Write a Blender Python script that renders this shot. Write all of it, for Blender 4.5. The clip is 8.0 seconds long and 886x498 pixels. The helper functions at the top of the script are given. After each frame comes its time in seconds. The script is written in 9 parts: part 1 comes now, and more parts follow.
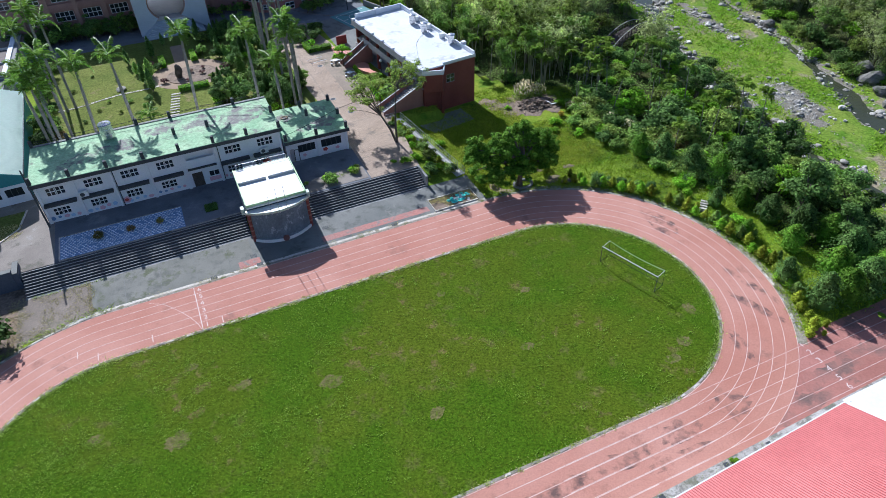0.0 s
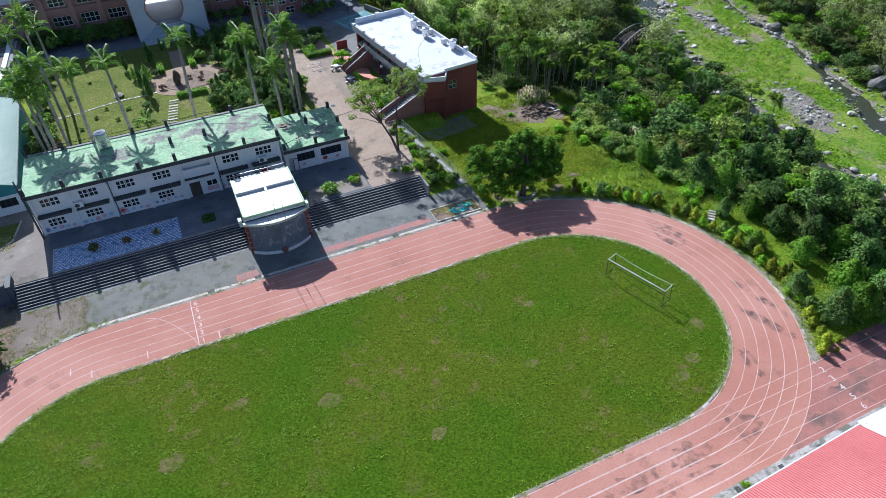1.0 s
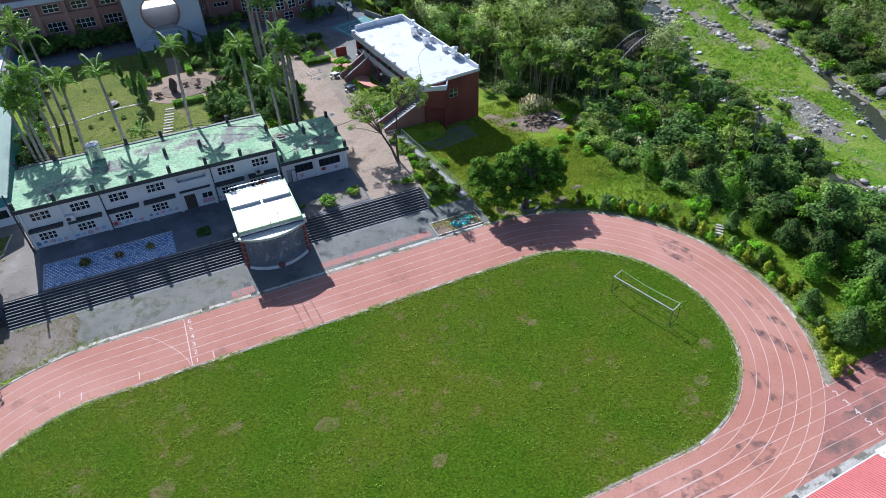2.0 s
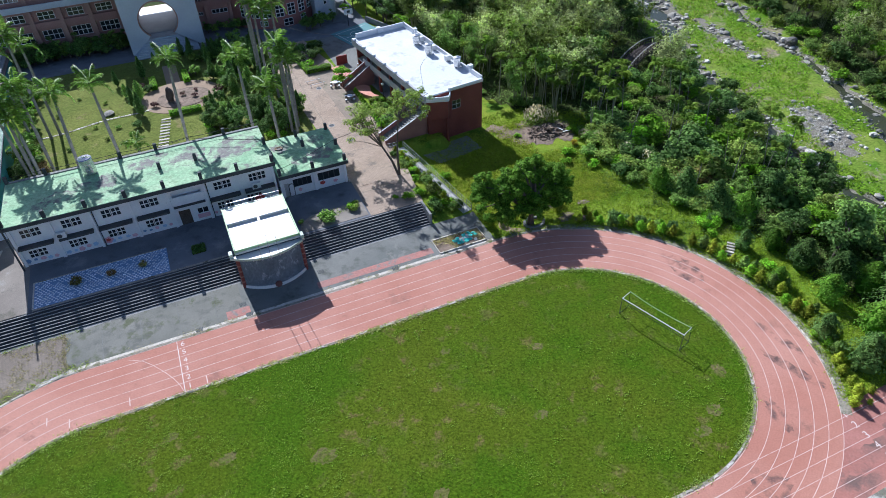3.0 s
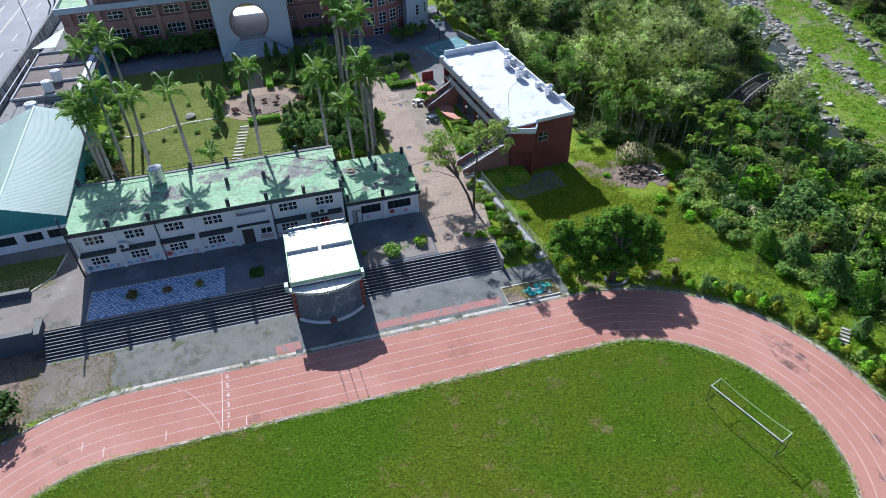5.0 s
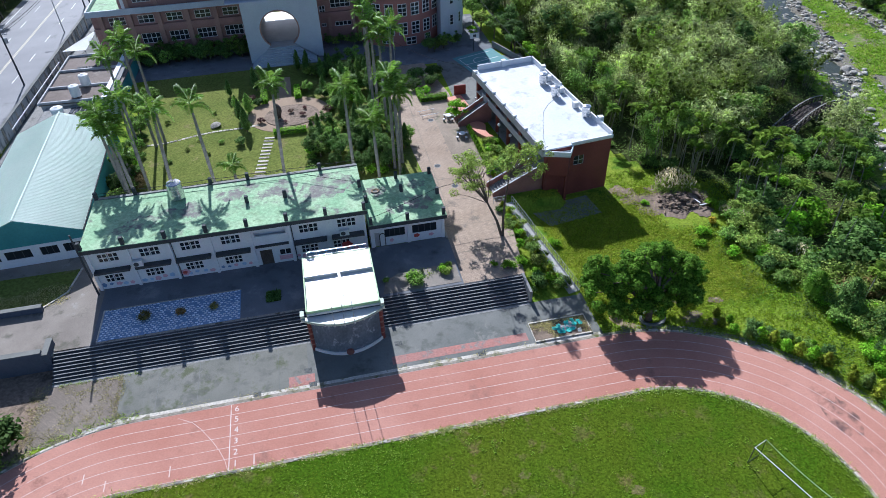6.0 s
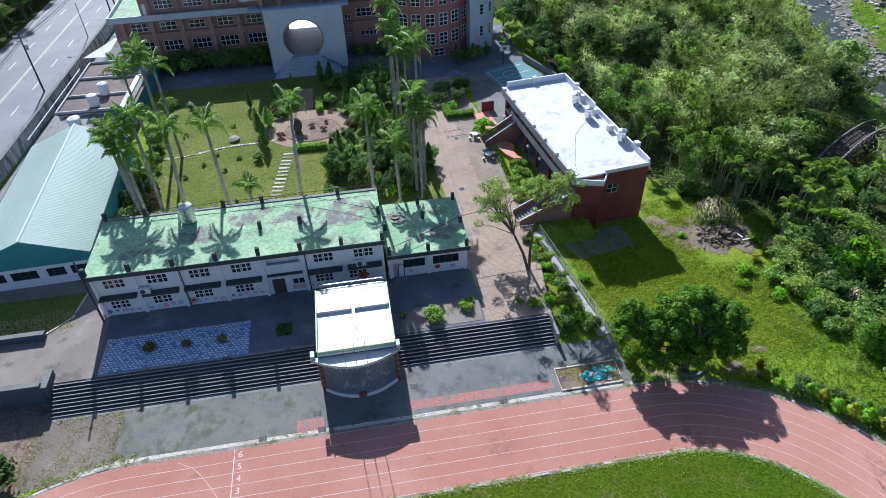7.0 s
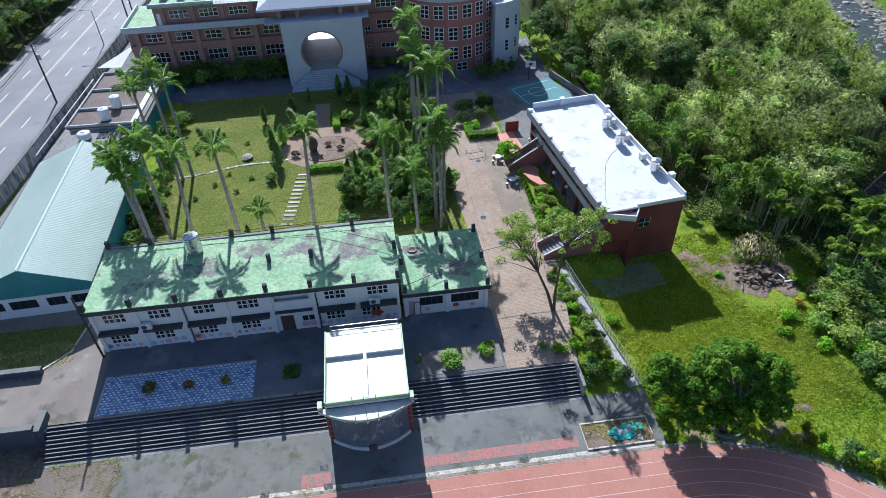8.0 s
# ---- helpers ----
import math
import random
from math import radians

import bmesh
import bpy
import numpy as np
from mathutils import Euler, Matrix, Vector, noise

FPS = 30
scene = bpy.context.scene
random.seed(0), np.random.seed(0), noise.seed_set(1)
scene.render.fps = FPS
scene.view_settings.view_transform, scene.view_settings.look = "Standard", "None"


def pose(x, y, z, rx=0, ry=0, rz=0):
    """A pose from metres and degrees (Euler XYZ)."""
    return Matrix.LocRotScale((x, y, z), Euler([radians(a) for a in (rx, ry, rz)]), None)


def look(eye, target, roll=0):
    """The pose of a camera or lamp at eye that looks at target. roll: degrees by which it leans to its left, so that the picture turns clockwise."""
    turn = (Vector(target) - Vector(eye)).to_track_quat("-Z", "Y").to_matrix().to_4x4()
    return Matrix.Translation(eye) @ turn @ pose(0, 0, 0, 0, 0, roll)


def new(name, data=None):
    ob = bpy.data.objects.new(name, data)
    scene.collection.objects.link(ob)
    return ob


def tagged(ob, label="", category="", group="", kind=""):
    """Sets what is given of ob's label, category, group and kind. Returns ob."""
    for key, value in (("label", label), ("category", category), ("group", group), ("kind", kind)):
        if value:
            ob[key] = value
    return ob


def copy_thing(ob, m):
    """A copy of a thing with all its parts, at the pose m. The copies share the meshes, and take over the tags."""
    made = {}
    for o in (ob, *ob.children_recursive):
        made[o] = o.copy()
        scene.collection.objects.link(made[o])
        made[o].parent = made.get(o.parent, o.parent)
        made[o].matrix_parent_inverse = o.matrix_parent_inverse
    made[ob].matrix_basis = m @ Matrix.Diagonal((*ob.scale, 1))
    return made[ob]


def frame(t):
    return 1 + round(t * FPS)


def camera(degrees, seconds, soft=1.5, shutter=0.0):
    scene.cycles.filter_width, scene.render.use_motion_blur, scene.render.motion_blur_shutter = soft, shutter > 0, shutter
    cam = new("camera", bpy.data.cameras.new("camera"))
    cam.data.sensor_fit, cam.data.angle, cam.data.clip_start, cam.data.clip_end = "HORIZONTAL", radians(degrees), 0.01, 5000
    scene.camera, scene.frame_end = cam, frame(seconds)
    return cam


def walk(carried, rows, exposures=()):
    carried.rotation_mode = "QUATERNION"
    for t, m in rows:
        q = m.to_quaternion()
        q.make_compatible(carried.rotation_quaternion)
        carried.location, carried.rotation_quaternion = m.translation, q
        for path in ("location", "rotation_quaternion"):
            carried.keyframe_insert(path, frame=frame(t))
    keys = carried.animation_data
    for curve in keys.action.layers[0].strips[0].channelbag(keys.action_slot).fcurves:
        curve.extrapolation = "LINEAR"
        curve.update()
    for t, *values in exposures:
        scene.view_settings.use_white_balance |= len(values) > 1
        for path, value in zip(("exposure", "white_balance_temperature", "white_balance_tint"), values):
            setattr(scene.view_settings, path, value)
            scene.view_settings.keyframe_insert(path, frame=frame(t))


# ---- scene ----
import itertools
cam = camera(68.74, 8.0, soft=0.45)
# seconds, place, and yaw, pitch, roll in degrees
ROWS = [
    (0.0, 0.48, -1.32, 51.93, -23.24, -40.44, -1.92),
    (0.5, 0.94, -0.46, 51.90, -23.04, -40.41, -2.08),
    (1.0, 1.46, 0.74, 51.93, -22.98, -40.44, -2.12),
    (1.5, 1.99, 1.94, 51.91, -22.95, -40.39, -2.10),
    (3.0, 3.84, 6.21, 51.93, -22.71, -40.28, -2.09),
    (3.5, 4.69, 7.84, 51.83, -20.93, -40.16, -2.10),
    (4.0, 5.60, 9.60, 51.94, -18.53, -40.15, -2.03),
    (4.5, 6.43, 11.48, 51.87, -16.20, -40.04, -1.97),
    (5.0, 7.19, 13.66, 51.90, -14.17, -40.01, -1.90),
    (6.5, 9.41, 21.37, 51.85, -9.58, -39.87, -1.92),
    (7.0, 10.07, 24.40, 51.93, -8.22, -39.93, -2.05),
    (7.5, 10.46, 27.40, 52.02, -7.22, -39.93, -2.02),
    (8.0, 10.87, 30.49, 52.17, -6.15, -39.95, -2.15),
]
walk(cam, [(t, pose(x, y, z, 90 + pitch, 0, yaw) @ pose(0, 0, 0, 0, 0, roll)) for t, x, y, z, yaw, pitch, roll in ROWS],
     exposures=[(0.0, 0.33, 5330, 14), (8.0, 0.33, 5330, 14)])

# ---- world and sun ----
SUN_ELEVATION, SUN_AZIMUTH = 35.2, -5.0   # degrees above the horizon; from +y towards +x
world = bpy.data.worlds.new("world")
scene.world = world
world.use_nodes = True
wn = world.node_tree
sky = wn.nodes.new("ShaderNodeTexSky")
sky.sky_type, sky.sun_disc = "NISHITA", False
sky.sun_elevation, sky.sun_rotation = radians(SUN_ELEVATION), radians(SUN_AZIMUTH)
wn.links.new(sky.outputs[0], wn.nodes["Background"].inputs[0])
wn.nodes["Background"].inputs[1].default_value = 0.08
sun = new("sun", bpy.data.lights.new("sun", "SUN"))
sun.data.energy, sun.data.angle, sun.data.color = 5.5, radians(0.6), (1.0, 0.95, 0.86)
sa, se = radians(SUN_AZIMUTH), radians(SUN_ELEVATION)
sun.matrix_world = look((math.sin(sa) * math.cos(se) * 300, math.cos(sa) * math.cos(se) * 300, math.sin(se) * 300), (0, 0, 0))

# ---- materials ----
def rgb(c):
    return (c[0], c[1], c[2], 1.0)


def mat(name, c1, c2, big=0.25, fine=6.0, rough=0.85, bump=0.25, metal=0.0, spec=0.3, stain=None, stain_scale=0.3, stain_at=0.58,
        island=0.0, per_object=0.0, translucent=0.0, grit=0.35, stretch=(1, 1, 1), stain2=None, scale2=0.06, at2=0.52, w2=0.13, bond=0.0):
    """A surface with colour varied at two scales, optional stains, and fine relief, at world size."""
    m = bpy.data.materials.new(name)
    m.use_nodes = True
    nt = m.node_tree
    n, li = nt.nodes, nt.links
    b = n["Principled BSDF"]
    geo = n.new("ShaderNodeNewGeometry")
    mp = n.new("ShaderNodeMapping")
    mp.inputs["Scale"].default_value = stretch
    if stretch == (1, 1, 1):
        mp.inputs["Rotation"].default_value = (0.35, 0.55, 0.62)
    li.new(geo.outputs["Position"], mp.inputs[0])

    def noise_tex(scale, detail=4.0, roughness=0.6):
        t = n.new("ShaderNodeTexNoise")
        t.inputs["Scale"].default_value, t.inputs["Detail"].default_value, t.inputs["Roughness"].default_value = scale, detail, roughness
        li.new(mp.outputs[0], t.inputs["Vector"])
        return t

    def ramp(src, lo, hi):
        r = n.new("ShaderNodeMapRange")
        r.inputs[1].default_value, r.inputs[2].default_value = lo, hi
        li.new(src, r.inputs[0])
        return r.outputs[0]

    def mix(f, a, bb, kind="MIX"):
        x = n.new("ShaderNodeMix")
        x.data_type, x.blend_type = "RGBA", kind
        for sock, v in ((x.inputs[0], f), (x.inputs[6], a), (x.inputs[7], bb)):
            if isinstance(v, (tuple, float)):
                sock.default_value = v
            else:
                li.new(v, sock)
        return x.outputs[2]

    coarse, small = noise_tex(big, 5.0), noise_tex(fine, 3.0)
    col = mix(ramp(coarse.outputs[0], 0.35, 0.65), rgb(c1), rgb(c2))
    if stain:
        st = noise_tex(stain_scale, 7.0, 0.7)
        col = mix(ramp(st.outputs[0], stain_at, stain_at + 0.09), col, rgb(stain))
    if stain2:
        s2 = noise_tex(scale2, 6.0, 0.62)
        col = mix(ramp(s2.outputs[0], at2, at2 + w2), col, rgb(stain2))
    if bond:
        br = n.new("ShaderNodeTexBrick")
        br.inputs["Scale"].default_value = 1.0
        br.inputs["Brick Width"].default_value, br.inputs["Row Height"].default_value = bond, bond * 0.5
        br.inputs["Mortar Size"].default_value = bond * 0.05
        br.inputs["Color1"].default_value, br.inputs["Color2"].default_value, br.inputs["Mortar"].default_value = (1.12, 1.12, 1.12, 1), (0.9, 0.9, 0.9, 1), (0.66, 0.66, 0.66, 1)
        li.new(geo.outputs["Position"], br.inputs["Vector"])
        col = mix(1.0, col, br.outputs[0], "MULTIPLY")
    g = ramp(small.outputs[0], 0.25, 0.75)
    mul = n.new("ShaderNodeMapRange")
    mul.inputs[3].default_value, mul.inputs[4].default_value = 1.0 - grit, 1.0 + grit
    li.new(g, mul.inputs[0])
    value = mul.outputs[0]
    for amount, socket in ((island, geo.outputs["Random Per Island"]), (per_object, None)):
        if amount:
            if socket is None:
                oi = n.new("ShaderNodeObjectInfo")
                socket = oi.outputs["Random"]
            r = n.new("ShaderNodeMapRange")
            r.inputs[3].default_value, r.inputs[4].default_value = 1.0 - amount, 1.0 + amount
            li.new(socket, r.inputs[0])
            mm = n.new("ShaderNodeMath")
            mm.operation = "MULTIPLY"
            li.new(value, mm.inputs[0])
            li.new(r.outputs[0], mm.inputs[1])
            value = mm.outputs[0]
    vec = n.new("ShaderNodeVectorMath")
    vec.operation = "SCALE"
    li.new(col, vec.inputs[0])
    li.new(value, vec.inputs[3])
    li.new(vec.outputs[0], b.inputs["Base Color"])
    b.inputs["Roughness"].default_value, b.inputs["Metallic"].default_value = rough, metal
    b.inputs["Specular IOR Level"].default_value = spec
    if bump:
        bp = n.new("ShaderNodeBump")
        bp.inputs["Strength"].default_value, bp.inputs["Distance"].default_value = bump, 0.06
        li.new(small.outputs[0], bp.inputs["Height"])
        li.new(bp.outputs[0], b.inputs["Normal"])
    if translucent:
        tr = n.new("ShaderNodeBsdfTranslucent")
        li.new(vec.outputs[0], tr.inputs[0])
        ms = n.new("ShaderNodeMixShader")
        ms.inputs[0].default_value = translucent
        li.new(b.outputs[0], ms.inputs[1])
        li.new(tr.outputs[0], ms.inputs[2])
        li.new(ms.outputs[0], n["Material Output"].inputs[0])
    return m


M = {}
M["track"] = mat("red_track", (0.42, 0.185, 0.132), (0.50, 0.255, 0.192), 0.09, 7, 0.9, 0.3, stain=(0.32, 0.155, 0.115), stain_scale=0.28, stain_at=0.58, grit=0.14)
M["track_old"] = mat("worn_red_track", (0.33, 0.14, 0.11), (0.44, 0.20, 0.16), 0.2, 5, 0.9, 0.2, stain=(0.2, 0.12, 0.10), stain_scale=0.22, stain_at=0.55, grit=0.15)
M["line"] = mat("white_line_paint", (0.70, 0.56, 0.50), (0.60, 0.42, 0.36), 0.5, 8, 0.8, 0.0, stain=(0.47, 0.24, 0.19), stain_scale=0.9, stain_at=0.57, grit=0.15)
M["line_bright"] = mat("fresh_line_paint", (0.72, 0.64, 0.60), (0.66, 0.54, 0.49), 0.6, 8, 0.8, 0.0, stain=(0.52, 0.33, 0.28), stain_scale=1.4, stain_at=0.55, grit=0.15)
M["field"] = mat("field_grass", (0.076, 0.112, 0.006), (0.108, 0.128, 0.011), 0.1, 4.5, 0.95, 0.9, spec=0.04, stain=(0.15, 0.125, 0.04), stain_scale=0.55, stain_at=0.55, grit=0.65, stain2=(0.056, 0.112, 0.004), scale2=0.05, at2=0.43)
M["bare_soil_grass"] = mat("thin_brown_grass", (0.115, 0.125, 0.03), (0.165, 0.14, 0.06), 0.9, 5, 0.95, 0.6, spec=0.04, stain=(0.085, 0.13, 0.01), stain_scale=1.1, stain_at=0.5, grit=0.5)
M["ground"] = mat("rough_ground", (0.16, 0.245, 0.02), (0.25, 0.30, 0.035), 0.12, 4.0, 0.95, 1.0, spec=0.04, stain=(0.27, 0.21, 0.10), stain_scale=0.13, stain_at=0.62, grit=0.5, stain2=(0.11, 0.20, 0.018), scale2=0.3, at2=0.52)
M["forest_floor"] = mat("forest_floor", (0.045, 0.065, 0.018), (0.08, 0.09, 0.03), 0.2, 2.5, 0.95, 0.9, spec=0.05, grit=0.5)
M["gravel_bed"] = mat("stream_gravel", (0.17, 0.15, 0.115), (0.29, 0.265, 0.22), 0.5, 5, 0.95, 1.0, spec=0.1, stain=(0.12, 0.13, 0.05), stain_scale=0.5, stain_at=0.52, grit=0.6)
M["river_bed"] = mat("river_bed", (0.125, 0.22, 0.02), (0.21, 0.26, 0.045), 0.1, 2.5, 0.95, 1.0, spec=0.05, stain=(0.27, 0.225, 0.15), stain_scale=0.12, stain_at=0.52, grit=0.5, stain2=(0.095, 0.19, 0.015), scale2=0.3, at2=0.52)
M["concrete"] = mat("old_concrete", (0.22, 0.22, 0.21), (0.31, 0.30, 0.28), 0.25, 4, 0.9, 0.3, stain=(0.13, 0.13, 0.12), stain_scale=0.35, stain_at=0.57, grit=0.2)
M["concrete_dark"] = mat("dark_concrete", (0.155, 0.16, 0.145), (0.215, 0.215, 0.195), 0.2, 16, 0.9, 0.1, stain=(0.27, 0.26, 0.23), stain_scale=0.25, stain_at=0.59, grit=0.2, stain2=(0.10, 0.105, 0.09), scale2=0.6, at2=0.52, w2=0.2)
M["paver_brown"] = mat("brown_pavers", (0.20, 0.165, 0.13), (0.265, 0.22, 0.175), 0.2, 12, 0.9, 0.15, stain=(0.155, 0.14, 0.085), stain_scale=0.5, stain_at=0.55, grit=0.28, bond=0.3)
M["gutter"] = mat("blotched_gutter_concrete", (0.34, 0.32, 0.285), (0.46, 0.44, 0.40), 0.5, 7, 0.9, 0.3, stain=(0.16, 0.16, 0.11), stain_scale=0.7, stain_at=0.5, grit=0.3, stain2=(0.20, 0.19, 0.17), scale2=1.4, at2=0.52)
M["kerb"] = mat("pale_kerb", (0.40, 0.36, 0.30), (0.56, 0.52, 0.45), 0.9, 6, 0.9, 0.35, stain=(0.17, 0.155, 0.10), stain_scale=0.9, stain_at=0.53, grit=0.3, per_object=0.45)
M["kerb_soil"] = mat("weedy_kerb_soil", (0.24, 0.21, 0.16), (0.36, 0.32, 0.26), 0.8, 6, 0.95, 0.5, stain=(0.12, 0.135, 0.045), stain_scale=0.9, stain_at=0.54, grit=0.4)
M["drive"] = mat("brick_pavers", (0.36, 0.27, 0.195), (0.43, 0.33, 0.245), 0.2, 7, 0.9, 0.3, stain=(0.25, 0.205, 0.16), stain_scale=0.35, stain_at=0.56, grit=0.22, bond=0.42)
M["drive_edge"] = mat("tan_pavers", (0.25, 0.20, 0.15), (0.33, 0.265, 0.20), 0.4, 6, 0.9, 0.3, stain=(0.17, 0.16, 0.10), stain_scale=0.5, stain_at=0.56, grit=0.3)
M["white_wall"] = mat("white_painted_wall", (0.74, 0.76, 0.79), (0.80, 0.81, 0.82), 0.5, 5, 0.8, 0.15, stain=(0.50, 0.51, 0.53), stain_scale=0.5, stain_at=0.64, grit=0.06)
M["dark_trim"] = mat("dark_trim", (0.05, 0.055, 0.06), (0.08, 0.085, 0.09), 0.5, 5, 0.8, 0.15, grit=0.2)
M["roof_green"] = mat("green_roof_coating", (0.25, 0.43, 0.235), (0.38, 0.52, 0.315), 0.3, 3, 0.8, 0.25, stain=(0.17, 0.16, 0.145), stain_scale=0.2, stain_at=0.56, grit=0.3, stain2=(0.22, 0.33, 0.18), scale2=0.9, at2=0.54)
M["white_roof"] = mat("white_roof", (0.60, 0.62, 0.645), (0.67, 0.685, 0.70), 0.25, 4, 0.5, 0.1, spec=0.35, stain=(0.42, 0.42, 0.41), stain_scale=0.2, stain_at=0.61, grit=0.08, stain2=(0.50, 0.50, 0.49), scale2=0.5, at2=0.57)
M["pod_roof"] = mat("stage_roof_coating", (0.60, 0.60, 0.58), (0.70, 0.69, 0.66), 0.3, 4, 0.33, 0.05, spec=0.5, stain=(0.5, 0.46, 0.42), stain_scale=0.3, stain_at=0.6, grit=0.06)
M["green_trim"] = mat("pale_green_paint", (0.42, 0.58, 0.30), (0.5, 0.64, 0.38), 0.4, 5, 0.6, 0.1, grit=0.1)
M["rim_paint"] = mat("pale_grey_green_paint", (0.50, 0.58, 0.46), (0.57, 0.64, 0.53), 0.4, 5, 0.6, 0.1, stain=(0.3, 0.34, 0.28), stain_scale=1.0, stain_at=0.56, grit=0.15)
M["red_brick"] = mat("dark_red_tile", (0.165, 0.042, 0.036), (0.215, 0.06, 0.05), 0.3, 7, 0.6, 0.2, grit=0.2)
M["brick"] = mat("brown_red_tile", (0.31, 0.175, 0.15), (0.37, 0.21, 0.18), 0.3, 7, 0.7, 0.2, grit=0.2)
M["brick_light"] = mat("tan_red_tile", (0.34, 0.20, 0.16), (0.40, 0.245, 0.20), 0.3, 7, 0.7, 0.2, grit=0.15)
M["tower_brick"] = mat("red_brown_tile", (0.34, 0.15, 0.125), (0.40, 0.18, 0.15), 0.3, 7, 0.65, 0.2, grit=0.15)
M["orange_tile"] = mat("tan_plaster", (0.45, 0.31, 0.22), (0.52, 0.37, 0.27), 0.4, 6, 0.8, 0.1, grit=0.12)
M["lobby_tile"] = mat("polished_pale_tile", (0.42, 0.46, 0.51), (0.50, 0.54, 0.58), 0.5, 6, 0.35, 0.02, spec=0.5, grit=0.06)
M["gray_tile"] = mat("blue_grey_tile", (0.47, 0.51, 0.57), (0.54, 0.58, 0.63), 0.3, 6, 0.6, 0.15, grit=0.1)
M["grey_paint"] = mat("grey_painted_wall", (0.42, 0.42, 0.43), (0.50, 0.50, 0.50), 0.3, 5, 0.8, 0.15, stain=(0.32, 0.32, 0.32), stain_scale=0.4, grit=0.1)
M["hall_roof"] = mat("pale_green_metal", (0.70, 0.83, 0.74), (0.76, 0.86, 0.78), 0.15, 3, 0.6, 0.03, spec=0.3, grit=0.05)
M["teal"] = mat("teal_metal", (0.06, 0.25, 0.27), (0.08, 0.30, 0.31), 0.3, 4, 0.5, 0.05, grit=0.1)
M["red_metal"] = mat("red_metal_roof", (0.50, 0.16, 0.15), (0.56, 0.195, 0.18), 0.15, 3, 0.7, 0.05, spec=0.2, grit=0.08)
M["white_metal"] = mat("white_metal_roof", (0.72, 0.74, 0.75), (0.78, 0.8, 0.8), 0.15, 3, 0.45, 0.05, spec=0.4, grit=0.06)
M["brown_roof"] = mat("brown_flat_roof", (0.14, 0.11, 0.09), (0.20, 0.16, 0.135), 0.3, 4, 0.85, 0.25, stain=(0.25, 0.21, 0.18), stain_scale=0.4, grit=0.2)
M["asphalt"] = mat("asphalt", (0.19, 0.19, 0.20), (0.24, 0.24, 0.245), 0.12, 6, 0.7, 0.2, stain=(0.15, 0.15, 0.155), stain_scale=0.2, grit=0.1)
M["road_yellow"] = mat("pale_yellow_line", (0.62, 0.55, 0.38), (0.68, 0.62, 0.46), 0.6, 8, 0.7, 0.0, grit=0.15)
M["road_worn"] = mat("worn_road_line", (0.38, 0.38, 0.38), (0.46, 0.46, 0.45), 0.6, 8, 0.7, 0.0, grit=0.2)
M["wall_panel"] = mat("stained_wall_panel", (0.40, 0.41, 0.42), (0.47, 0.48, 0.48), 0.4, 5, 0.9, 0.2, stain=(0.14, 0.15, 0.15), stain_scale=0.8, stain_at=0.5, grit=0.2, stretch=(1, 1, 0.3))
M["white_paint"] = mat("white_paint", (0.78, 0.78, 0.77), (0.72, 0.72, 0.71), 0.6, 8, 0.6, 0.05, grit=0.08)
M["mosaic_white"] = mat("white_mosaic_tile", (0.66, 0.71, 0.77), (0.72, 0.76, 0.80), 0.5, 8, 0.5, 0.1, grit=0.2, island=0.2)
M["mosaic_blue"] = mat("blue_grey_mosaic", (0.17, 0.27, 0.44), (0.22, 0.33, 0.50), 0.5, 8, 0.5, 0.1, grit=0.2)
M["steel"] = mat("stainless_steel", (0.62, 0.62, 0.62), (0.7, 0.7, 0.7), 0.5, 8, 0.25, 0.02, metal=0.9, grit=0.05)
M["pipe_metal"] = mat("grey_galvanised", (0.35, 0.35, 0.36), (0.45, 0.45, 0.45), 0.5, 8, 0.5, 0.05, metal=0.4, grit=0.1)
M["pipe_dark"] = mat("rusty_dark_pipe", (0.10, 0.095, 0.085), (0.16, 0.15, 0.13), 0.5, 8, 0.6, 0.05, metal=0.2, grit=0.2)
M["wood_dark"] = mat("weathered_dark_wood", (0.07, 0.055, 0.045), (0.12, 0.10, 0.085), 0.6, 6, 0.9, 0.4, grit=0.3)
M["wet_rock"] = mat("damp_dark_rock", (0.10, 0.095, 0.085), (0.19, 0.175, 0.155), 0.3, 3, 0.8, 0.8, stain=(0.06, 0.075, 0.03), stain_scale=0.5, stain_at=0.5, grit=0.5)
M["rock"] = mat("river_rock", (0.29, 0.265, 0.225), (0.47, 0.44, 0.38), 0.5, 4, 0.9, 0.6, grit=0.35, per_object=0.5)
M["dirt"] = mat("bare_soil", (0.20, 0.15, 0.11), (0.27, 0.20, 0.145), 0.3, 3, 0.95, 0.7, stain=(0.11, 0.085, 0.06), stain_scale=0.5, stain_at=0.54, grit=0.4)
M["path"] = mat("sandy_path", (0.302, 0.218, 0.145), (0.360, 0.265, 0.180), 0.3, 5, 0.95, 0.3, grit=0.15)
M["bark"] = mat("bark", (0.10, 0.08, 0.06), (0.17, 0.14, 0.11), 0.8, 8, 0.95, 0.6, grit=0.3, stretch=(1, 1, 0.3))
M["palm_bark"] = mat("royal_palm_trunk", (0.20, 0.19, 0.17), (0.28, 0.265, 0.24), 0.6, 5, 0.9, 0.3, grit=0.2, stretch=(0.4, 0.4, 3))
M["crownshaft"] = mat("palm_crownshaft", (0.13, 0.22, 0.05), (0.17, 0.26, 0.07), 0.6, 5, 0.5, 0.1, grit=0.1)
M["cyan"] = mat("turquoise_tarp", (0.10, 0.66, 0.60), (0.16, 0.78, 0.70), 0.6, 4, 0.6, 0.4, grit=0.25)
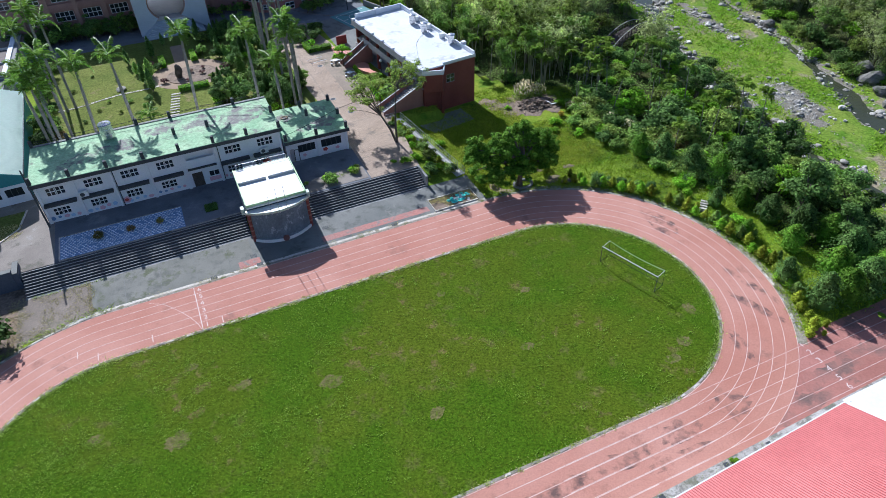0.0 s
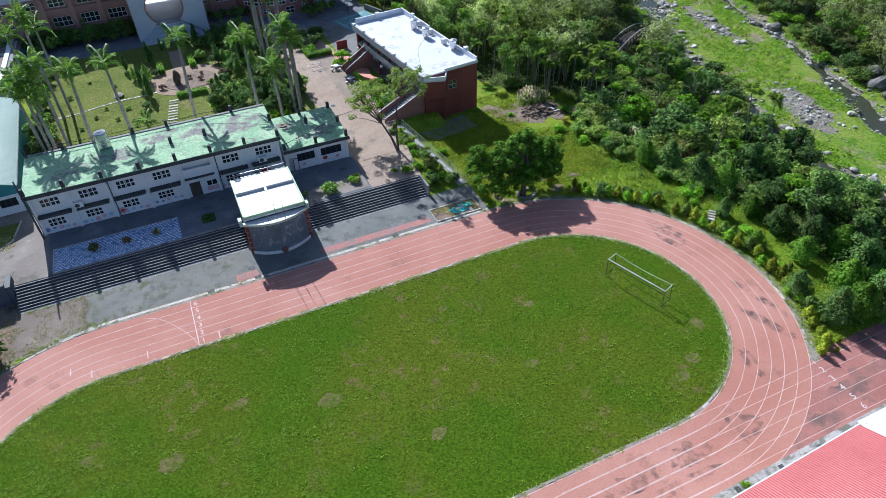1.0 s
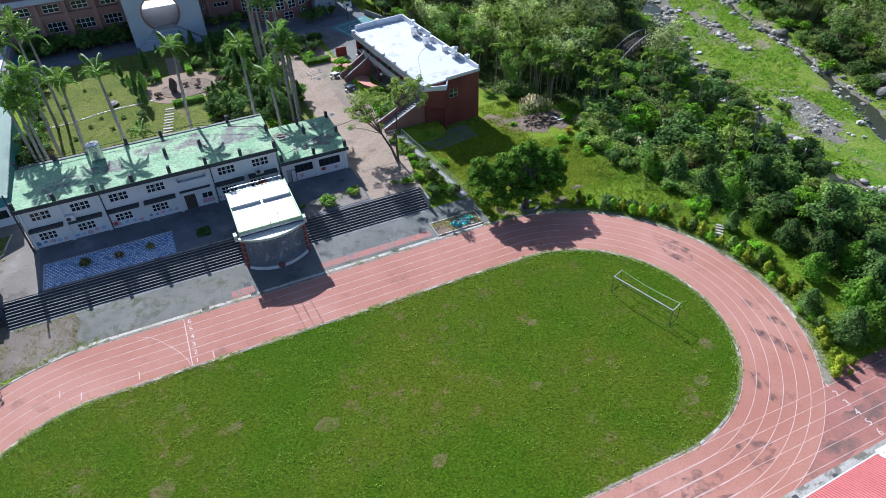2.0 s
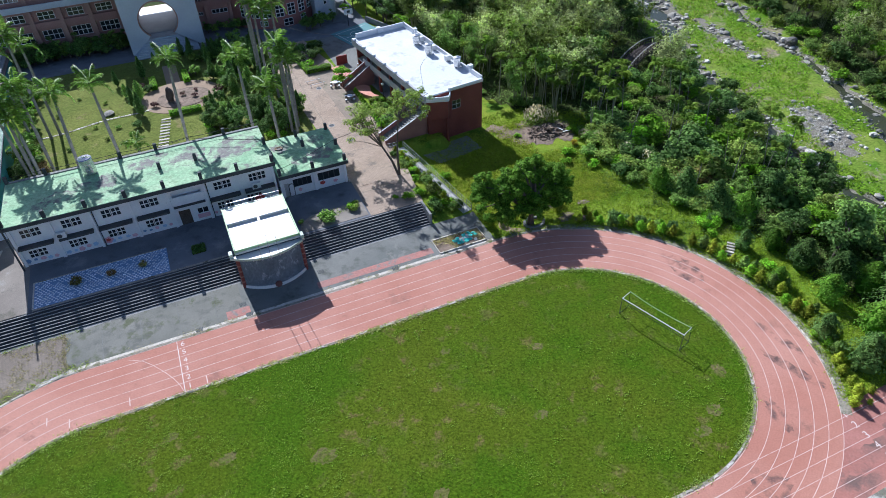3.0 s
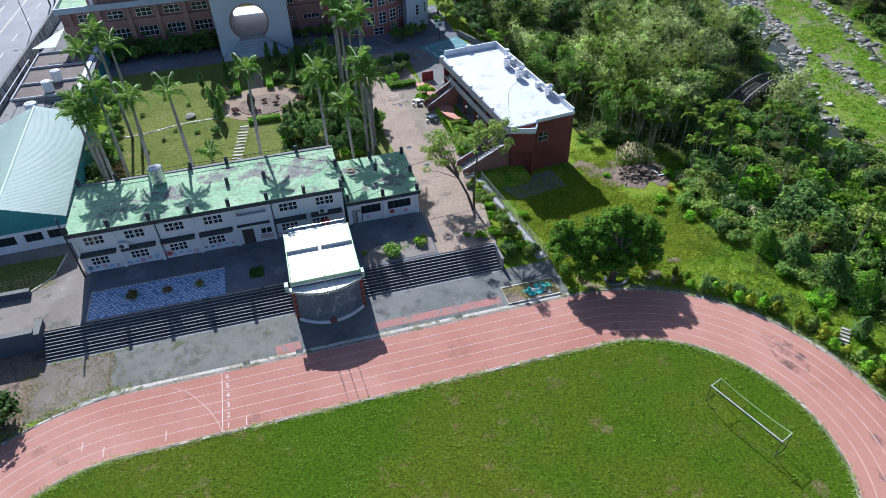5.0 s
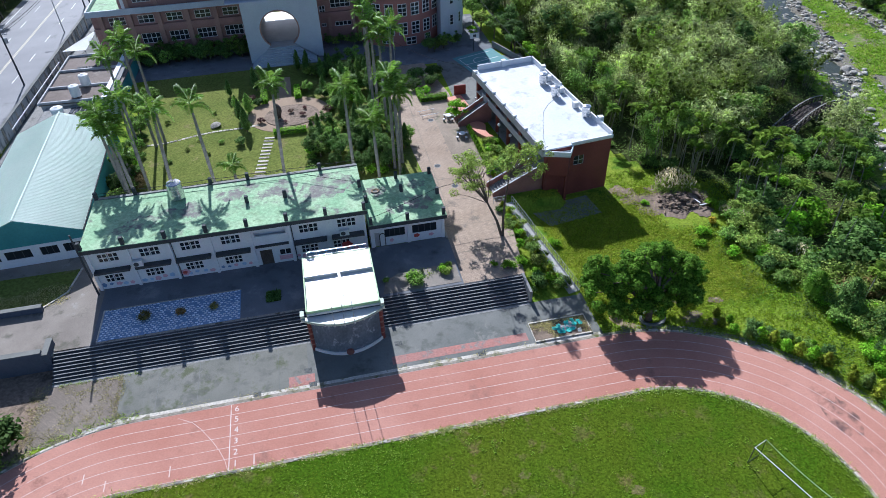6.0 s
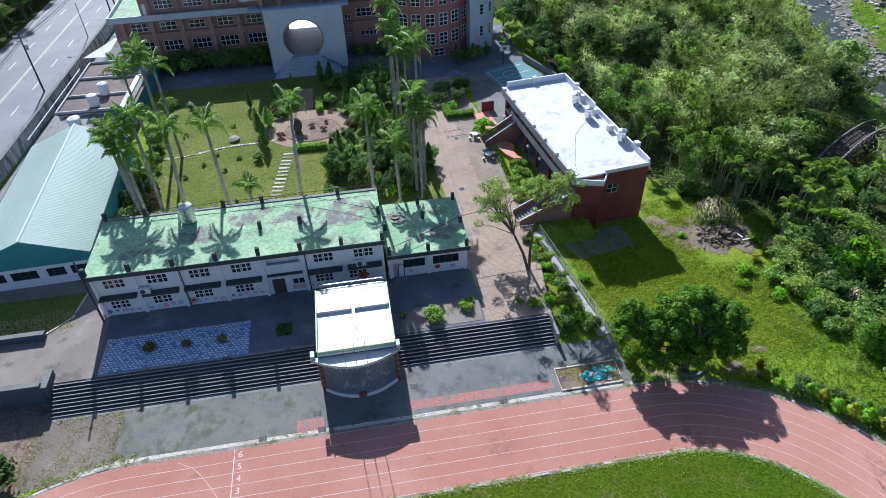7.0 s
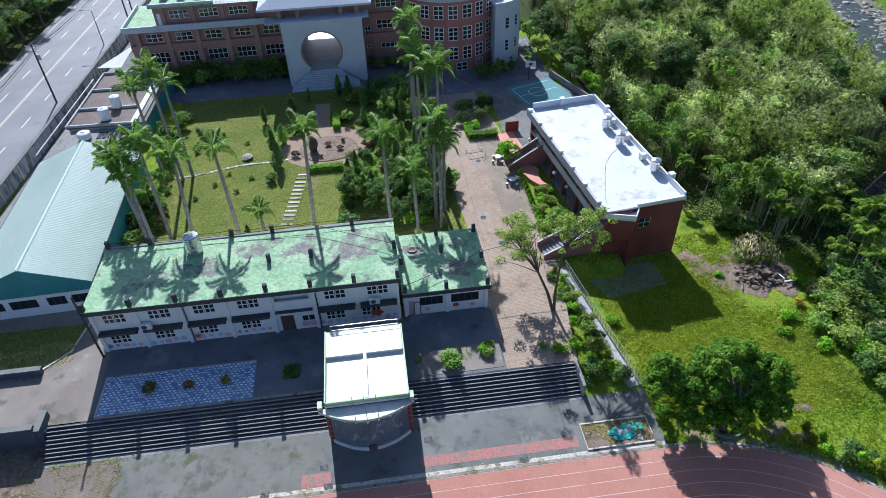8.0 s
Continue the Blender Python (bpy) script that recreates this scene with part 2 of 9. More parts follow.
M["court"] = mat("green_court", (0.10, 0.24, 0.25), (0.13, 0.29, 0.29), 0.2, 5, 0.8, 0.1, grit=0.12)
M["stair_tile"] = mat("dull_red_tile", (0.27, 0.13, 0.11), (0.33, 0.165, 0.14), 0.4, 7, 0.7, 0.15, grit=0.15)
M["orange"] = mat("salmon_plaster", (0.62, 0.27, 0.19), (0.68, 0.33, 0.24), 0.4, 5, 0.8, 0.1, grit=0.1)
M["red_paint"] = mat("red_paint", (0.42, 0.06, 0.05), (0.5, 0.1, 0.08), 0.4, 5, 0.7, 0.1, grit=0.15)
M["pink_paint"] = mat("pink_paint", (0.66, 0.36, 0.42), (0.72, 0.46, 0.50), 0.4, 5, 0.7, 0.05, grit=0.15)
M["blue_paint"] = mat("blue_paint", (0.38, 0.54, 0.72), (0.46, 0.62, 0.78), 0.4, 5, 0.7, 0.05, grit=0.15)
M["yellow_paint"] = mat("yellow_paint", (0.62, 0.52, 0.10), (0.7, 0.58, 0.14), 0.4, 5, 0.7, 0.05, grit=0.1)
M["black"] = mat("black_cable", (0.02, 0.02, 0.02), (0.03, 0.03, 0.03), 0.5, 6, 0.7, 0.0)
M["net"] = mat("dark_green_net", (0.03, 0.05, 0.03), (0.045, 0.07, 0.04), 0.5, 6, 0.9, 0.0)
M["yard_dark"] = mat("dark_blue_tile", (0.07, 0.085, 0.12), (0.10, 0.115, 0.15), 0.4, 6, 0.7, 0.15, grit=0.2)
M["forecourt"] = mat("bluish_dark_concrete", (0.135, 0.145, 0.16), (0.20, 0.205, 0.22), 0.2, 14, 0.9, 0.1, stain=(0.27, 0.27, 0.265), stain_scale=0.2, stain_at=0.56, grit=0.18, stain2=(0.095, 0.10, 0.105), scale2=0.5, at2=0.54, w2=0.2)
M["stage_wall"] = mat("streaked_dark_plaster", (0.10, 0.13, 0.16), (0.16, 0.20, 0.24), 0.5, 5, 0.8, 0.2, stain=(0.36, 0.41, 0.46), stain_scale=1.1, stain_at=0.57, grit=0.25, stretch=(1, 1, 0.6))
M["apron_pale"] = mat("worn_apron_concrete", (0.165, 0.165, 0.14), (0.215, 0.21, 0.18), 0.25, 16, 0.9, 0.1, stain=(0.11, 0.12, 0.07), stain_scale=0.3, stain_at=0.53, grit=0.2, stain2=(0.125, 0.125, 0.11), scale2=0.8, at2=0.5, w2=0.2)

M["track_faded"] = mat("faded_red_rubber", (0.42, 0.19, 0.155), (0.36, 0.20, 0.17), 0.4, 5, 0.9, 0.2, stain=(0.24, 0.22, 0.20), stain_scale=0.7, stain_at=0.54, grit=0.25)

M["ring_brown"] = mat("faded_ring_paint", (0.25, 0.13, 0.10), (0.30, 0.17, 0.13), 0.5, 6, 0.8, 0.1, grit=0.2)

M["stage_emblem"] = mat("faded_emblem_paint", (0.16, 0.07, 0.06), (0.20, 0.10, 0.085), 0.6, 6, 0.8, 0.1, grit=0.2)

# concrete darkened so its colour carries the shade on risers and treads
M["step_concrete"] = mat("shade_toned_step_concrete", (0.05, 0.052, 0.056), (0.085, 0.086, 0.09), 0.5, 5, 0.9, 0.4, grit=0.3)

# pale colour that paints the sunlit outer edge of each tread
M["nosing"] = mat("worn_sunlit_tread_edge", (0.26, 0.26, 0.25), (0.36, 0.355, 0.34), 0.6, 6, 0.9, 0.3, stain=(0.16, 0.16, 0.15), stain_scale=0.6, stain_at=0.57, grit=0.25)
M["yard"] = mat("brownish_yard_concrete", (0.215, 0.185, 0.155), (0.285, 0.25, 0.21), 0.25, 16, 0.9, 0.1, stain=(0.14, 0.13, 0.10), stain_scale=0.3, stain_at=0.56, grit=0.22, stain2=(0.35, 0.33, 0.30), scale2=0.5, at2=0.62, w2=0.1)

M["track_blot"] = mat("stained_red_track", (0.42, 0.185, 0.132), (0.50, 0.255, 0.192), 0.09, 7, 0.9, 0.3, stain=(0.32, 0.155, 0.115), stain_scale=0.28, stain_at=0.58, grit=0.14, stain2=(0.14, 0.085, 0.072), scale2=0.8, at2=0.46, w2=0.2)
M["spur_blot"] = mat("stained_old_track", (0.33, 0.14, 0.11), (0.44, 0.20, 0.16), 0.2, 5, 0.9, 0.2, stain=(0.2, 0.12, 0.10), stain_scale=0.22, stain_at=0.55, grit=0.15, stain2=(0.15, 0.105, 0.09), scale2=0.4, at2=0.46, w2=0.28)


M["rock_bed"] = mat("stream_stone", (0.27, 0.25, 0.21), (0.52, 0.49, 0.43), 0.5, 4, 0.9, 0.5, grit=0.4, island=0.6)

M["bridge_rail"] = mat("weathered_grey_rail", (0.24, 0.23, 0.21), (0.34, 0.33, 0.30), 0.6, 6, 0.9, 0.4, grit=0.25)

M["roof_blot"] = mat("mossy_green_roof", (0.25, 0.43, 0.235), (0.38, 0.52, 0.315), 0.3, 3, 0.8, 0.25, stain=(0.21, 0.195, 0.175), stain_scale=0.5, stain_at=0.52, grit=0.3, stain2=(0.185, 0.175, 0.16), scale2=0.8, at2=0.40, w2=0.2)

M["roof_grime"] = mat("grimy_white_roof", (0.60, 0.62, 0.645), (0.67, 0.685, 0.70), 0.25, 4, 0.5, 0.1, spec=0.35, stain=(0.42, 0.42, 0.41), stain_scale=0.2, stain_at=0.61, grit=0.08, stain2=(0.36, 0.355, 0.34), scale2=0.8, at2=0.44, w2=0.25)


def leaf(name, c1, c2, tr=0.46, island=0.6, big=0.35, per_object=0.42):
    return mat(name, c1, c2, big, 3.0, 0.65, 0.0, spec=0.08, island=island, per_object=per_object, translucent=tr, grit=0.12)


M["river_blade"] = leaf("river_grass_blades", (0.32, 0.58, 0.03), (0.46, 0.66, 0.05), 0.5, 0.35)
M["straw"] = leaf("dry_straw", (0.44, 0.40, 0.16), (0.54, 0.48, 0.22), 0.4, 0.4)
M["ramp_concrete"] = mat("pale_ramp_concrete", (0.42, 0.40, 0.37), (0.50, 0.48, 0.44), 0.5, 6, 0.9, 0.3, stain=(0.26, 0.25, 0.21), stain_scale=0.6, stain_at=0.58, grit=0.2)
M["river_blade_dry"] = leaf("dry_grass_blades", (0.46, 0.46, 0.12), (0.54, 0.52, 0.16), 0.5, 0.4)
M["leaf_dark"] = leaf("dark_green_leaves", (0.10, 0.19, 0.045), (0.165, 0.265, 0.065))
M["leaf_mid"] = leaf("green_leaves", (0.19, 0.32, 0.06), (0.275, 0.40, 0.085))
M["leaf_bright"] = leaf("bright_green_leaves", (0.22, 0.45, 0.02), (0.30, 0.52, 0.035))
M["leaf_olive"] = leaf("olive_green_leaves", (0.24, 0.33, 0.06), (0.33, 0.41, 0.085))
M["leaf_bamboo"] = leaf("bamboo_leaves", (0.40, 0.47, 0.17), (0.52, 0.58, 0.225))
M["cane"] = mat("bamboo_cane", (0.24, 0.25, 0.13), (0.32, 0.32, 0.19), 0.6, 6, 0.7, 0.1, grit=0.2)
M["areca_bark"] = mat("pale_areca_trunk", (0.22, 0.20, 0.16), (0.30, 0.28, 0.23), 0.6, 5, 0.9, 0.3, grit=0.2, stretch=(0.4, 0.4, 3))
M["leaf_brown"] = leaf("brownish_leaves", (0.30, 0.20, 0.08), (0.24, 0.22, 0.07))
M["leaf_shade"] = leaf("shade_tree_leaves", (0.125, 0.27, 0.022), (0.20, 0.35, 0.036), 0.46, 0.6)
M["garden_blade"] = leaf("garden_blades", (0.21, 0.27, 0.045), (0.27, 0.31, 0.06), 0.4, 0.3)
M["leaf_flower"] = leaf("yellow_flowers", (0.62, 0.46, 0.03), (0.68, 0.52, 0.05), 0.3, 0.3)
M["leaf_purple"] = leaf("reddish_purple_leaves", (0.20, 0.09, 0.10), (0.17, 0.12, 0.08))
M["leaf_yellow"] = leaf("yellow_green_leaves", (0.32, 0.40, 0.03), (0.40, 0.44, 0.04))
M["palm_leaf"] = mat("palm_fronds", (0.17, 0.32, 0.04), (0.28, 0.42, 0.065), 0.35, 3.0, 0.45, 0.0, spec=0.25, island=0.4, per_object=0.3, translucent=0.42, grit=0.12)
M["areca_leaf"] = leaf("areca_fronds", (0.15, 0.27, 0.03), (0.26, 0.36, 0.045), 0.45, 0.4)
M["grass_blade"] = leaf("grass_blades", (0.20, 0.31, 0.010), (0.29, 0.37, 0.02), 0.5, 0.45)
M["weed_leaf"] = leaf("field_weed_leaves", (0.19, 0.34, 0.02), (0.28, 0.40, 0.045), 0.45, 0.3)
M["lawn_blade"] = leaf("lawn_blades", (0.40, 0.46, 0.035), (0.48, 0.52, 0.055), 0.5, 0.4)
M["pampas"] = leaf("pale_plumes", (0.74, 0.64, 0.40), (0.80, 0.72, 0.50), 0.5, 0.2)
M["lawn"] = mat("garden_lawn", (0.135, 0.17, 0.035), (0.19, 0.21, 0.05), 0.15, 3, 0.95, 0.7, spec=0.05, stain=(0.24, 0.205, 0.09), stain_scale=0.25, stain_at=0.58, grit=0.4)


def glass_mat():
    m = bpy.data.materials.new("dark_window_glass")
    m.use_nodes = True
    b = m.node_tree.nodes["Principled BSDF"]
    b.inputs["Base Color"].default_value = (0.025, 0.03, 0.035, 1)
    b.inputs["Roughness"].default_value = 0.08
    b.inputs["Specular IOR Level"].default_value = 0.6
    return m


M["glass"] = glass_mat()


def water_mat():
    m = bpy.data.materials.new("stream_water")
    m.use_nodes = True
    nt = m.node_tree
    b = nt.nodes["Principled BSDF"]
    b.inputs["Base Color"].default_value = (0.045, 0.05, 0.028, 1)
    b.inputs["Roughness"].default_value = 0.22
    b.inputs["Specular IOR Level"].default_value = 0.28
    t = nt.nodes.new("ShaderNodeTexNoise")
    t.inputs["Scale"].default_value = 2.5
    bp = nt.nodes.new("ShaderNodeBump")
    bp.inputs["Strength"].default_value, bp.inputs["Distance"].default_value = 0.25, 0.1
    geo = nt.nodes.new("ShaderNodeNewGeometry")
    nt.links.new(geo.outputs["Position"], t.inputs["Vector"])
    nt.links.new(t.outputs[0], bp.inputs["Height"])
    nt.links.new(bp.outputs[0], b.inputs["Normal"])
    return m


M["water"] = water_mat()

# ---- building blocks ----
def thing(name, label, category, group="", at=(0, 0, 0), turn=0.0):
    ob = new(name)
    ob.empty_display_size = 0.3
    ob.matrix_basis = pose(*at, 0, 0, turn)
    return tagged(ob, label, category, group)


def mesh_of(bm, material, name="mesh"):
    me = bpy.data.meshes.new(name)
    bm.normal_update()
    bm.to_mesh(me)
    bm.free()
    me.materials.append(material)
    return me


def part(name, bm, material, parent=None, label="", kind=""):
    me = bm if isinstance(bm, bpy.types.Mesh) else mesh_of(bm, material, name)
    ob = new(name, me)
    ob.parent = parent
    return tagged(ob, label, "", "", kind)


def setting(name, bm, material, label, category):
    ob = new(name, bm if isinstance(bm, bpy.types.Mesh) else mesh_of(bm, material, name))
    return tagged(ob, label, category, "", "structure")


def box(bm, x0, x1, y0, y1, z0, z1):
    v = [bm.verts.new(p) for p in ((x0, y0, z0), (x1, y0, z0), (x1, y1, z0), (x0, y1, z0), (x0, y0, z1), (x1, y0, z1), (x1, y1, z1), (x0, y1, z1))]
    for f in ((0, 3, 2, 1), (4, 5, 6, 7), (0, 1, 5, 4), (1, 2, 6, 5), (2, 3, 7, 6), (3, 0, 4, 7)):
        bm.faces.new([v[i] for i in f])
    return bm


def bx(x0, x1, y0, y1, z0, z1, bevel=0.0):
    bm = box(bmesh.new(), x0, x1, y0, y1, z0, z1)
    if bevel:
        bmesh.ops.bevel(bm, geom=bm.edges[:], offset=bevel, segments=1, affect="EDGES")
    return bm


def prism(pts, z0, z1):
    """An upright solid on the polygon pts (counter-clockwise)."""
    bm = bmesh.new()
    lo, hi = [bm.verts.new((x, y, z0)) for x, y in pts], [bm.verts.new((x, y, z1)) for x, y in pts]
    bm.faces.new(lo[::-1])
    bm.faces.new(hi)
    for i in range(len(pts)):
        j = (i + 1) % len(pts)
        bm.faces.new((lo[i], lo[j], hi[j], hi[i]))
    return bm


def tube(bm, a, b, r0, r1=None, sides=8, cap=True):
    """A round bar from a to b."""
    r1 = r0 if r1 is None else r1
    a, b = Vector(a), Vector(b)
    q = (b - a).to_track_quat("Z", "Y")
    ring = []
    for c, r in ((a, r0), (b, r1)):
        ring.append([bm.verts.new(c + q @ Vector((r * math.cos(2 * math.pi * i / sides), r * math.sin(2 * math.pi * i / sides), 0))) for i in range(sides)])
    for i in range(sides):
        j = (i + 1) % sides
        bm.faces.new((ring[0][i], ring[0][j], ring[1][j], ring[1][i]))
    if cap:
        bm.faces.new(ring[0][::-1])
        bm.faces.new(ring[1])
    return bm


def pipe(bm, pts, r, sides=6):
    """One bent round bar through the points."""
    rings = []
    pts = [Vector(p) for p in pts]
    for i, p in enumerate(pts):
        d = (pts[min(i + 1, len(pts) - 1)] - pts[max(i - 1, 0)]).normalized()
        a = d.cross(Vector((0, 0, 1)) if abs(d.z) < 0.9 else Vector((1, 0, 0))).normalized()
        b = d.cross(a)
        rings.append([bm.verts.new(p + (a * math.cos(2 * math.pi * k / sides) + b * math.sin(2 * math.pi * k / sides)) * r) for k in range(sides)])
    for u, v in zip(rings, rings[1:]):
        for k in range(sides):
            bm.faces.new((u[k], u[(k + 1) % sides], v[(k + 1) % sides], v[k]))
    bm.faces.new(rings[0][::-1])
    bm.faces.new(rings[-1])
    bmesh.ops.recalc_face_normals(bm, faces=bm.faces[:])
    return bm


def tb(*args, **kw):
    return tube(bmesh.new(), *args, **kw)


def ribbon(path, w0, w1, z0, z1, closed=True):
    """A flat band along a plan path, from w0 to w1 to the left of it, between two heights."""
    n = len(path)
    bm = bmesh.new()
    rows = []
    for i, p in enumerate(path):
        a, b = (path[i - 1], path[(i + 1) % n]) if closed else (path[max(i - 1, 0)], path[min(i + 1, n - 1)])
        d = Vector((b[0] - a[0], b[1] - a[1]))
        d.normalize()
        nx, ny = -d.y, d.x
        rows.append([bm.verts.new((p[0] + nx * w, p[1] + ny * w, z)) for w, z in ((w0, z0), (w0, z1), (w1, z1), (w1, z0))])
    for i in range(n if closed else n - 1):
        a, b = rows[i], rows[(i + 1) % n]
        for k in range(4):
            bm.faces.new((a[k], a[(k + 1) % 4], b[(k + 1) % 4], b[k]))
    if not closed:
        bm.faces.new(rows[0])
        bm.faces.new(rows[-1][::-1])
    bmesh.ops.recalc_face_normals(bm, faces=bm.faces[:])
    return bm


def wall_y(x0, x1, z0, z1, y0, y1, holes):
    """A wall along x between y0 and y1, with rectangular openings (xa, xb, za, zb) through it."""
    xs = sorted({x0, x1, *(v for h in holes for v in h[:2])})
    zs = sorted({z0, z1, *(v for h in holes for v in h[2:])})
    bm = bmesh.new()
    for za, zb in zip(zs, zs[1:]):
        run = None
        for xa, xb in [*zip(xs, xs[1:]), (None, None)]:
            solid = xa is not None and not any(h[0] < (xa + xb) / 2 < h[1] and h[2] < (za + zb) / 2 < h[3] for h in holes)
            if solid:
                run = (run[0], xb) if run else (xa, xb)
            elif run:
                box(bm, run[0], run[1], y0, y1, za, zb)
                run = None
    return bm


def frame_mesh(w, h, cols, rows, t=0.07, d=0.08):
    """A window frame in the plane y = 0, its lower middle at the origin: one pierced board."""
    def cuts(lo, hi, n):
        out = [lo, lo + t * 0.8]
        for i in range(1, n):
            c = lo + (hi - lo) * i / n
            out += [c - t / 2, c + t / 2]
        return out + [hi - t * 0.8, hi]

    xs, zs = cuts(-w / 2, w / 2, cols), cuts(0, h, rows)
    bm = bmesh.new()
    v = [[[bm.verts.new((x, y, z)) for z in zs] for x in xs] for y in (-d / 2, d / 2)]
    solid = lambda i, k: 0 <= i < len(xs) - 1 and 0 <= k < len(zs) - 1 and (i % 2 == 0 or k % 2 == 0)
    for i in range(len(xs) - 1):
        for k in range(len(zs) - 1):
            if not solid(i, k):
                continue
            a, b = v
            bm.faces.new((a[i][k], a[i + 1][k], a[i + 1][k + 1], a[i][k + 1]))
            bm.faces.new((b[i][k], b[i][k + 1], b[i + 1][k + 1], b[i + 1][k]))
            for di, dk, p, q in ((-1, 0, (i, k + 1), (i, k)), (1, 0, (i + 1, k), (i + 1, k + 1)), (0, -1, (i, k), (i + 1, k)), (0, 1, (i + 1, k + 1), (i, k + 1))):
                if not solid(i + di, k + dk):
                    bm.faces.new((a[p[0]][p[1]], b[p[0]][p[1]], b[q[0]][q[1]], a[q[0]][q[1]]))
    bmesh.ops.recalc_face_normals(bm, faces=bm.faces[:])
    return bm


def pane_mesh(w, h):
    return bx(-w / 2, w / 2, -0.01, 0.01, 0, h)


WINDOWS = {}


def window(parent, x, y, z, w, h, cols, rows, turn=0.0, material="white_paint", t=0.07):
    """A window as a part: frame, with its panes as sub-parts; its face looks to -y before the turn."""
    key = (round(w, 2), round(h, 2), cols, rows, material, t)
    if key not in WINDOWS:
        WINDOWS[key] = (mesh_of(frame_mesh(w, h, cols, rows, t), M[material], "window"), mesh_of(pane_mesh(w / cols - t, h / rows - t), M["glass"], "pane"))
    fm, pm = WINDOWS[key]
    ob = part("window", fm, None, parent)
    ob.matrix_basis = pose(x, y, z, 0, 0, turn)
    for i in range(cols):
        for j in range(rows):
            pn = part("pane", pm, None, ob)
            pn.matrix_basis = pose(-w / 2 + (i + 0.5) * w / cols, 0.0, j * h / rows + t / 2, 0, 0, 0)
    return ob

# ---- ground ----
TERRACE = 1.55


def smooth(a, b, v):
    k = np.clip((v - a) / (b - a), 0, 1)
    return k * k * (3 - 2 * k)


def river_x(y):
    """The middle of the river valley."""
    return np.interp(y, [-200, 40, 60, 80, 105, 130, 160, 200, 400], [96, 97, 98, 101, 111, 117, 122, 126, 150])


def west_x(y):
    """The stream along the school's bank."""
    return np.interp(y, [20, 66, 70, 77, 92, 100, 116.6, 130, 139.5, 151, 159, 200], [86, 87.2, 89.6, 89.7, 93, 97.2, 105, 108.3, 111.2, 115.5, 119.5, 128]) + 0.4 * np.sin(y * 0.45)


def west_half(y):
    return np.interp(y, [20, 75, 92, 104, 118, 140, 165], [1.0, 1.2, 1.6, 1.0, 2.2, 3.4, 3.2]) + 0.3 * np.sin(y * 0.8)


def east_x(y):
    """The stream along the far bank."""
    return np.interp(y, [20, 56.6, 60.4, 67, 76, 81, 95, 102, 130, 200], [100, 104.4, 105.5, 108.6, 111.5, 114.2, 117.8, 118.8, 128, 138]) + 0.3 * np.sin(y * 0.5 + 1)


def east_half(y):
    return np.interp(y, [20, 56, 67, 76, 95, 200], [2.4, 2.4, 1.9, 1.0, 0.6, 0.8]) + 0.2 * np.sin(y * 0.9)


def gravelly(x, y):
    """How far a place lies inside the stony ground: along the streams, on the bar and on the stony patch of the flat."""
    fray = 0.5 * np.sin(x * 1.1 + 2 * np.sin(y * 0.6)) + 0.5 * np.sin(y * 1.4 - x * 0.5)
    a = west_half(y) + np.interp(y, [60, 105, 118, 150], [0.5, 0.7, 2.2, 2.4]) - np.abs(x - west_x(y) - np.interp(y, [105, 125], [0, 1.2]))
    b = east_half(y) + 0.7 - np.abs(x - east_x(y))
    c = 3.4 * (1 - np.hypot((x - 97.2 - 0.25 * (y - 67)) / 3.6, (y - 67) / 8.0))
    d = 1.8 * (1 - np.hypot((x - 109.2 - 0.17 * (y - 103)) / 1.9, (y - 103) / 11.0))
    return np.maximum(np.maximum(a, b), np.maximum(c, d)) + 0.6 * fray


def terrace_edge(y):
    return np.where(y < 85, 33.6 - (y - 68.5) * 0.16, np.where(y < 112, 38.0, 46.0))


def height(x, y):
    x, y = np.asarray(x, float), np.asarray(y, float)
    z = 1.5 * smooth(71.0, 71.3, y) * (1 - smooth(-0.6, 0.6, x - terrace_edge(y)))
    z = z + 1.5 * smooth(70.2, 70.5, y) * (1 - smooth(-22.7, -22.5, x)) * (1 - smooth(71.0, 71.3, y))
    bed = (x > 28.3) & (x < terrace_edge(y) + 0.6) & (y < 85) & (y > 68)
    z = np.where(bed, np.clip((y - 68.3) / 16.6, 0, 1) * 1.48 + 0.03, z)
    r = x - river_x(y)
    z = z - 3.2 * smooth(-34, -13, r) * (1 - smooth(17, 50, r)) + 5.0 * smooth(22, 60, r)
    z = z - 0.8 * np.exp(-((x - west_x(y)) / (west_half(y) + 0.2)) ** 4) - 0.8 * np.exp(-((x - east_x(y)) / (east_half(y) + 0.2)) ** 4)
    z = z + 0.5 * smooth(-40.9, -41.4, x) * smooth(60, 80, y)
    far = smooth(250, 700, np.hypot(x, y - 60))
    return z + far * 25 * (0.5 + 0.5 * np.sin(x * 0.004) * np.cos(y * 0.003))


def axis(lo, hi, step, extra):
    a = np.concatenate([[-1900, -1300, -800, -500, -300, -200, -140, -100], np.arange(lo, hi + 0.01, step), [hi + 15, hi + 40, hi + 80, hi + 150, hi + 300, hi + 600, hi + 1200, 1900], extra])
    return np.unique(np.round(a[(a >= -1900) & (a <= 1900)], 3))


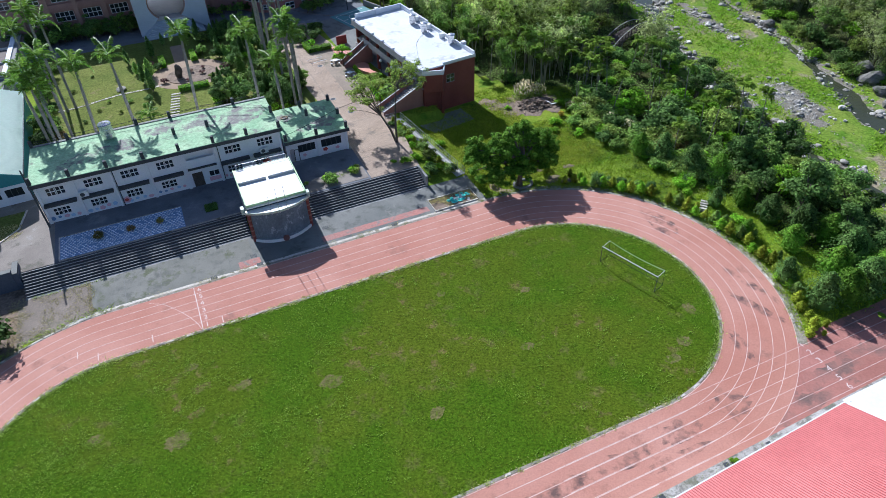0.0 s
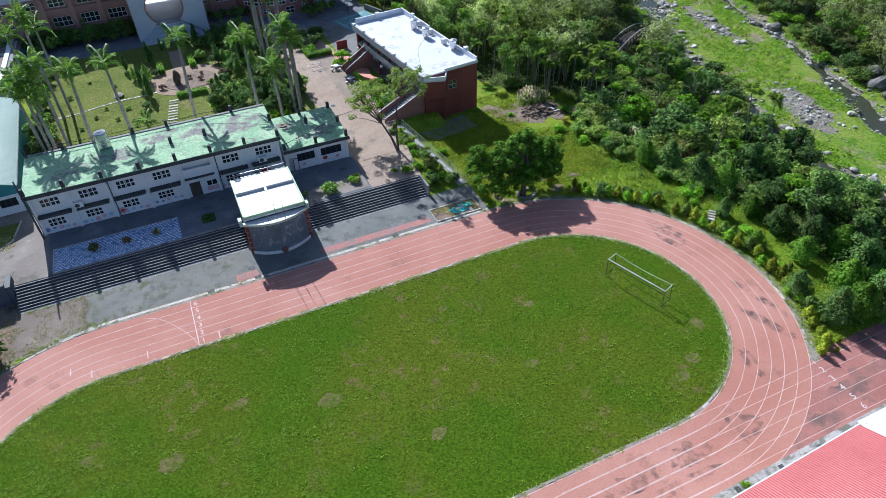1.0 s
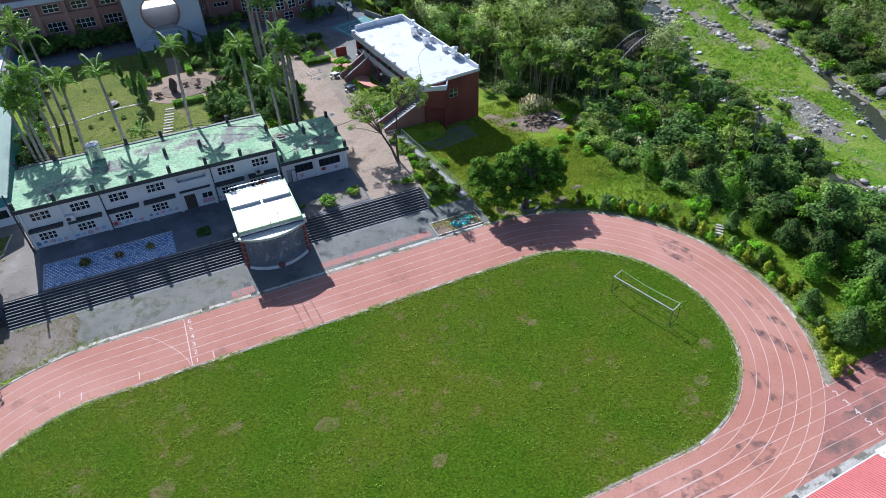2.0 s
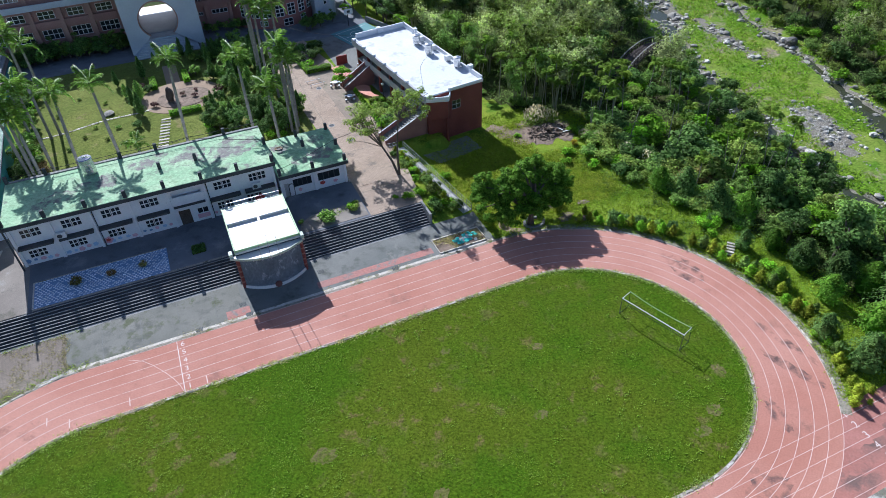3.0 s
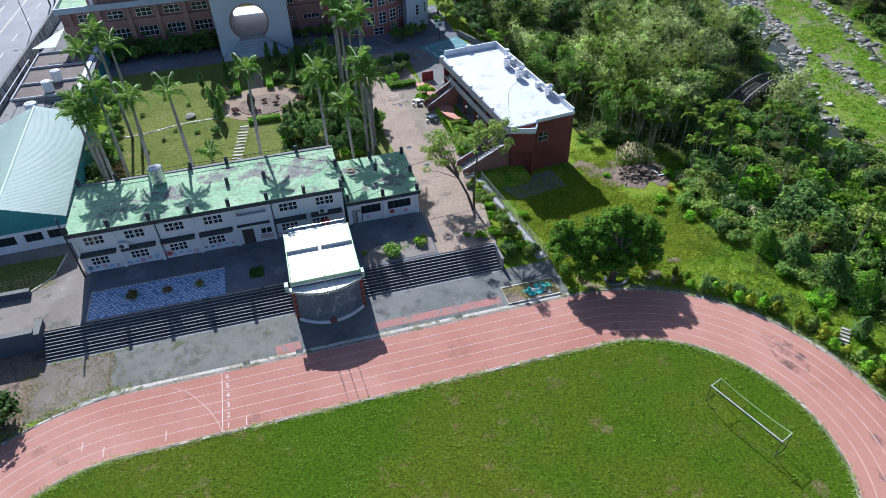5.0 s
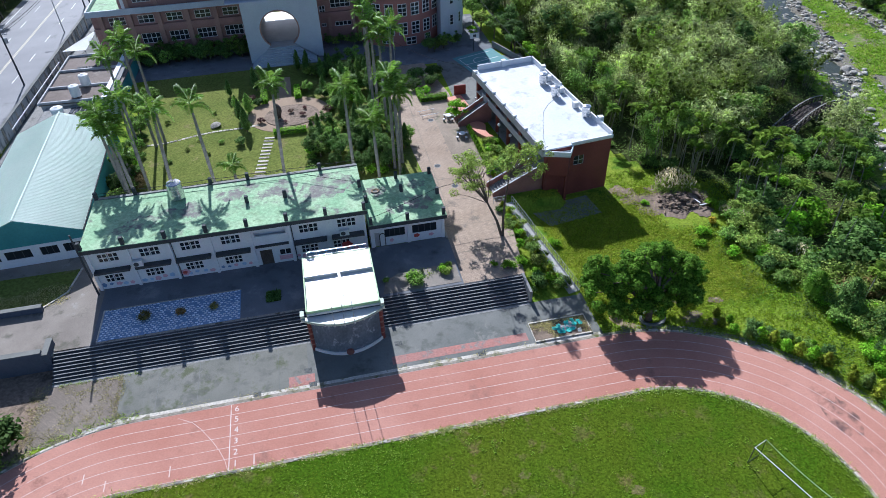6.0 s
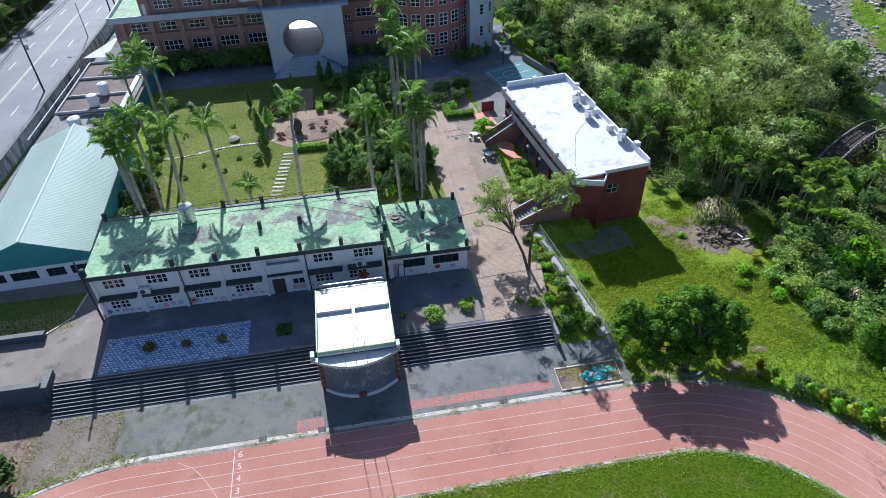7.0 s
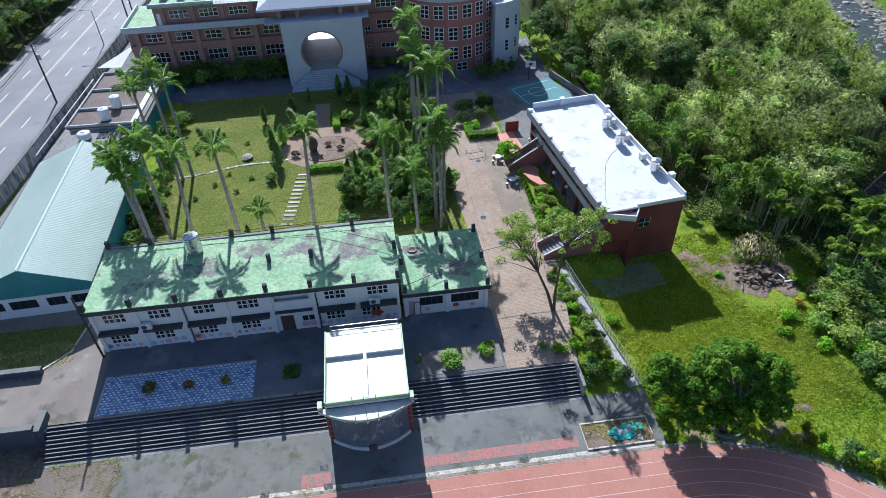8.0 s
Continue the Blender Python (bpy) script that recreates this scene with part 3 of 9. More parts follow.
def ground_sheet():
    xs, ys = axis(-70, 150, 1.25, [28.1, 28.4]), axis(-20, 215, 1.25, [70.2, 70.5, 71.0, 71.3])
    gx, gy = np.meshgrid(xs, ys)
    gzz = height(gx, gy)
    r = gx - river_x(gy)
    wild = smooth(57, 61, gx) * (1 - smooth(25, 40, np.abs(r)))
    jit = np.sin(gx * 1.7 + gy * 0.9) * np.cos(gy * 1.3 - gx * 0.7)
    gzz = gzz + wild * 0.18 * jit
    v = np.stack([gx, gy, gzz], -1).reshape(-1, 3)
    ny, nx = gx.shape
    i = np.arange(nx * ny).reshape(ny, nx)
    f = np.stack([i[:-1, :-1], i[:-1, 1:], i[1:, 1:], i[1:, :-1]], -1).reshape(-1, 4)
    me = bpy.data.meshes.new("ground")
    me.from_pydata(v.tolist(), [], f.tolist())
    for k in ("ground", "forest_floor", "river_bed", "gravel_bed"):
        me.materials.append(M[k])
    cx, cy = v[f].mean(1)[:, 0], v[f].mean(1)[:, 1]
    rr = cx - river_x(cy)
    idx = np.zeros(len(f), int)
    idx[(np.abs(rr + 1) < 15.5)] = 2
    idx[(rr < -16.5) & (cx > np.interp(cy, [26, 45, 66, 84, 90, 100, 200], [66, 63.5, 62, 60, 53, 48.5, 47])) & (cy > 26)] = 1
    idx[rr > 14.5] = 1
    idx[(gravelly(cx, cy) > 0) & (np.abs(rr) < 17) & (cy > 20) & (cy < 200)] = 3
    idx[(cx < -58) | ((cy > 160) & (cx < river_x(cy) - 16))] = 1
    me.polygons.foreach_set("material_index", idx.astype(np.int32))
    me.polygons.foreach_set("use_smooth", np.ones(len(f), bool))
    return setting("ground", me, None, "rough ground of grass and bare soil", "ground")


ground_sheet()

# running track: two straights and two bends
CX0, CX1, CY, R_IN, LANE = -13.4, 34.4, 39.05, 14.75, 1.22


def stadium(r, n=72):
    right = [(CX1 + r * math.cos(a), CY + r * math.sin(a)) for a in np.linspace(-math.pi / 2, math.pi / 2, n)]
    left = [(CX0 + r * math.cos(a), CY + r * math.sin(a)) for a in np.linspace(math.pi / 2, 1.5 * math.pi, n)]
    return right + left


base = stadium(R_IN)
setting("infield", prism(stadium(R_IN - 0.3), -0.3, 0.012), M["field"], "mown green grass infield with lighter weedy clumps", "grass")
track = setting("running_track", ribbon(base, 0.0, -7.42, -0.05, 0.03), M["track"], "faded red running track with pale lane lines", "running track")
track_kerb = setting("track_kerb", ribbon(base, 0.30, 0.0, -0.05, 0.04), M["kerb_soil"], "low weathered kerb of concrete blocks inside the track", "kerb")


def along(path, step):
    """Evenly spaced places and headings on a closed plan path."""
    pts = np.array(path + path[:1])
    seg = np.hypot(*np.diff(pts, axis=0).T)
    s = np.concatenate([[0], np.cumsum(seg)])
    for d in np.arange(0, s[-1] - step * 0.5, step):
        i = min(np.searchsorted(s, d, "right") - 1, len(seg) - 1)
        k = (d - s[i]) / seg[i] if seg[i] else 0
        p = pts[i] + (pts[i + 1] - pts[i]) * k
        yield p[0], p[1], math.degrees(math.atan2(*(pts[i + 1] - pts[i])[::-1]))


def chipped_block(half, wide, seed):
    """A worn kerb block with broken corners."""
    g = random.Random(seed)
    ring = [(-half, -wide), (-half * 0.3, -wide * 0.9), (half * 0.4, -wide), (half, -wide * 0.8), (half * 0.96, wide), (half * 0.2, wide * 0.92), (-half * 0.5, wide), (-half * 0.97, wide * 0.75)]
    return mesh_of(prism([(x * g.uniform(0.84, 1.0), y * g.uniform(0.65, 1.05)) for x, y in ring], -0.03, 0.08), M["kerb"], "kerb_block")


kerb_blocks = [chipped_block(h, w, k) for k, (h, w) in enumerate(((0.46, 0.13), (0.4, 0.12), (0.3, 0.14), (0.44, 0.1)))]
for kx, ky, ka in along(stadium(R_IN - 0.15), 0.96):
    if random.random() < (0.66 if kx > CX1 else 0.5):
        part("kerb_block", random.choice(kerb_blocks), None, track_kerb).matrix_basis = pose(kx + random.uniform(-0.04, 0.04), ky + random.uniform(-0.04, 0.04), random.uniform(-0.03, 0.008), 0, 0, ka + random.uniform(-4, 4))
bend = [(CX1 + R_IN * math.cos(a), CY + R_IN * math.sin(a)) for a in np.linspace(-0.71, math.pi / 2, 60)] + [(CX0 + R_IN * math.cos(a), CY + R_IN * math.sin(a)) for a in np.linspace(math.pi / 2, 1.5 * math.pi, 72)]
setting("outer_kerb", ribbon(bend, -7.424, -7.75, -0.05, 0.05, closed=False), M["kerb_soil"], "weathered concrete drain edge outside the track", "kerb")
outer_kerb = bpy.data.objects["outer_kerb"]
setting("bend_verge", ribbon(bend[:58], -7.752, -8.4, -0.06, 0.035, closed=False), M["kerb_soil"], "trodden weedy soil along the outside of the bend", "soil")
outer_block = mesh_of(bx(-0.55, 0.55, -0.12, 0.12, -0.03, 0.09, 0.02), M["kerb"], "kerb_block")
for kx, ky, ka in along(stadium(R_IN + 7.6), 1.3):
    if (ky > 26.0 or kx < 20) and (ky < 61.2 or kx > CX1 or kx < CX0) and random.random() < 0.6:
        part("kerb_block", outer_block, None, outer_kerb).matrix_basis = pose(kx, ky, random.uniform(-0.03, 0.01), 0, 0, ka + random.uniform(-2, 2))
setting("sprint_spur", bx(CX1, 86, 17.3, 24.28, -0.05, 0.024), M["track_old"], "worn red sprint lanes running off the bend", "running track")
for i in range(7):
    part("lane_line", ribbon(base, -LANE * i - 0.05, -LANE * i - 0.105, 0.03, 0.036), M["line"], track)
for i in range(7):
    yy = 24.3 - LANE * i
    part("lane_line", bx(21.0, 82, yy - 0.022, yy + 0.022, 0.03, 0.0355), M["line"], track)
START_X = -4.62
part("start_line", bx(START_X - 0.04, START_X + 0.04, 53.85, 61.15, 0.03, 0.038), M["line_bright"], track)
curve = [(-4.7, 53.9), (-5.0, 55.0), (-5.6, 56.3), (-6.4, 57.6), (-7.4, 59.0), (-8.2, 59.9), (-9.6, 60.7)]
part("curved_start_line", ribbon(curve, -0.025, 0.025, 0.03, 0.038, closed=False), M["line"], track)
for tx, ty in ((-9.8, 54.4), (-15.3, 54.2), (-17.3, 55.3), (-2.4, 54.0)):
    part("lane_tick", bx(tx - 0.05, tx + 0.05, ty, ty + 1.1, 0.03, 0.0385), M["line"], track)


def digit(text, x, y, size, turn, parent):
    cu = bpy.data.curves.new("digit", "FONT")
    cu.body, cu.size, cu.align_x, cu.align_y, cu.extrude, cu.offset = text, size, "CENTER", "CENTER", 0.003, 0.0
    tmp = bpy.data.objects.new("digit", cu)
    me = bpy.data.meshes.new_from_object(tmp)
    bpy.data.objects.remove(tmp)
    me.materials.clear()
    me.materials.append(M["line_bright"])
    ob = part("lane_number", me, None, parent)
    ob.matrix_basis = pose(x, y, 0.036, 0, 0, turn)


for i in range(6):
    digit(str(i + 1), START_X + 0.55, 53.85 + LANE * (i + 0.5), 0.9, 0, track)
    digit(str(i + 1), 51.45, 24.45 - 1.18 * i, 1.0, 0, track)

# stained stretches of the rubber, with ragged outlines
def stained(name, spots, material, parent, z, seed):
    g = np.random.default_rng(seed)
    bm = bmesh.new()
    for i, (cx, cy, rx, ry, turn) in enumerate(spots):
        ca, sb = math.cos(radians(turn)), math.sin(radians(turn))
        ring = []
        for j in range(30):
            a = 2 * math.pi * j / 30
            k = g.uniform(0.75, 1.15)
            u, w = rx * k * math.cos(a), ry * k * math.sin(a)
            ring.append(bm.verts.new((cx + u * ca - w * sb, cy + u * sb + w * ca, z + 0.0005 * i)))
        bm.faces.new(ring)
    part(name, bm, M[material], parent, "dark worn stains", "stuff")


part("spur_verge", bx(50.6, 86, 24.28, 25.3, -0.05, 0.0235), M["track_old"], bpy.data.objects["sprint_spur"])
stained("worn_patch", [(39.4, 21.7, 2.6, 1.5, 10), (33.6, 21.5, 2.4, 1.2, 5), (26.5, 21.3, 4.5, 0.9, 0), (19.8, 21.4, 3.0, 0.9, 0), (31, 19.4, 4.0, 0.6, 0),
                       (45.9, 26.9, 0.9, 1.9, -10), (51.7, 46.6, 1.5, 2.2, 0), (51.4, 30.4, 0.6, 3.5, 20), (53.4, 33.5, 0.5, 4.0, 12)], "track_blot", track, 0.0308, 3)
stained("worn_patch", [(49.4, 20.5, 3.2, 1.0, 0), (45.0, 18.6, 5.0, 0.9, 2), (55.0, 20.4, 4.0, 1.8, 0), (62, 20.2, 5.5, 2.8, 0)], "spur_blot", bpy.data.objects["sprint_spur"], 0.0248, 4)

# apron between the track and the steps
setting("apron", bx(-15.6, 34.2, 61.49, 68.05, -0.2, 0.02), M["concrete_dark"], "dark stained concrete apron beside the track", "pavement")
setting("apron_west", bx(-15.6, 3.0, 61.96, 67.54, -0.1, 0.0245), M["apron_pale"], "worn grey concrete apron with weedy stains", "pavement")
setting("apron_pavers", bx(-23.4, -15.6, 60.2, 67.9, -0.2, 0.014), M["paver_brown"], "brownish paving blocks with weeds in the joints", "pavement")
setting("pale_patch", prism([(-18.6, 60.75), (-15.7, 61.3), (-15.3, 61.8), (-18.4, 61.3)], -0.1, 0.03), M["ramp_concrete"], "pale cement patch beside the track", "pavement")
setting("apron_strip", bx(-15.5, 34.0, 61.5, 61.95, -0.1, 0.026), M["kerb"], "pale worn strip along the track edge", "pavement")
setting("faded_red_strip", bx(11.6, 26.2, 62.5, 63.6, -0.1, 0.027), M["track_faded"], "faded red rubber strip on the apron", "pavement")
setting("faded_red_strip", bx(1.0, 3.6, 61.96, 63.3, -0.1, 0.0275), M["track_faded"], "faded red rubber strip on the apron", "pavement")
for gx0, gy0 in ((20.5, 61.6), (3.0, 61.6), (-2.5, 61.6), (12.2, 65.0), (2.6, 63.5)):
    g = thing("drain_grate", "dark iron drain grate set in the apron", "drain", "drain grates", (gx0, gy0, 0.02))
    part("frame", bx(0, 0.75, 0, 0.6, -0.05, 0.012), M["dark_trim"], g)
    for k in range(5):
        part("bar", bx(0.05, 0.7, 0.06 + k * 0.11, 0.11 + k * 0.11, 0.012, 0.02), M["concrete_dark"], g)
# seams between the apron's cast slabs
for i in range(12):
    xx = -12 + i * 4.0
    if 2.8 < xx < 12:
        continue
    part("slab_joint", bx(xx, xx + 0.05, 62.0, 67.95, 0.015, 0.0262), M["concrete_dark"], bpy.data.objects["apron"])

# terrace paving
setting("terrace_west", bx(-22.6, -19.0, 71.13, 80.0, 0.0, TERRACE), M["yard"], "brownish grey concrete end of the forecourt", "pavement")
setting("terrace", bx(-19.0, 28.2, 71.13, 80.0, 0.0, TERRACE), M["forecourt"], "dark concrete forecourt in front of the classrooms", "pavement")
setting("terrace_side", bx(-60, -19.6, 71.0, 91.0, 1.2, TERRACE - 0.006), M["yard"], "cracked grey concrete yard beside the classrooms", "pavement")
setting("terrace_wall", bx(-60, -22.6, 70.55, 71.0, -0.2, TERRACE + 0.02), M["concrete"], "grey concrete retaining wall below the yard", "wall")
setting("garden_ground", bx(-21.5, 20.6, 89.5, 136.5, 1.0, TERRACE - 0.02), M["lawn"], "yellowish green garden lawn behind the classrooms", "grass")
setting("side_court", bx(30.3, 46.5, 112.0, 130.5, 1.0, TERRACE - 0.035), M["concrete_dark"], "dark paved court beside the red building", "pavement")
setting("entrance_court", bx(20.6, 42.3, 130.5, 136.5, 1.0, TERRACE - 0.032), M["forecourt"], "dark paved court before the tower", "pavement")
setting("front_court", bx(-31, 42.3, 136.5, 153, 1.0, TERRACE - 0.03), M["forecourt"], "grey paved court before the main building", "pavement")
setting("driveway", prism([(21.2, 71.14), (28.4, 71.14), (30.2, 85), (29.8, 118), (28, 131), (19.5, 131), (20.6, 100), (21.2, 89)], 1.0, TERRACE + 0.008), M["drive"], "reddish brick-paved driveway", "driveway")
setting("driveway_edge", prism([(26.0, 96), (29.9, 96), (29.6, 119), (25.4, 119)], 1.2, TERRACE + 0.014), M["drive_edge"], "tan paved lay-by beside the driveway", "pavement")
for yy in (76.5, 81.8, 87.2, 92.5):
    part("seam", bx(21.3, 29.4, yy, yy + 0.14, 1.4, TERRACE + 0.013), M["drive_edge"], bpy.data.objects["driveway"])
part("seam", bx(22.4, 22.55, 78, 128, 1.4, TERRACE + 0.0125), M["drive_edge"], bpy.data.objects["driveway"])
part("seam", bx(26.3, 26.45, 88, 118, 1.4, TERRACE + 0.0165), M["drive_edge"], bpy.data.objects["driveway"])

# the flight of steps, broken by the stage
STEPS, RISE, TREAD = 9, TERRACE / 9, 0.35
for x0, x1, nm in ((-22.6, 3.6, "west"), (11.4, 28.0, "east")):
    st = tagged(new("steps_" + nm), "long flight of weathered concrete steps coloured with shade and sunlit edges", "stairs", "", "structure")
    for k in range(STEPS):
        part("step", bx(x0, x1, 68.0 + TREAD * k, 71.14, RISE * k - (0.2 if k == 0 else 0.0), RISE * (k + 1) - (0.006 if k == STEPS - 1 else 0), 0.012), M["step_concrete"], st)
        # painted strip of sunlight along the tread's outer edge, no separate part
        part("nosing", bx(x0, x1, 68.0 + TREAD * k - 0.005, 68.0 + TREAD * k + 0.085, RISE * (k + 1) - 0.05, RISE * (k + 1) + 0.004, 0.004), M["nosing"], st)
setting("step_gutter", bx(-22.6, 3.6, 67.55, 67.98, -0.1, 0.028), M["concrete"], "pale concrete gutter at the foot of the steps", "gutter")
setting("step_gutter", bx(11.4, 28.0, 67.55, 67.98, -0.1, 0.028), M["concrete"], "pale concrete gutter at the foot of the steps", "gutter")
setting("step_coping", bx(-18.5, 3.4, 71.15, 71.42, 1.4, TERRACE + 0.03), M["kerb"], "pale worn coping along the top step", "coping")

# road beyond the yard, at a slight angle to the school
ROAD = pose(-40.6, 110.0, 0, 0, 0, -3.0)


def by_road(ob):
    ob.matrix_basis = ROAD
    return ob


by_road(setting("roadside_strip", bx(0.4, 2.4, -26.0, 290, 1.0, 1.57), M["concrete"], "narrow concrete strip at the foot of the road wall", "pavement"))
road = by_road(setting("road", bx(-19.4, -0.4, -50, 590, 1.0, 2.06), M["asphalt"], "grey four-lane asphalt road with white lane lines", "road"))
part("road_line", bx(-17.95, -17.8, -50, 490, 2.0, 2.066), M["white_paint"], road)
part("road_line", bx(-10.35, -10.22, -50, 490, 2.0, 2.066), M["road_yellow"], road)
part("road_line", bx(-10.05, -9.92, -50, 490, 2.0, 2.066), M["road_yellow"], road)
part("road_line", bx(-2.3, -2.2, -50, 490, 2.0, 2.066), M["road_worn"], road)
for k in range(26):
    for xx in (-14.0, -6.3):
        part("lane_dash", bx(xx - 0.07, xx + 0.07, -27.0 + k * 9.6, -23.4 + k * 9.6, 2.0, 2.066), M["white_paint"], road)
setting("west_ground", bx(-45, -22.65, 50, 70.2, -0.2, 0.008), M["dirt"], "bare brown ground below the yard wall", "soil")

# ---- classroom block ----
def roof_posts(parent, pts, h=0.95):
    me = mesh_of(bx(-0.2, 0.2, -0.2, 0.2, 0, h, 0.02), M["dark_trim"], "roof_post")
    for x, y, z in pts:
        part("roof_post", me, None, parent).matrix_basis = pose(x, y, z)


def mural(parent, x, y, z, r, colour, squash=1.0):
    """A painted round blossom on a wall that looks to -y."""
    bm = bmesh.new()
    n = 20
    rim = [(r * (1 + 0.13 * math.cos(5 * a)) * math.cos(a), squash * r * (1 + 0.13 * math.cos(5 * a)) * math.sin(a)) for a in np.linspace(0, 2 * math.pi, n, endpoint=False)]
    lo, hi = [bm.verts.new((px, 0.0, pz)) for px, pz in rim], [bm.verts.new((px, -0.012, pz)) for px, pz in rim]
    bm.faces.new(hi)
    for i in range(n):
        bm.faces.new((lo[i], lo[(i + 1) % n], hi[(i + 1) % n], hi[i]))
    bmesh.ops.recalc_face_normals(bm, faces=bm.faces[:])
    part("mural_blossom", bm, M[colour], parent).matrix_basis = pose(x, y, z)


def air_unit(name, parent_at, turn=0):
    a = thing(name, "white air conditioner unit on the ledge", "air conditioner", "air conditioners", parent_at, turn)
    part("case", bx(-0.55, 0.55, -0.4, 0, 0, 0.75, 0.03), M["white_paint"], a)
    part("fan_grille", tb((-0.15, -0.405, 0.38), (-0.15, -0.43, 0.38), 0.28, sides=14), M["dark_trim"], a)
    part("bracket", bx(-0.5, -0.44, -0.42, 0.25, -0.06, 0), M["pipe_metal"], a)
    part("bracket", bx(0.44, 0.5, -0.42, 0.25, -0.06, 0), M["pipe_metal"], a)
    return a


def classroom_main():
    b = thing("classroom_block", "white two-storey classroom block with a mossy green flat roof", "school building")
    x0, x1, y0, y1, zb, zt = -19.5, 11.4, 79.95, 89.2, TERRACE - 0.05, 7.55
    bay = (x1 - x0) / 7
    holes, wins = [], []
    for i in range(7):
        c = x0 + (i + 0.5) * bay
        if i == 4:
            holes += [(c - 1.75, c + 1.75, 5.75, 6.55), (c - 1.6, c - 0.2, zb, 3.7), (c + 0.6, c + 2.0, 2.6, 3.5)]
            wins += [(c + 1.3, 2.6, 1.4, 0.9, 2, 1)]
            continue
        low = c - (0.25 if i < 6 else 0.9)
        holes += [(c - 1.1, c + 1.1, 5.35, 6.55), (low - 1.0, low + 1.0, 2.45, 3.55)]
        wins += [(c - 0.57, 5.35, 1.06, 1.2, 2, 2), (c + 0.57, 5.35, 1.06, 1.2, 2, 2), (low - 0.52, 2.45, 0.96, 1.1, 2, 2), (low + 0.52, 2.45, 0.96, 1.1, 2, 2)]
    part("front_wall", wall_y(x0, x1, zb, zt, y0, y0 + 0.2, holes), M["white_wall"], b)
    part("back_wall", bx(x0, x1, y1 - 0.2, y1, zb, zt), M["white_wall"], b)
    part("side_wall", bx(x0, x0 + 0.2, y0 + 0.2, y1 - 0.2, zb, zt), M["white_wall"], b)
    part("side_wall", bx(x1 - 0.2, x1, y0 + 0.2, y1 - 0.2, zb, zt), M["white_wall"], b)
    part("upper_floor", bx(x0 + 0.2, x1 - 0.2, y0 + 0.2, y1 - 0.2, 4.35, 4.6), M["concrete"], b)
    part("ground_floor", bx(x0 + 0.2, x1 - 0.2, y0 + 0.2, y1 - 0.2, zb, zb + 0.1), M["concrete"], b)
    part("corridor_wall", bx(x0 + 4 * bay, x0 + 5 * bay, y0 + 0.62, y0 + 0.72, 4.6, zt), M["white_wall"], b)
    for x, z, w, h, c, r in wins:
        window(b, x, y0 + 0.05, z, w, h, c, r, t=0.1)
    roof = part("roof", bx(x0 - 0.25, x1 + 0.25, y0 - 0.65, y1 + 0.3, zt, zt + 0.22, 0.02), M["roof_green"], b, "green-coated flat roof with dark moss patches")
    part("fascia", bx(x0 - 0.28, x1 + 0.28, y0 - 0.7, y0 - 0.655, zt - 0.32, zt + 0.16), M["dark_trim"], roof)
    part("fascia", bx(x0 - 0.30, x0 - 0.255, y0 - 0.65, y1 + 0.3, zt - 0.1, zt + 0.16), M["dark_trim"], roof)
    part("rear_upstand", bx(x0 - 0.2, x1 + 0.2, y1 - 0.15, y1 + 0.27, zt + 0.224, zt + 0.32), M["concrete"], roof)
    pm = mesh_of(bx(-0.17, 0.17, -0.22, 0.0, zb, zt - 0.33), M["white_wall"], "pilaster")
    cm = mesh_of(bx(-bay / 2 + 0.3, bay / 2 - 0.3, -0.75, 0.0, 0, 0.3, 0.02), M["dark_trim"], "canopy")
    for i in range(8):
        part("pilaster", pm, None, b).matrix_basis = pose(x0 + min(max(i * bay, 0.18), 7 * bay - 0.18), y0, 0)
        if i < 7 and i != 4:
            part("canopy", cm, None, b).matrix_basis = pose(x0 + (i + 0.5) * bay, y0 - 0.001, 4.2)
    part("canopy", bx(x0 + 4 * bay + 0.3, x0 + 5 * bay - 0.3, y0 - 0.35, y0 - 0.001, 4.35, 4.5), M["dark_trim"], b)
    part("door", bx(x0 + 4.5 * bay - 1.55, x0 + 4.5 * bay - 0.25, y0 + 0.1, y0 + 0.16, zb, 3.65), M["wood_dark"], b, "dark timber door")
    zr = zt + 0.22
    roof_posts(b, [(x0 + i * bay, y0 - 0.35, zr) for i in range(8)] + [(x0 + i * bay, y1 + 0.05, zr) for i in (0, 1, 3, 4, 6)] + [(x0 + i * bay, y0 + 4.3, zr) for i in (4, 5, 7)])
    cols = ["mosaic_blue", "mosaic_blue", "pink_paint", "blue_paint", "pink_paint", "blue_paint", "blue_paint"]
    rr = random.Random(5)
    for i in range(7):
        if i == 4:
            continue
        for k in range(5):
            shade = cols[k] if i in (0, 3) else cols[2 + (i + 2 * k) % 5]
            mural(b, x0 + i * bay + 0.5 + k * 0.8 + rr.uniform(-0.1, 0.1), y0 - 0.001, zb + 0.45 + rr.random() * 0.25, 0.2 + 0.14 * rr.random(), shade, rr.uniform(0.7, 1.0))
    mural(b, x0 + 2 * bay + 0.7, y0 - 0.015, zb + 0.75, 0.55, "pink_paint", 0.85)
    mural(b, x0 + 2 * bay + 0.7, y0 - 0.03, zb + 0.75, 0.26, "red_paint", 0.85)
    mural(b, x0 + 6 * bay + 1.9, y0 - 0.015, zb + 1.2, 0.62, "red_paint", 0.8)
    part("notice_board", bx(x0 + 4.5 * bay + 0.5, x0 + 4.5 * bay + 2.05, y0 - 0.06, y0 - 0.002, 1.95, 2.55), M["pink_paint"], b)
    for i, dx in ((1, -0.9), (6, 0.2)):
        air_unit("air_conditioner", (x0 + (i + 0.5) * bay + dx - 0.6, y0 - 0.24, 4.52))
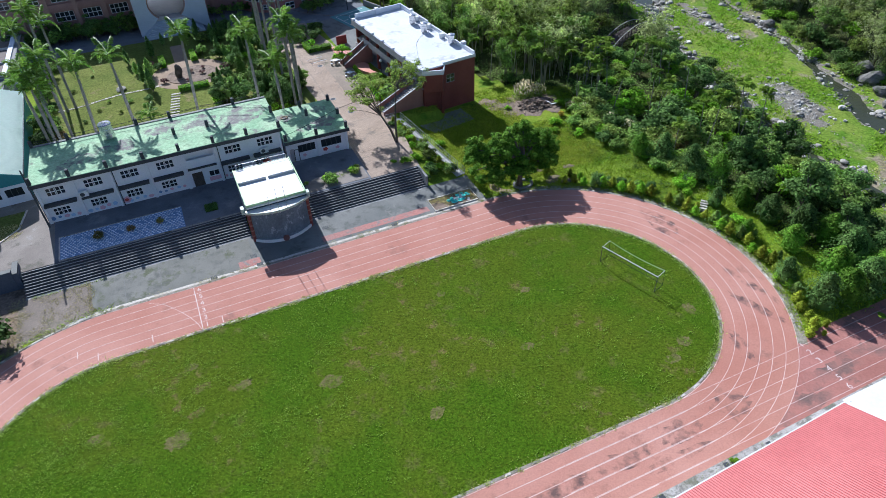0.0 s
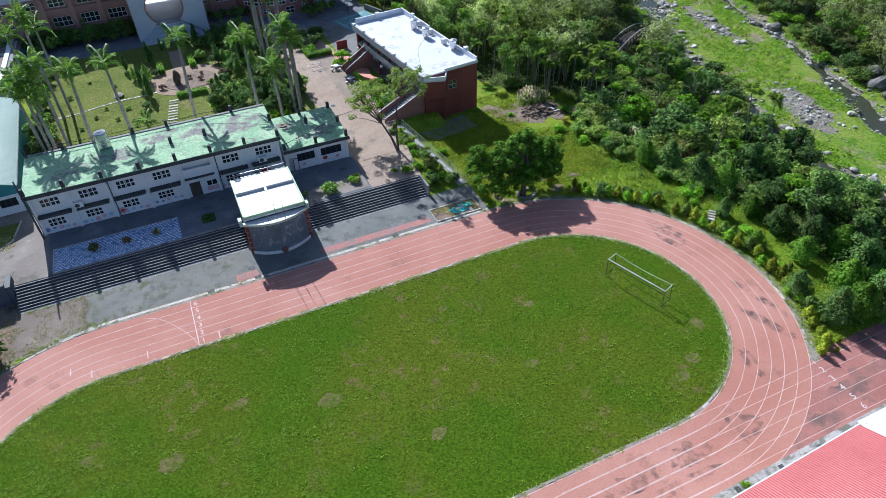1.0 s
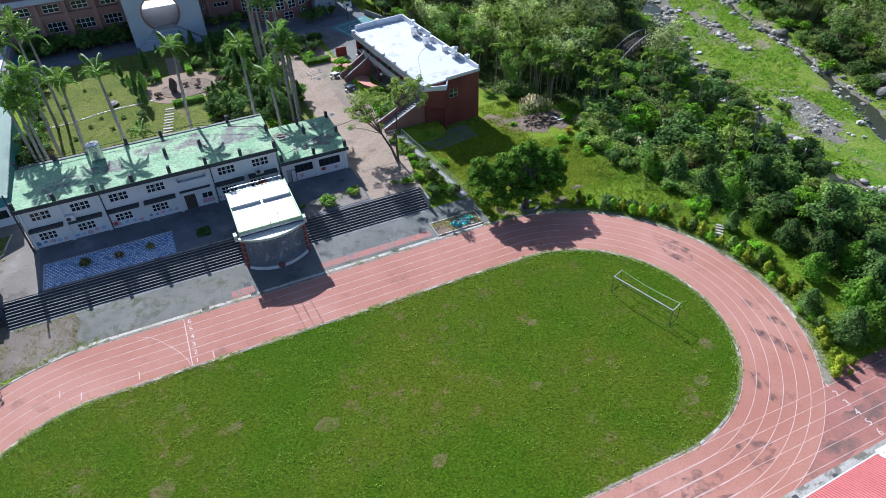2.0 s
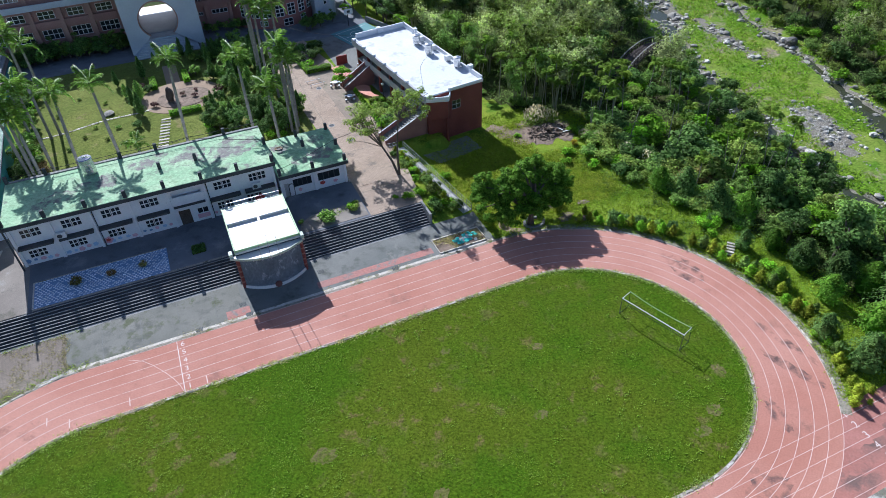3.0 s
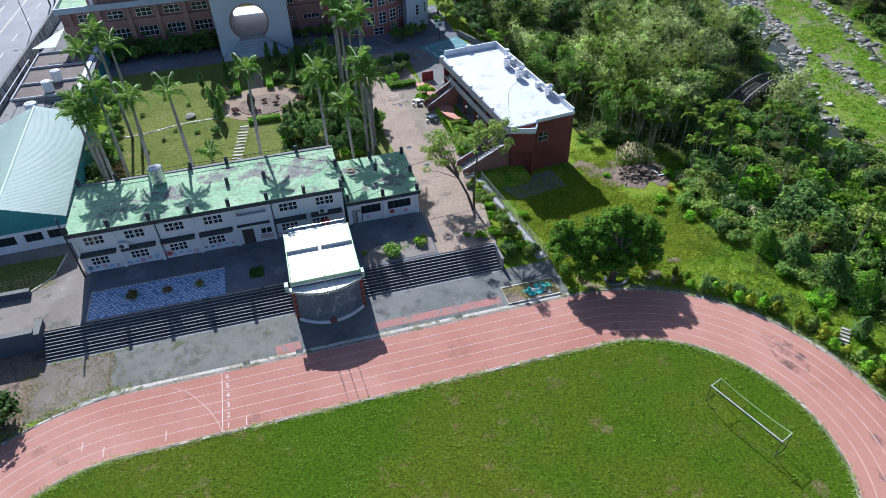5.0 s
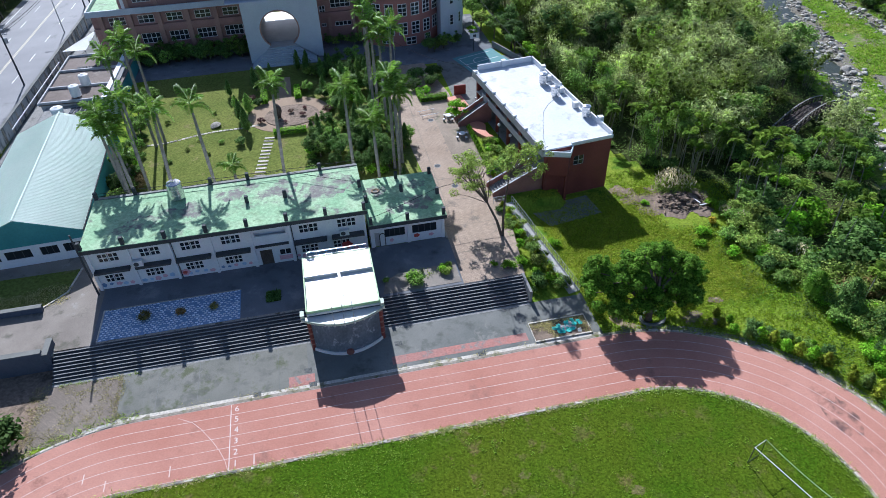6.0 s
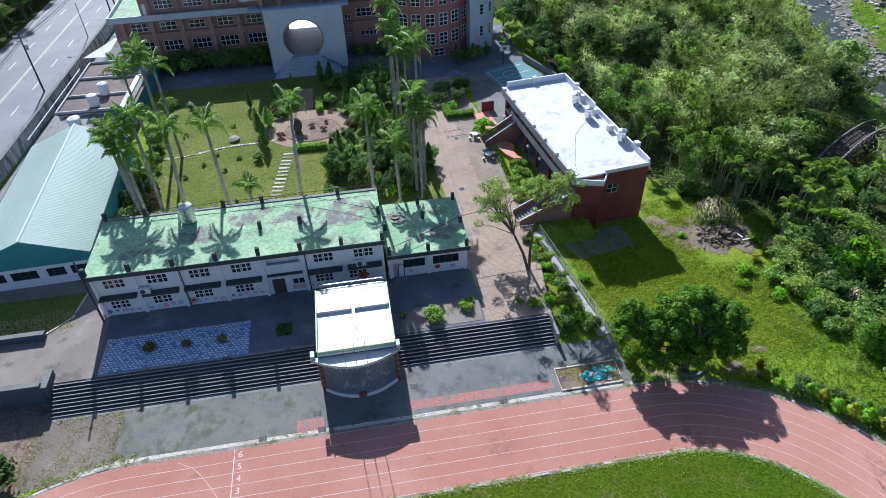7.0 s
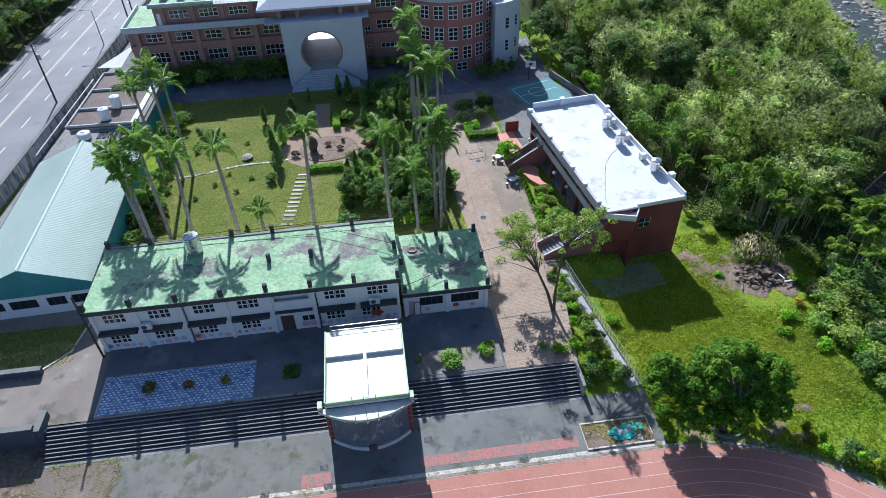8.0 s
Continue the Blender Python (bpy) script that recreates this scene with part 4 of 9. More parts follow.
    # stout post and drain pipes at the end
    part("corner_post", tb((x0 - 0.1, y0 - 0.85, zb - 0.1), (x0 - 0.1, y0 - 0.85, 10.2), 0.12, 0.09), M["dark_trim"], b)
    for dy in (0.3, 0.9):
        part("downpipe", tb((x0 - 0.12, y0 + dy, zb), (x0 - 0.12, y0 + dy, zt), 0.07), M["dark_trim"], b)
    for i in (2, 5):
        part("downpipe", tb((x0 + i * bay + 0.3, y0 - 0.1, zb), (x0 + i * bay + 0.3, y0 - 0.1, zt - 0.33), 0.05), M["dark_trim"], b)
    return zr


def classroom_wing():
    b = thing("classroom_wing", "single-storey white classroom wing with a mossy green roof", "school building")
    x0, x1, y0, y1, zb, zt = 11.72, 20.9, 80.1, 89.2, TERRACE - 0.05, 4.95
    holes = [(12.3, 12.9, zb, 3.6), (13.5, 16.0, 2.75, 3.95), (16.9, 19.9, 2.75, 3.95)]
    part("front_wall", wall_y(x0, x1, zb, zt, y0, y0 + 0.2, holes), M["white_wall"], b)
    part("back_wall", bx(x0, x1, y1 - 0.2, y1, zb, zt), M["white_wall"], b)
    part("side_wall", bx(x0, x0 + 0.2, y0 + 0.2, y1 - 0.2, zb, zt), M["white_wall"], b)
    part("side_wall", bx(x1 - 0.2, x1, y0 + 0.2, y1 - 0.2, zb, zt), M["white_wall"], b)
    window(b, 14.75, y0 + 0.08, 2.75, 2.5, 1.2, 4, 1, material="dark_trim")
    window(b, 18.4, y0 + 0.08, 2.75, 3.0, 1.2, 4, 1, material="dark_trim")
    part("door", bx(12.32, 12.88, y0 + 0.08, y0 + 0.13, zb, 3.58), M["grey_paint"], b)
    roof = part("roof", bx(x0 - 0.04, x1 + 0.25, y0 - 0.5, y1 + 0.3, zt, zt + 0.22, 0.02), M["roof_green"], b, "green-coated flat roof with dark leaf stains")
    part("fascia", bx(x0 - 0.04, x1 + 0.28, y0 - 0.55, y0 - 0.505, zt - 0.3, zt + 0.16), M["dark_trim"], roof)
    part("fascia", bx(x1 + 0.255, x1 + 0.3, y0 - 0.5, y1 + 0.3, zt - 0.1, zt + 0.16), M["dark_trim"], roof)
    for x in (11.95, 16.45, 20.7):
        part("pilaster", bx(x - 0.17, x + 0.17, y0 - 0.2, y0 - 0.001, zb, zt - 0.31), M["white_wall"], b)
    roof_posts(b, [(x, y, zt + 0.22) for x, y in ((12.0, 79.9), (16.4, 79.9), (20.8, 79.9), (12.0, 84.5), (20.9, 84.2), (16.4, 88.9), (20.8, 88.9), (16.6, 85.8))])
    mural(b, 17.4, y0 - 0.001, 2.35, 0.36, "red_paint", 0.8)
    mural(b, 14.3, y0 - 0.001, 2.2, 0.26, "pink_paint")
    mural(b, 19.2, y0 - 0.001, 2.2, 0.3, "pink_paint", 0.8)
    for x in (11.35, 13.1):
        arch = bmesh.new()
        pts = [(0.33 * math.cos(a), 0.33 * math.sin(a) + 1.6) for a in np.linspace(0, math.pi, 9)]
        path = [(0.33, 0.0)] + pts + [(-0.33, 0.0)]
        for (ax, az), (ax2, az2) in zip(path, path[1:]):
            tube(arch, (ax, 0, az), (ax2, 0, az2), 0.05, sides=6)
        part("painted_arch", arch, M["dark_trim"], b).matrix_basis = pose(x + 0.1, y0 - 0.03, zb)


classroom_main()
classroom_wing()


def water_tank(at, r, h, label, material="steel", legs=0.25):
    t = thing("water_tank", label, "water tank", "roof water tanks", at)
    bm = bmesh.new()
    n = 20
    prof = [(r * 0.97, 0), (r, 0.06), (r, h * 0.3), (r * 1.015, h * 0.32), (r, h * 0.34), (r, h * 0.64), (r * 1.015, h * 0.66), (r, h * 0.68), (r, h - 0.08), (r * 0.9, h), (r * 0.35, h + r * 0.16), (r * 0.3, h + r * 0.22), (0.01, h + r * 0.24)]
    rings = [[bm.verts.new((p * math.cos(2 * math.pi * i / n), p * math.sin(2 * math.pi * i / n), z + legs)) for i in range(n)] for p, z in prof]
    for a, b2 in zip(rings, rings[1:]):
        for i in range(n):
            bm.faces.new((a[i], a[(i + 1) % n], b2[(i + 1) % n], b2[i]))
    bm.faces.new(rings[0][::-1])
    part("tank_body", bm, M[material], t)
    for k in range(4):
        a = math.pi / 4 + k * math.pi / 2
        part("leg", bx(r * 0.7 * math.cos(a) - 0.05, r * 0.7 * math.cos(a) + 0.05, r * 0.7 * math.sin(a) - 0.05, r * 0.7 * math.sin(a) + 0.05, 0, legs), M["pipe_metal"], t)
    part("outlet_pipe", tb((r * 0.8, -r * 0.7, legs + 0.1), (r * 1.1, -r * 1.0, 0.05), 0.03), M["pipe_metal"], t)
    return t


water_tank((-9.9, 87.1, 7.77), 0.85, 2.1, "tall round water tank on the green roof", "steel", 0.2)


stained("moss_patch", [(-13.3, 83.2, 1.8, 1.4, 0), (-8.0, 84.4, 1.1, 1.9, 10), (-3.7, 86.2, 1.7, 1.2, 0), (0.7, 85.8, 1.5, 1.3, 0), (7.4, 85.6, 3.6, 2.6, 5), (2.6, 86.2, 1.6, 2.2, 5), (-10.6, 84.6, 0.9, 0.7, 0), (-15.6, 82.2, 1.0, 0.9, 0), (5.0, 83.4, 1.6, 1.0, 0)],
        "roof_blot", bpy.data.objects["classroom_block"], 7.7715, 5)
stained("moss_patch", [(18.4, 83.0, 1.8, 1.7, 0), (13.4, 86.6, 1.5, 1.2, 0), (15.2, 82.4, 1.2, 1.0, 0), (18.6, 87.0, 1.2, 1.0, 0)], "roof_blot", bpy.data.objects["classroom_wing"], 5.1715, 6)


def cable(name, pts, r=0.03, label="thin black cable strung across the roofs", cat="cable"):
    bm = bmesh.new()
    run = []
    for (a, b, sag) in pts:
        run += [Vector(a).lerp(Vector(b), k) - Vector((0, 0, sag * 4 * k * (1 - k))) for k in np.linspace(0, 1, 9)[(1 if run else 0):]]
    pipe(bm, run, r, 5)
    return tagged(new(name, mesh_of(bm, M["black"], name)), label, cat, "overhead cables")


cable("roof_cable", [((-19.5 + 4.41 * i, 89.2, 8.6), (-19.5 + 4.41 * (i + 1), 89.2, 8.6), 0.12) for i in range(7)])
cable("roof_cable", [((-19.5, 88.7, 8.5), (2.6, 88.9, 8.6), 0.3), ((2.6, 88.9, 8.6), (11.4, 84.0, 8.6), 0.1)])
cable("roof_cable", [((12, 80, 6.0), (20.8, 84.2, 6.0), 0.15), ((20.8, 84.2, 6.0), (36, 86.5, 8.4), 0.5)])
coil = bmesh.new()
loops = []
for k in range(5):
    rr = 0.35 + 0.05 * k
    loops += [(13.4 + rr * math.cos(a), 86.6 + 0.8 * rr * math.sin(a), 5.2 + 0.02 * k) for a in np.linspace(0, 2 * math.pi, 15)[:-1]]
pipe(coil, loops, 0.03, 5)
tagged(new("coiled_hose", mesh_of(coil, M["path"], "coiled_hose")), "loosely coiled tan hose lying on the roof", "hose")

# ---- stage ----
def arc(x0, x1, y, bulge, n=17):
    """Points from x0 to x1 that bow towards -y."""
    return [(x0 + (x1 - x0) * i / (n - 1), y - bulge * (1 - (2 * i / (n - 1) - 1) ** 2)) for i in range(n)]


def stage():
    s = thing("open_air_stage", "small stage house with a white flat roof and curved front", "stage")
    x0, x1, zf = 3.75, 11.25, TERRACE
    front = arc(x0, x1, 66.6, 1.55)
    part("curved_wall", prism(front + [(x1, 74.9), (x0, 74.9)], -0.2, 4.61), M["stage_wall"], s, "dark curved plaster wall with pale streaks")
    part("plinth_band", ribbon(arc(x0, x1, 66.6, 1.55), -0.004, -0.12, -0.1, 0.42, closed=False), M["white_paint"], s, "white band round the foot of the curved wall")
    for x in (x0 + 0.1, x1 - 0.1):
        col = part("column", tb((x, 66.6, -0.1), (x, 66.6, 4.6), 0.26, sides=16), M["red_brick"], s, "dark red round column with pale rings")
        for z in (0.9, 1.7, 2.5, 3.3, 4.1):
            part("ring", tb((x, 66.6, z), (x, 66.6, z + 0.18), 0.28, sides=16), M["ring_brown"], col)
    zr = 5.2
    roof = part("roof", bx(x0 + 0.06, x1 - 0.06, 66.5, 75.1, 4.95, zr, 0.02), M["pod_roof"], s, "white flat roof with pale green edges")
    for xa, xb in ((x0 - 0.02, x0 + 0.1), (x1 - 0.1, x1 + 0.02)):
        part("edge_beam", bx(xa, xb, 66.6, 75.15, 4.9, zr + 0.42), M["green_trim"], roof)
    part("edge_beam", bx(x0 + 0.1, x1 - 0.1, 75.0, 75.15, 4.9, zr + 0.3), M["green_trim"], roof)
    part("raised_slab", bx(x0 + 0.12, x1 - 0.12, 71.9, 74.98, zr + 0.004, zr + 0.34, 0.02), M["pod_roof"], roof)
    part("edge_beam", bx(x0 + 0.1, x1 - 0.1, 66.6, 66.74, zr, zr + 0.3), M["green_trim"], roof)
    part("middle_beam", bx(7.38, 7.66, 66.75, 71.88, zr + 0.004, zr + 0.32), M["pod_roof"], roof)
    part("canopy", prism(arc(x0 - 0.55, x1 + 0.3, 66.35, 1.5) + [(x1 + 0.3, 66.59), (x0 - 0.55, 66.59)], 4.62, 4.76), M["pod_roof"], roof)
    part("canopy_rim", ribbon(arc(x0 - 0.6, x1 + 0.35, 66.35, 1.5), 0.05, -0.05, 4.6, 4.9, closed=False), M["rim_paint"], roof, "pale green curved rim")
    for x in (x0 - 0.45, x1 + 0.2):
        part("bracket", bx(x - 0.2, x + 0.2, 66.35, 67.1, 4.5, zr + 0.1), M["rim_paint"], roof)
    for px, py in arc(x0 - 0.3, x1 + 0.15, 66.28, 1.5, 9):
        part("lamp", bx(px - 0.07, px + 0.07, py - 0.22, py - 0.06, 4.66, 4.8, 0.02), M["grey_paint"], roof)
    for px, py in ((6.4, 65.0), (7.4, 64.92), (8.4, 65.0)):
        part("flag_pole", tb((px, py, 4.7), (px, py, 8.1), 0.035, 0.025, sides=6), M["pipe_metal"], s)
    part("emblem", tb((7.5, 65.1, 0.42), (7.5, 64.86, 0.42), 0.4, sides=18), M["stage_emblem"], s, "round dark red emblem at the foot of the wall")
    # guard rail and lamp box behind the roof
    rail = bmesh.new()
    for x in np.linspace(4.3, 10.9, 7):
        tube(rail, (x, 75.3, 4.9), (x, 75.3, 6.1), 0.03, sides=6)
    for z in (5.5, 6.1):
        tube(rail, (4.3, 75.3, z), (10.9, 75.3, z), 0.03, sides=6)
    part("rear_rail", rail, M["steel"], s)
    part("rear_landing", bx(4.2, 11.0, 75.16, 76.0, 4.75, 4.9), M["concrete"], s)
    for x in (4.35, 10.85):
        part("rear_post", bx(x - 0.12, x + 0.12, 75.6, 75.84, TERRACE, 4.75), M["concrete"], s)


stage()

# ---- hall with the ridged metal roof ----
def corrugated(x0, x1, y0, y1, za, zb, pitch, depth, along_y=True):
    """A ribbed metal sheet between x0 at height za and x1 at height zb; ribs run up the slope."""
    bm = bmesh.new()
    n = int((y1 - y0) / pitch)
    rows = []
    for i in range(n + 1):
        y = y0 + (y1 - y0) * i / n
        for dy, dz in ((0.0, 0.0), (0.42 * pitch, 0.0), (0.5 * pitch, depth), (0.92 * pitch, depth)):
            if y + dy <= y1:
                rows.append((bm.verts.new((x0, y + dy, za + dz)), bm.verts.new((x1, y + dy, zb + dz))))
    for a, b in zip(rows, rows[1:]):
        bm.faces.new((a[0], a[1], b[1], b[0]))
    bmesh.ops.solidify(bm, geom=bm.faces[:], thickness=0.03)
    return bm


def hall():
    h = thing("assembly_hall", "low hall with a pale green ribbed metal gable roof", "school building", "", (-28.15, 86.6, TERRACE), 1.8)
    w, L, ze, zr = 6.7, 27.0, 3.95, 6.6
    part("roof_slope", corrugated(0, w, 0, L, zr, ze, 0.3, 0.012), M["hall_roof"], h)
    part("roof_slope", corrugated(-w, 0, 0, L, ze, zr, 0.3, 0.012), M["hall_roof"], h)
    ridge = bmesh.new()
    tube(ridge, (0, -0.05, zr + 0.02), (0, L + 0.05, zr + 0.02), 0.12, sides=6)
    part("ridge_cap", ridge, M["hall_roof"], h)
    for y in (0.15, L - 0.3):
        gable = bmesh.new()
        v = [(-w + 0.2, y, 2.75), (w - 0.2, y, 2.75), (w - 0.2, y, ze - 0.08), (0, y, zr - 0.15), (-w + 0.2, y, ze - 0.08)]
        a = [gable.verts.new(p) for p in v]
        b = [gable.verts.new((p[0], p[1] + 0.12, p[2])) for p in v]
        gable.faces.new(a)
        gable.faces.new(b[::-1])
        for i in range(5):
            j = (i + 1) % 5
            gable.faces.new((a[j], a[i], b[i], b[j]))
        part("gable", gable, M["teal"], h, "teal metal gable")
    holes = [(-w + 0.8, -w + 3.4, 1.1, 2.3), (-w + 4.0, -w + 6.9, 1.1, 2.3), (1.2, 3.2, 1.1, 2.3), (3.8, 5.9, 1.1, 2.3)]
    part("front_wall", wall_y(-w + 0.2, w - 0.2, -0.1, 2.75, 0.1, 0.3, holes), M["white_wall"], h)
    for a, b2, c, d in holes:
        window(h, (a + b2) / 2, 0.2, c, b2 - a, d - c, 3, 1, material="dark_trim")
    part("back_wall", bx(-w + 0.2, w - 0.2, L - 0.3, L - 0.18, -0.1, 2.75), M["white_wall"], h)
    for x in (-w + 0.2, w - 0.4):
        part("side_wall", bx(x, x + 0.2, 0.3, L - 0.3, -0.1, ze - 0.15), M["teal"], h, "teal side wall")
    for x in (-w - 0.1, w - 0.03):
        part("gutter", bx(x, x + 0.13, 0, L, ze - 0.14, ze + 0.0), M["dark_trim"], h)


hall()


def service_block():
    """Low flat-roofed block with tanks beyond the hall."""
    b = thing("service_block", "low building with brown flat roof bays and white tanks", "school building", "", (-35.9, 125.3, TERRACE), -2.0)
    w, L, h = 11.4, 19.0, 2.6
    part("front_wall", bx(0, w, 0, 0.25, -0.1, h), M["grey_paint"], b)
    part("back_wall", bx(0, w, L - 0.25, L, -0.1, h), M["grey_paint"], b)
    part("side_wall", bx(0, 0.25, 0.25, L - 0.25, -0.1, h), M["grey_paint"], b)
    part("side_wall", bx(w - 0.25, w, 0.25, L - 0.25, -0.1, h), M["teal"], b)
    part("roof", bx(-0.2, w + 0.2, -0.2, L + 0.2, h, h + 0.18), M["brown_roof"], b, "brown stained flat roof")
    for y in (0.0, 5.6, 12.4, L):
        part("roof_beam", bx(-0.2, w - 1.95, y - 0.14, y + 0.14, h + 0.184, h + 0.55), M["grey_paint"], b)
    part("roof_edge", bx(-0.35, -0.1, -0.2, L + 0.2, h + 0.184, h + 0.5), M["grey_paint"], b)
    part("roof_edge", bx(w - 1.9, w - 1.1, -0.2, L + 0.2, h + 0.19, h + 0.6), M["white_wall"], b, "pale weathered ledge along the roof")
    part("roof_edge", bx(w - 1.0, w - 0.3, -0.2, L + 0.2, h + 0.19, h + 0.42), M["concrete"], b)
    for k in range(7):
        part("roof_vent", bx(2.6 + 0.55 * k, 3.0 + 0.55 * k, 12.9, 13.6, h + 0.184, h + 0.45), M["dark_trim"], b)
    # lower lean-to before it
    part("lean_to_wall", bx(1.0, 9.6, -8.6, -8.4, -0.1, 2.1), M["grey_paint"], b)
    part("lean_to_wall", bx(1.0, 1.2, -8.4, -0.25, -0.1, 2.1), M["grey_paint"], b)
    part("lean_to_wall", bx(9.4, 9.6, -8.4, -0.25, -0.1, 2.1), M["grey_paint"], b)
    part("lean_to_roof", bx(0.8, 9.8, -8.8, -0.22, 2.104, 2.3), M["concrete"], b, "grey concrete lean-to roof")
    for k in range(5):
        part("skylight", bx(5.0 + 0.8 * k, 5.6 + 0.8 * k, -3.2, -1.2, 2.304, 2.38), M["glass"], b)


service_block()
for x, y, z, r, hh in ((-30.6, 126.9, 4.34, 0.8, 1.75), (-29.9, 131.0, 4.34, 0.8, 1.75), (-32.6, 122.2, 3.86, 0.95, 0.9)):
    water_tank((x, y, z), r, hh, "squat white round water tank", "white_paint", 0.2)
awning = bmesh.new()
vv = [awning.verts.new(p) for p in ((-36.6, 145.2, 5.2), (-32.4, 144.8, 5.2), (-33.0, 157, 4.5))]
awning.faces.new(vv)
bmesh.ops.solidify(awning, geom=awning.faces[:], thickness=0.08)
aw = thing("awning", "bright white triangular metal awning", "awning")
part("sheet", awning, M["white_metal"], aw)
for p in ((-36.2, 145.5), (-32.7, 145.3), (-33.1, 155.6)):
    part("post", tb((p[0], p[1], 1.4), (p[0], p[1], 4.95), 0.06), M["pipe_metal"], aw)

# ---- red-tiled building ----
RED_AT, RED_TURN = (39.15, 99.6, 0.0), 6.4
RED = pose(*RED_AT, 0, 0, RED_TURN)


def red_building():
    b = thing("red_building", "two-storey dark red tiled building with a white flat roof", "school building", "", RED_AT, RED_TURN)
    hw, hl, zr, zp = 4.75, 12.7, 7.75, 8.45
    zb = -0.4
    # body: east part solid, west gallery open between columns
    part("south_wall", wall_y(-hw + 0.3, hw, zb, zr, -hl, -hl + 0.25, [(-0.6, 0.9, 4.6, 6.0)]), M["red_brick"], b)
    window(b, 0.15, -hl + 0.1, 4.6, 1.5, 1.4, 2, 2, material="grey_paint")
    part("north_wall", bx(-hw + 0.3, hw, hl - 0.25, hl, zb, zr), M["red_brick"], b)
    part("east_wall", bx(hw - 0.25, hw, -hl + 0.25, hl - 0.25, zb, zr), M["red_brick"], b)
    part("inner_wall", wall_y(-hl + 0.25, hl - 0.25, 1.4, zr, -0.1, 0.1, [(-hl + 2 + 4 * k, -hl + 4.4 + 4 * k, z, z + 1.4) for k in range(6) for z in (2.5, 5.6)]), M["grey_paint"], b).matrix_basis = pose(-hw + 2.2, 0, 0, 0, 0, 90)
    for k in range(6):
        for z in (2.5, 5.6):
            window(b, -hw + 2.2, -hl + 3.2 + 4 * k, z, 2.4, 1.4, 3, 2, -90, "grey_paint")
    part("gallery_floor", bx(-hw, hw - 0.25, -hl + 0.25, hl - 0.25, 4.45, 4.7), M["grey_paint"], b)
    part("ground_floor", bx(-hw, hw - 0.25, -hl + 0.25, hl - 0.25, zb, TERRACE + 0.08), M["concrete"], b)
    part("gallery_parapet", bx(-hw, -hw + 0.18, -hl + 2.6, hl - 2.6, 4.704, 5.5), M["grey_paint"], b)
    cm = mesh_of(bx(-0.22, 0.22, -0.22, 0.22, TERRACE, zr - 0.01, 0.02), M["red_brick"], "column")
    for k in range(7):
        part("column", cm, None, b).matrix_basis = pose(-hw + 0.24, -hl + 0.3 + k * (2 * hl - 0.6) / 6, 0)
    part("roof", bx(-hw - 0.3, hw + 0.1, -hl - 0.1, hl + 0.1, zr, zr + 0.2), M["white_roof"], b, "white coated flat roof")
    part("west_eave", bx(-hw - 0.62, -hw - 0.304, -hl - 0.1, hl + 0.1, zr - 0.75, zr + 0.32), M["grey_paint"], b, "grey sloping eave band")
    zz = zr + 0.204
    part("parapet", bx(-hw + 0.2, hw + 0.1, hl - 0.1, hl + 0.1, zz, zp + 0.35), M["white_wall"], b)
    part("parapet", bx(hw - 0.1, hw + 0.1, 2.4, hl - 0.1, zz, zp + 0.35), M["white_wall"], b)
    part("parapet", bx(hw - 0.1, hw + 0.1, -9.0, 2.4, zz, zp + 0.1), M["white_wall"], b)
    part("parapet", bx(hw - 0.1, hw + 0.1, -hl + 0.1, -9.0, zz, zp + 0.2), M["white_wall"], b)
    part("parapet", bx(-1.2, hw + 0.1, -hl - 0.1, -hl + 0.1, zz, zz + 0.3), M["white_wall"], b)
    for px, py in ((-0.2, hl), (hw, 8.6), (hw + 0.2, -9.0)):
        part("parapet_pier", bx(px - 0.35, px + 0.35, py - 0.35, py + 0.3, zz + 0.002, zp + 0.55), M["white_wall"], b)
    # lower porch roof at the south-west corner
    porch = [(-hw - 0.3, -hl - 0.11), (-2.0, -hl - 1.5), (-0.9, -hl - 0.11)]
    part("porch_roof", prism(porch, 7.0, 7.25), M["white_roof"], b)
    part("porch_edge", ribbon(porch[:2] + [(-0.9, -hl - 0.11)], 0.0, 0.16, 7.254, 7.75, closed=False), M["white_wall"], b)
    part("porch_wall", prism([(-hw + 0.3, -hl - 0.01), (-2.0, -hl - 1.2), (-1.1, -hl - 0.01)], 4.0, 6.99), M["red_brick"], b)
    part("porch_wall", bx(-2.2, -1.8, -hl - 1.2, -hl - 0.8, zb, 3.99), M["red_brick"], b)
    for k in range(7):
        part("eave_bracket", bx(-hw - 0.75, -hw - 0.2, -hl + 1.5 + 3.8 * k, -hl + 2.1 + 3.8 * k, zr + 0.325, zr + 0.6), M["white_wall"], b)


red_building()


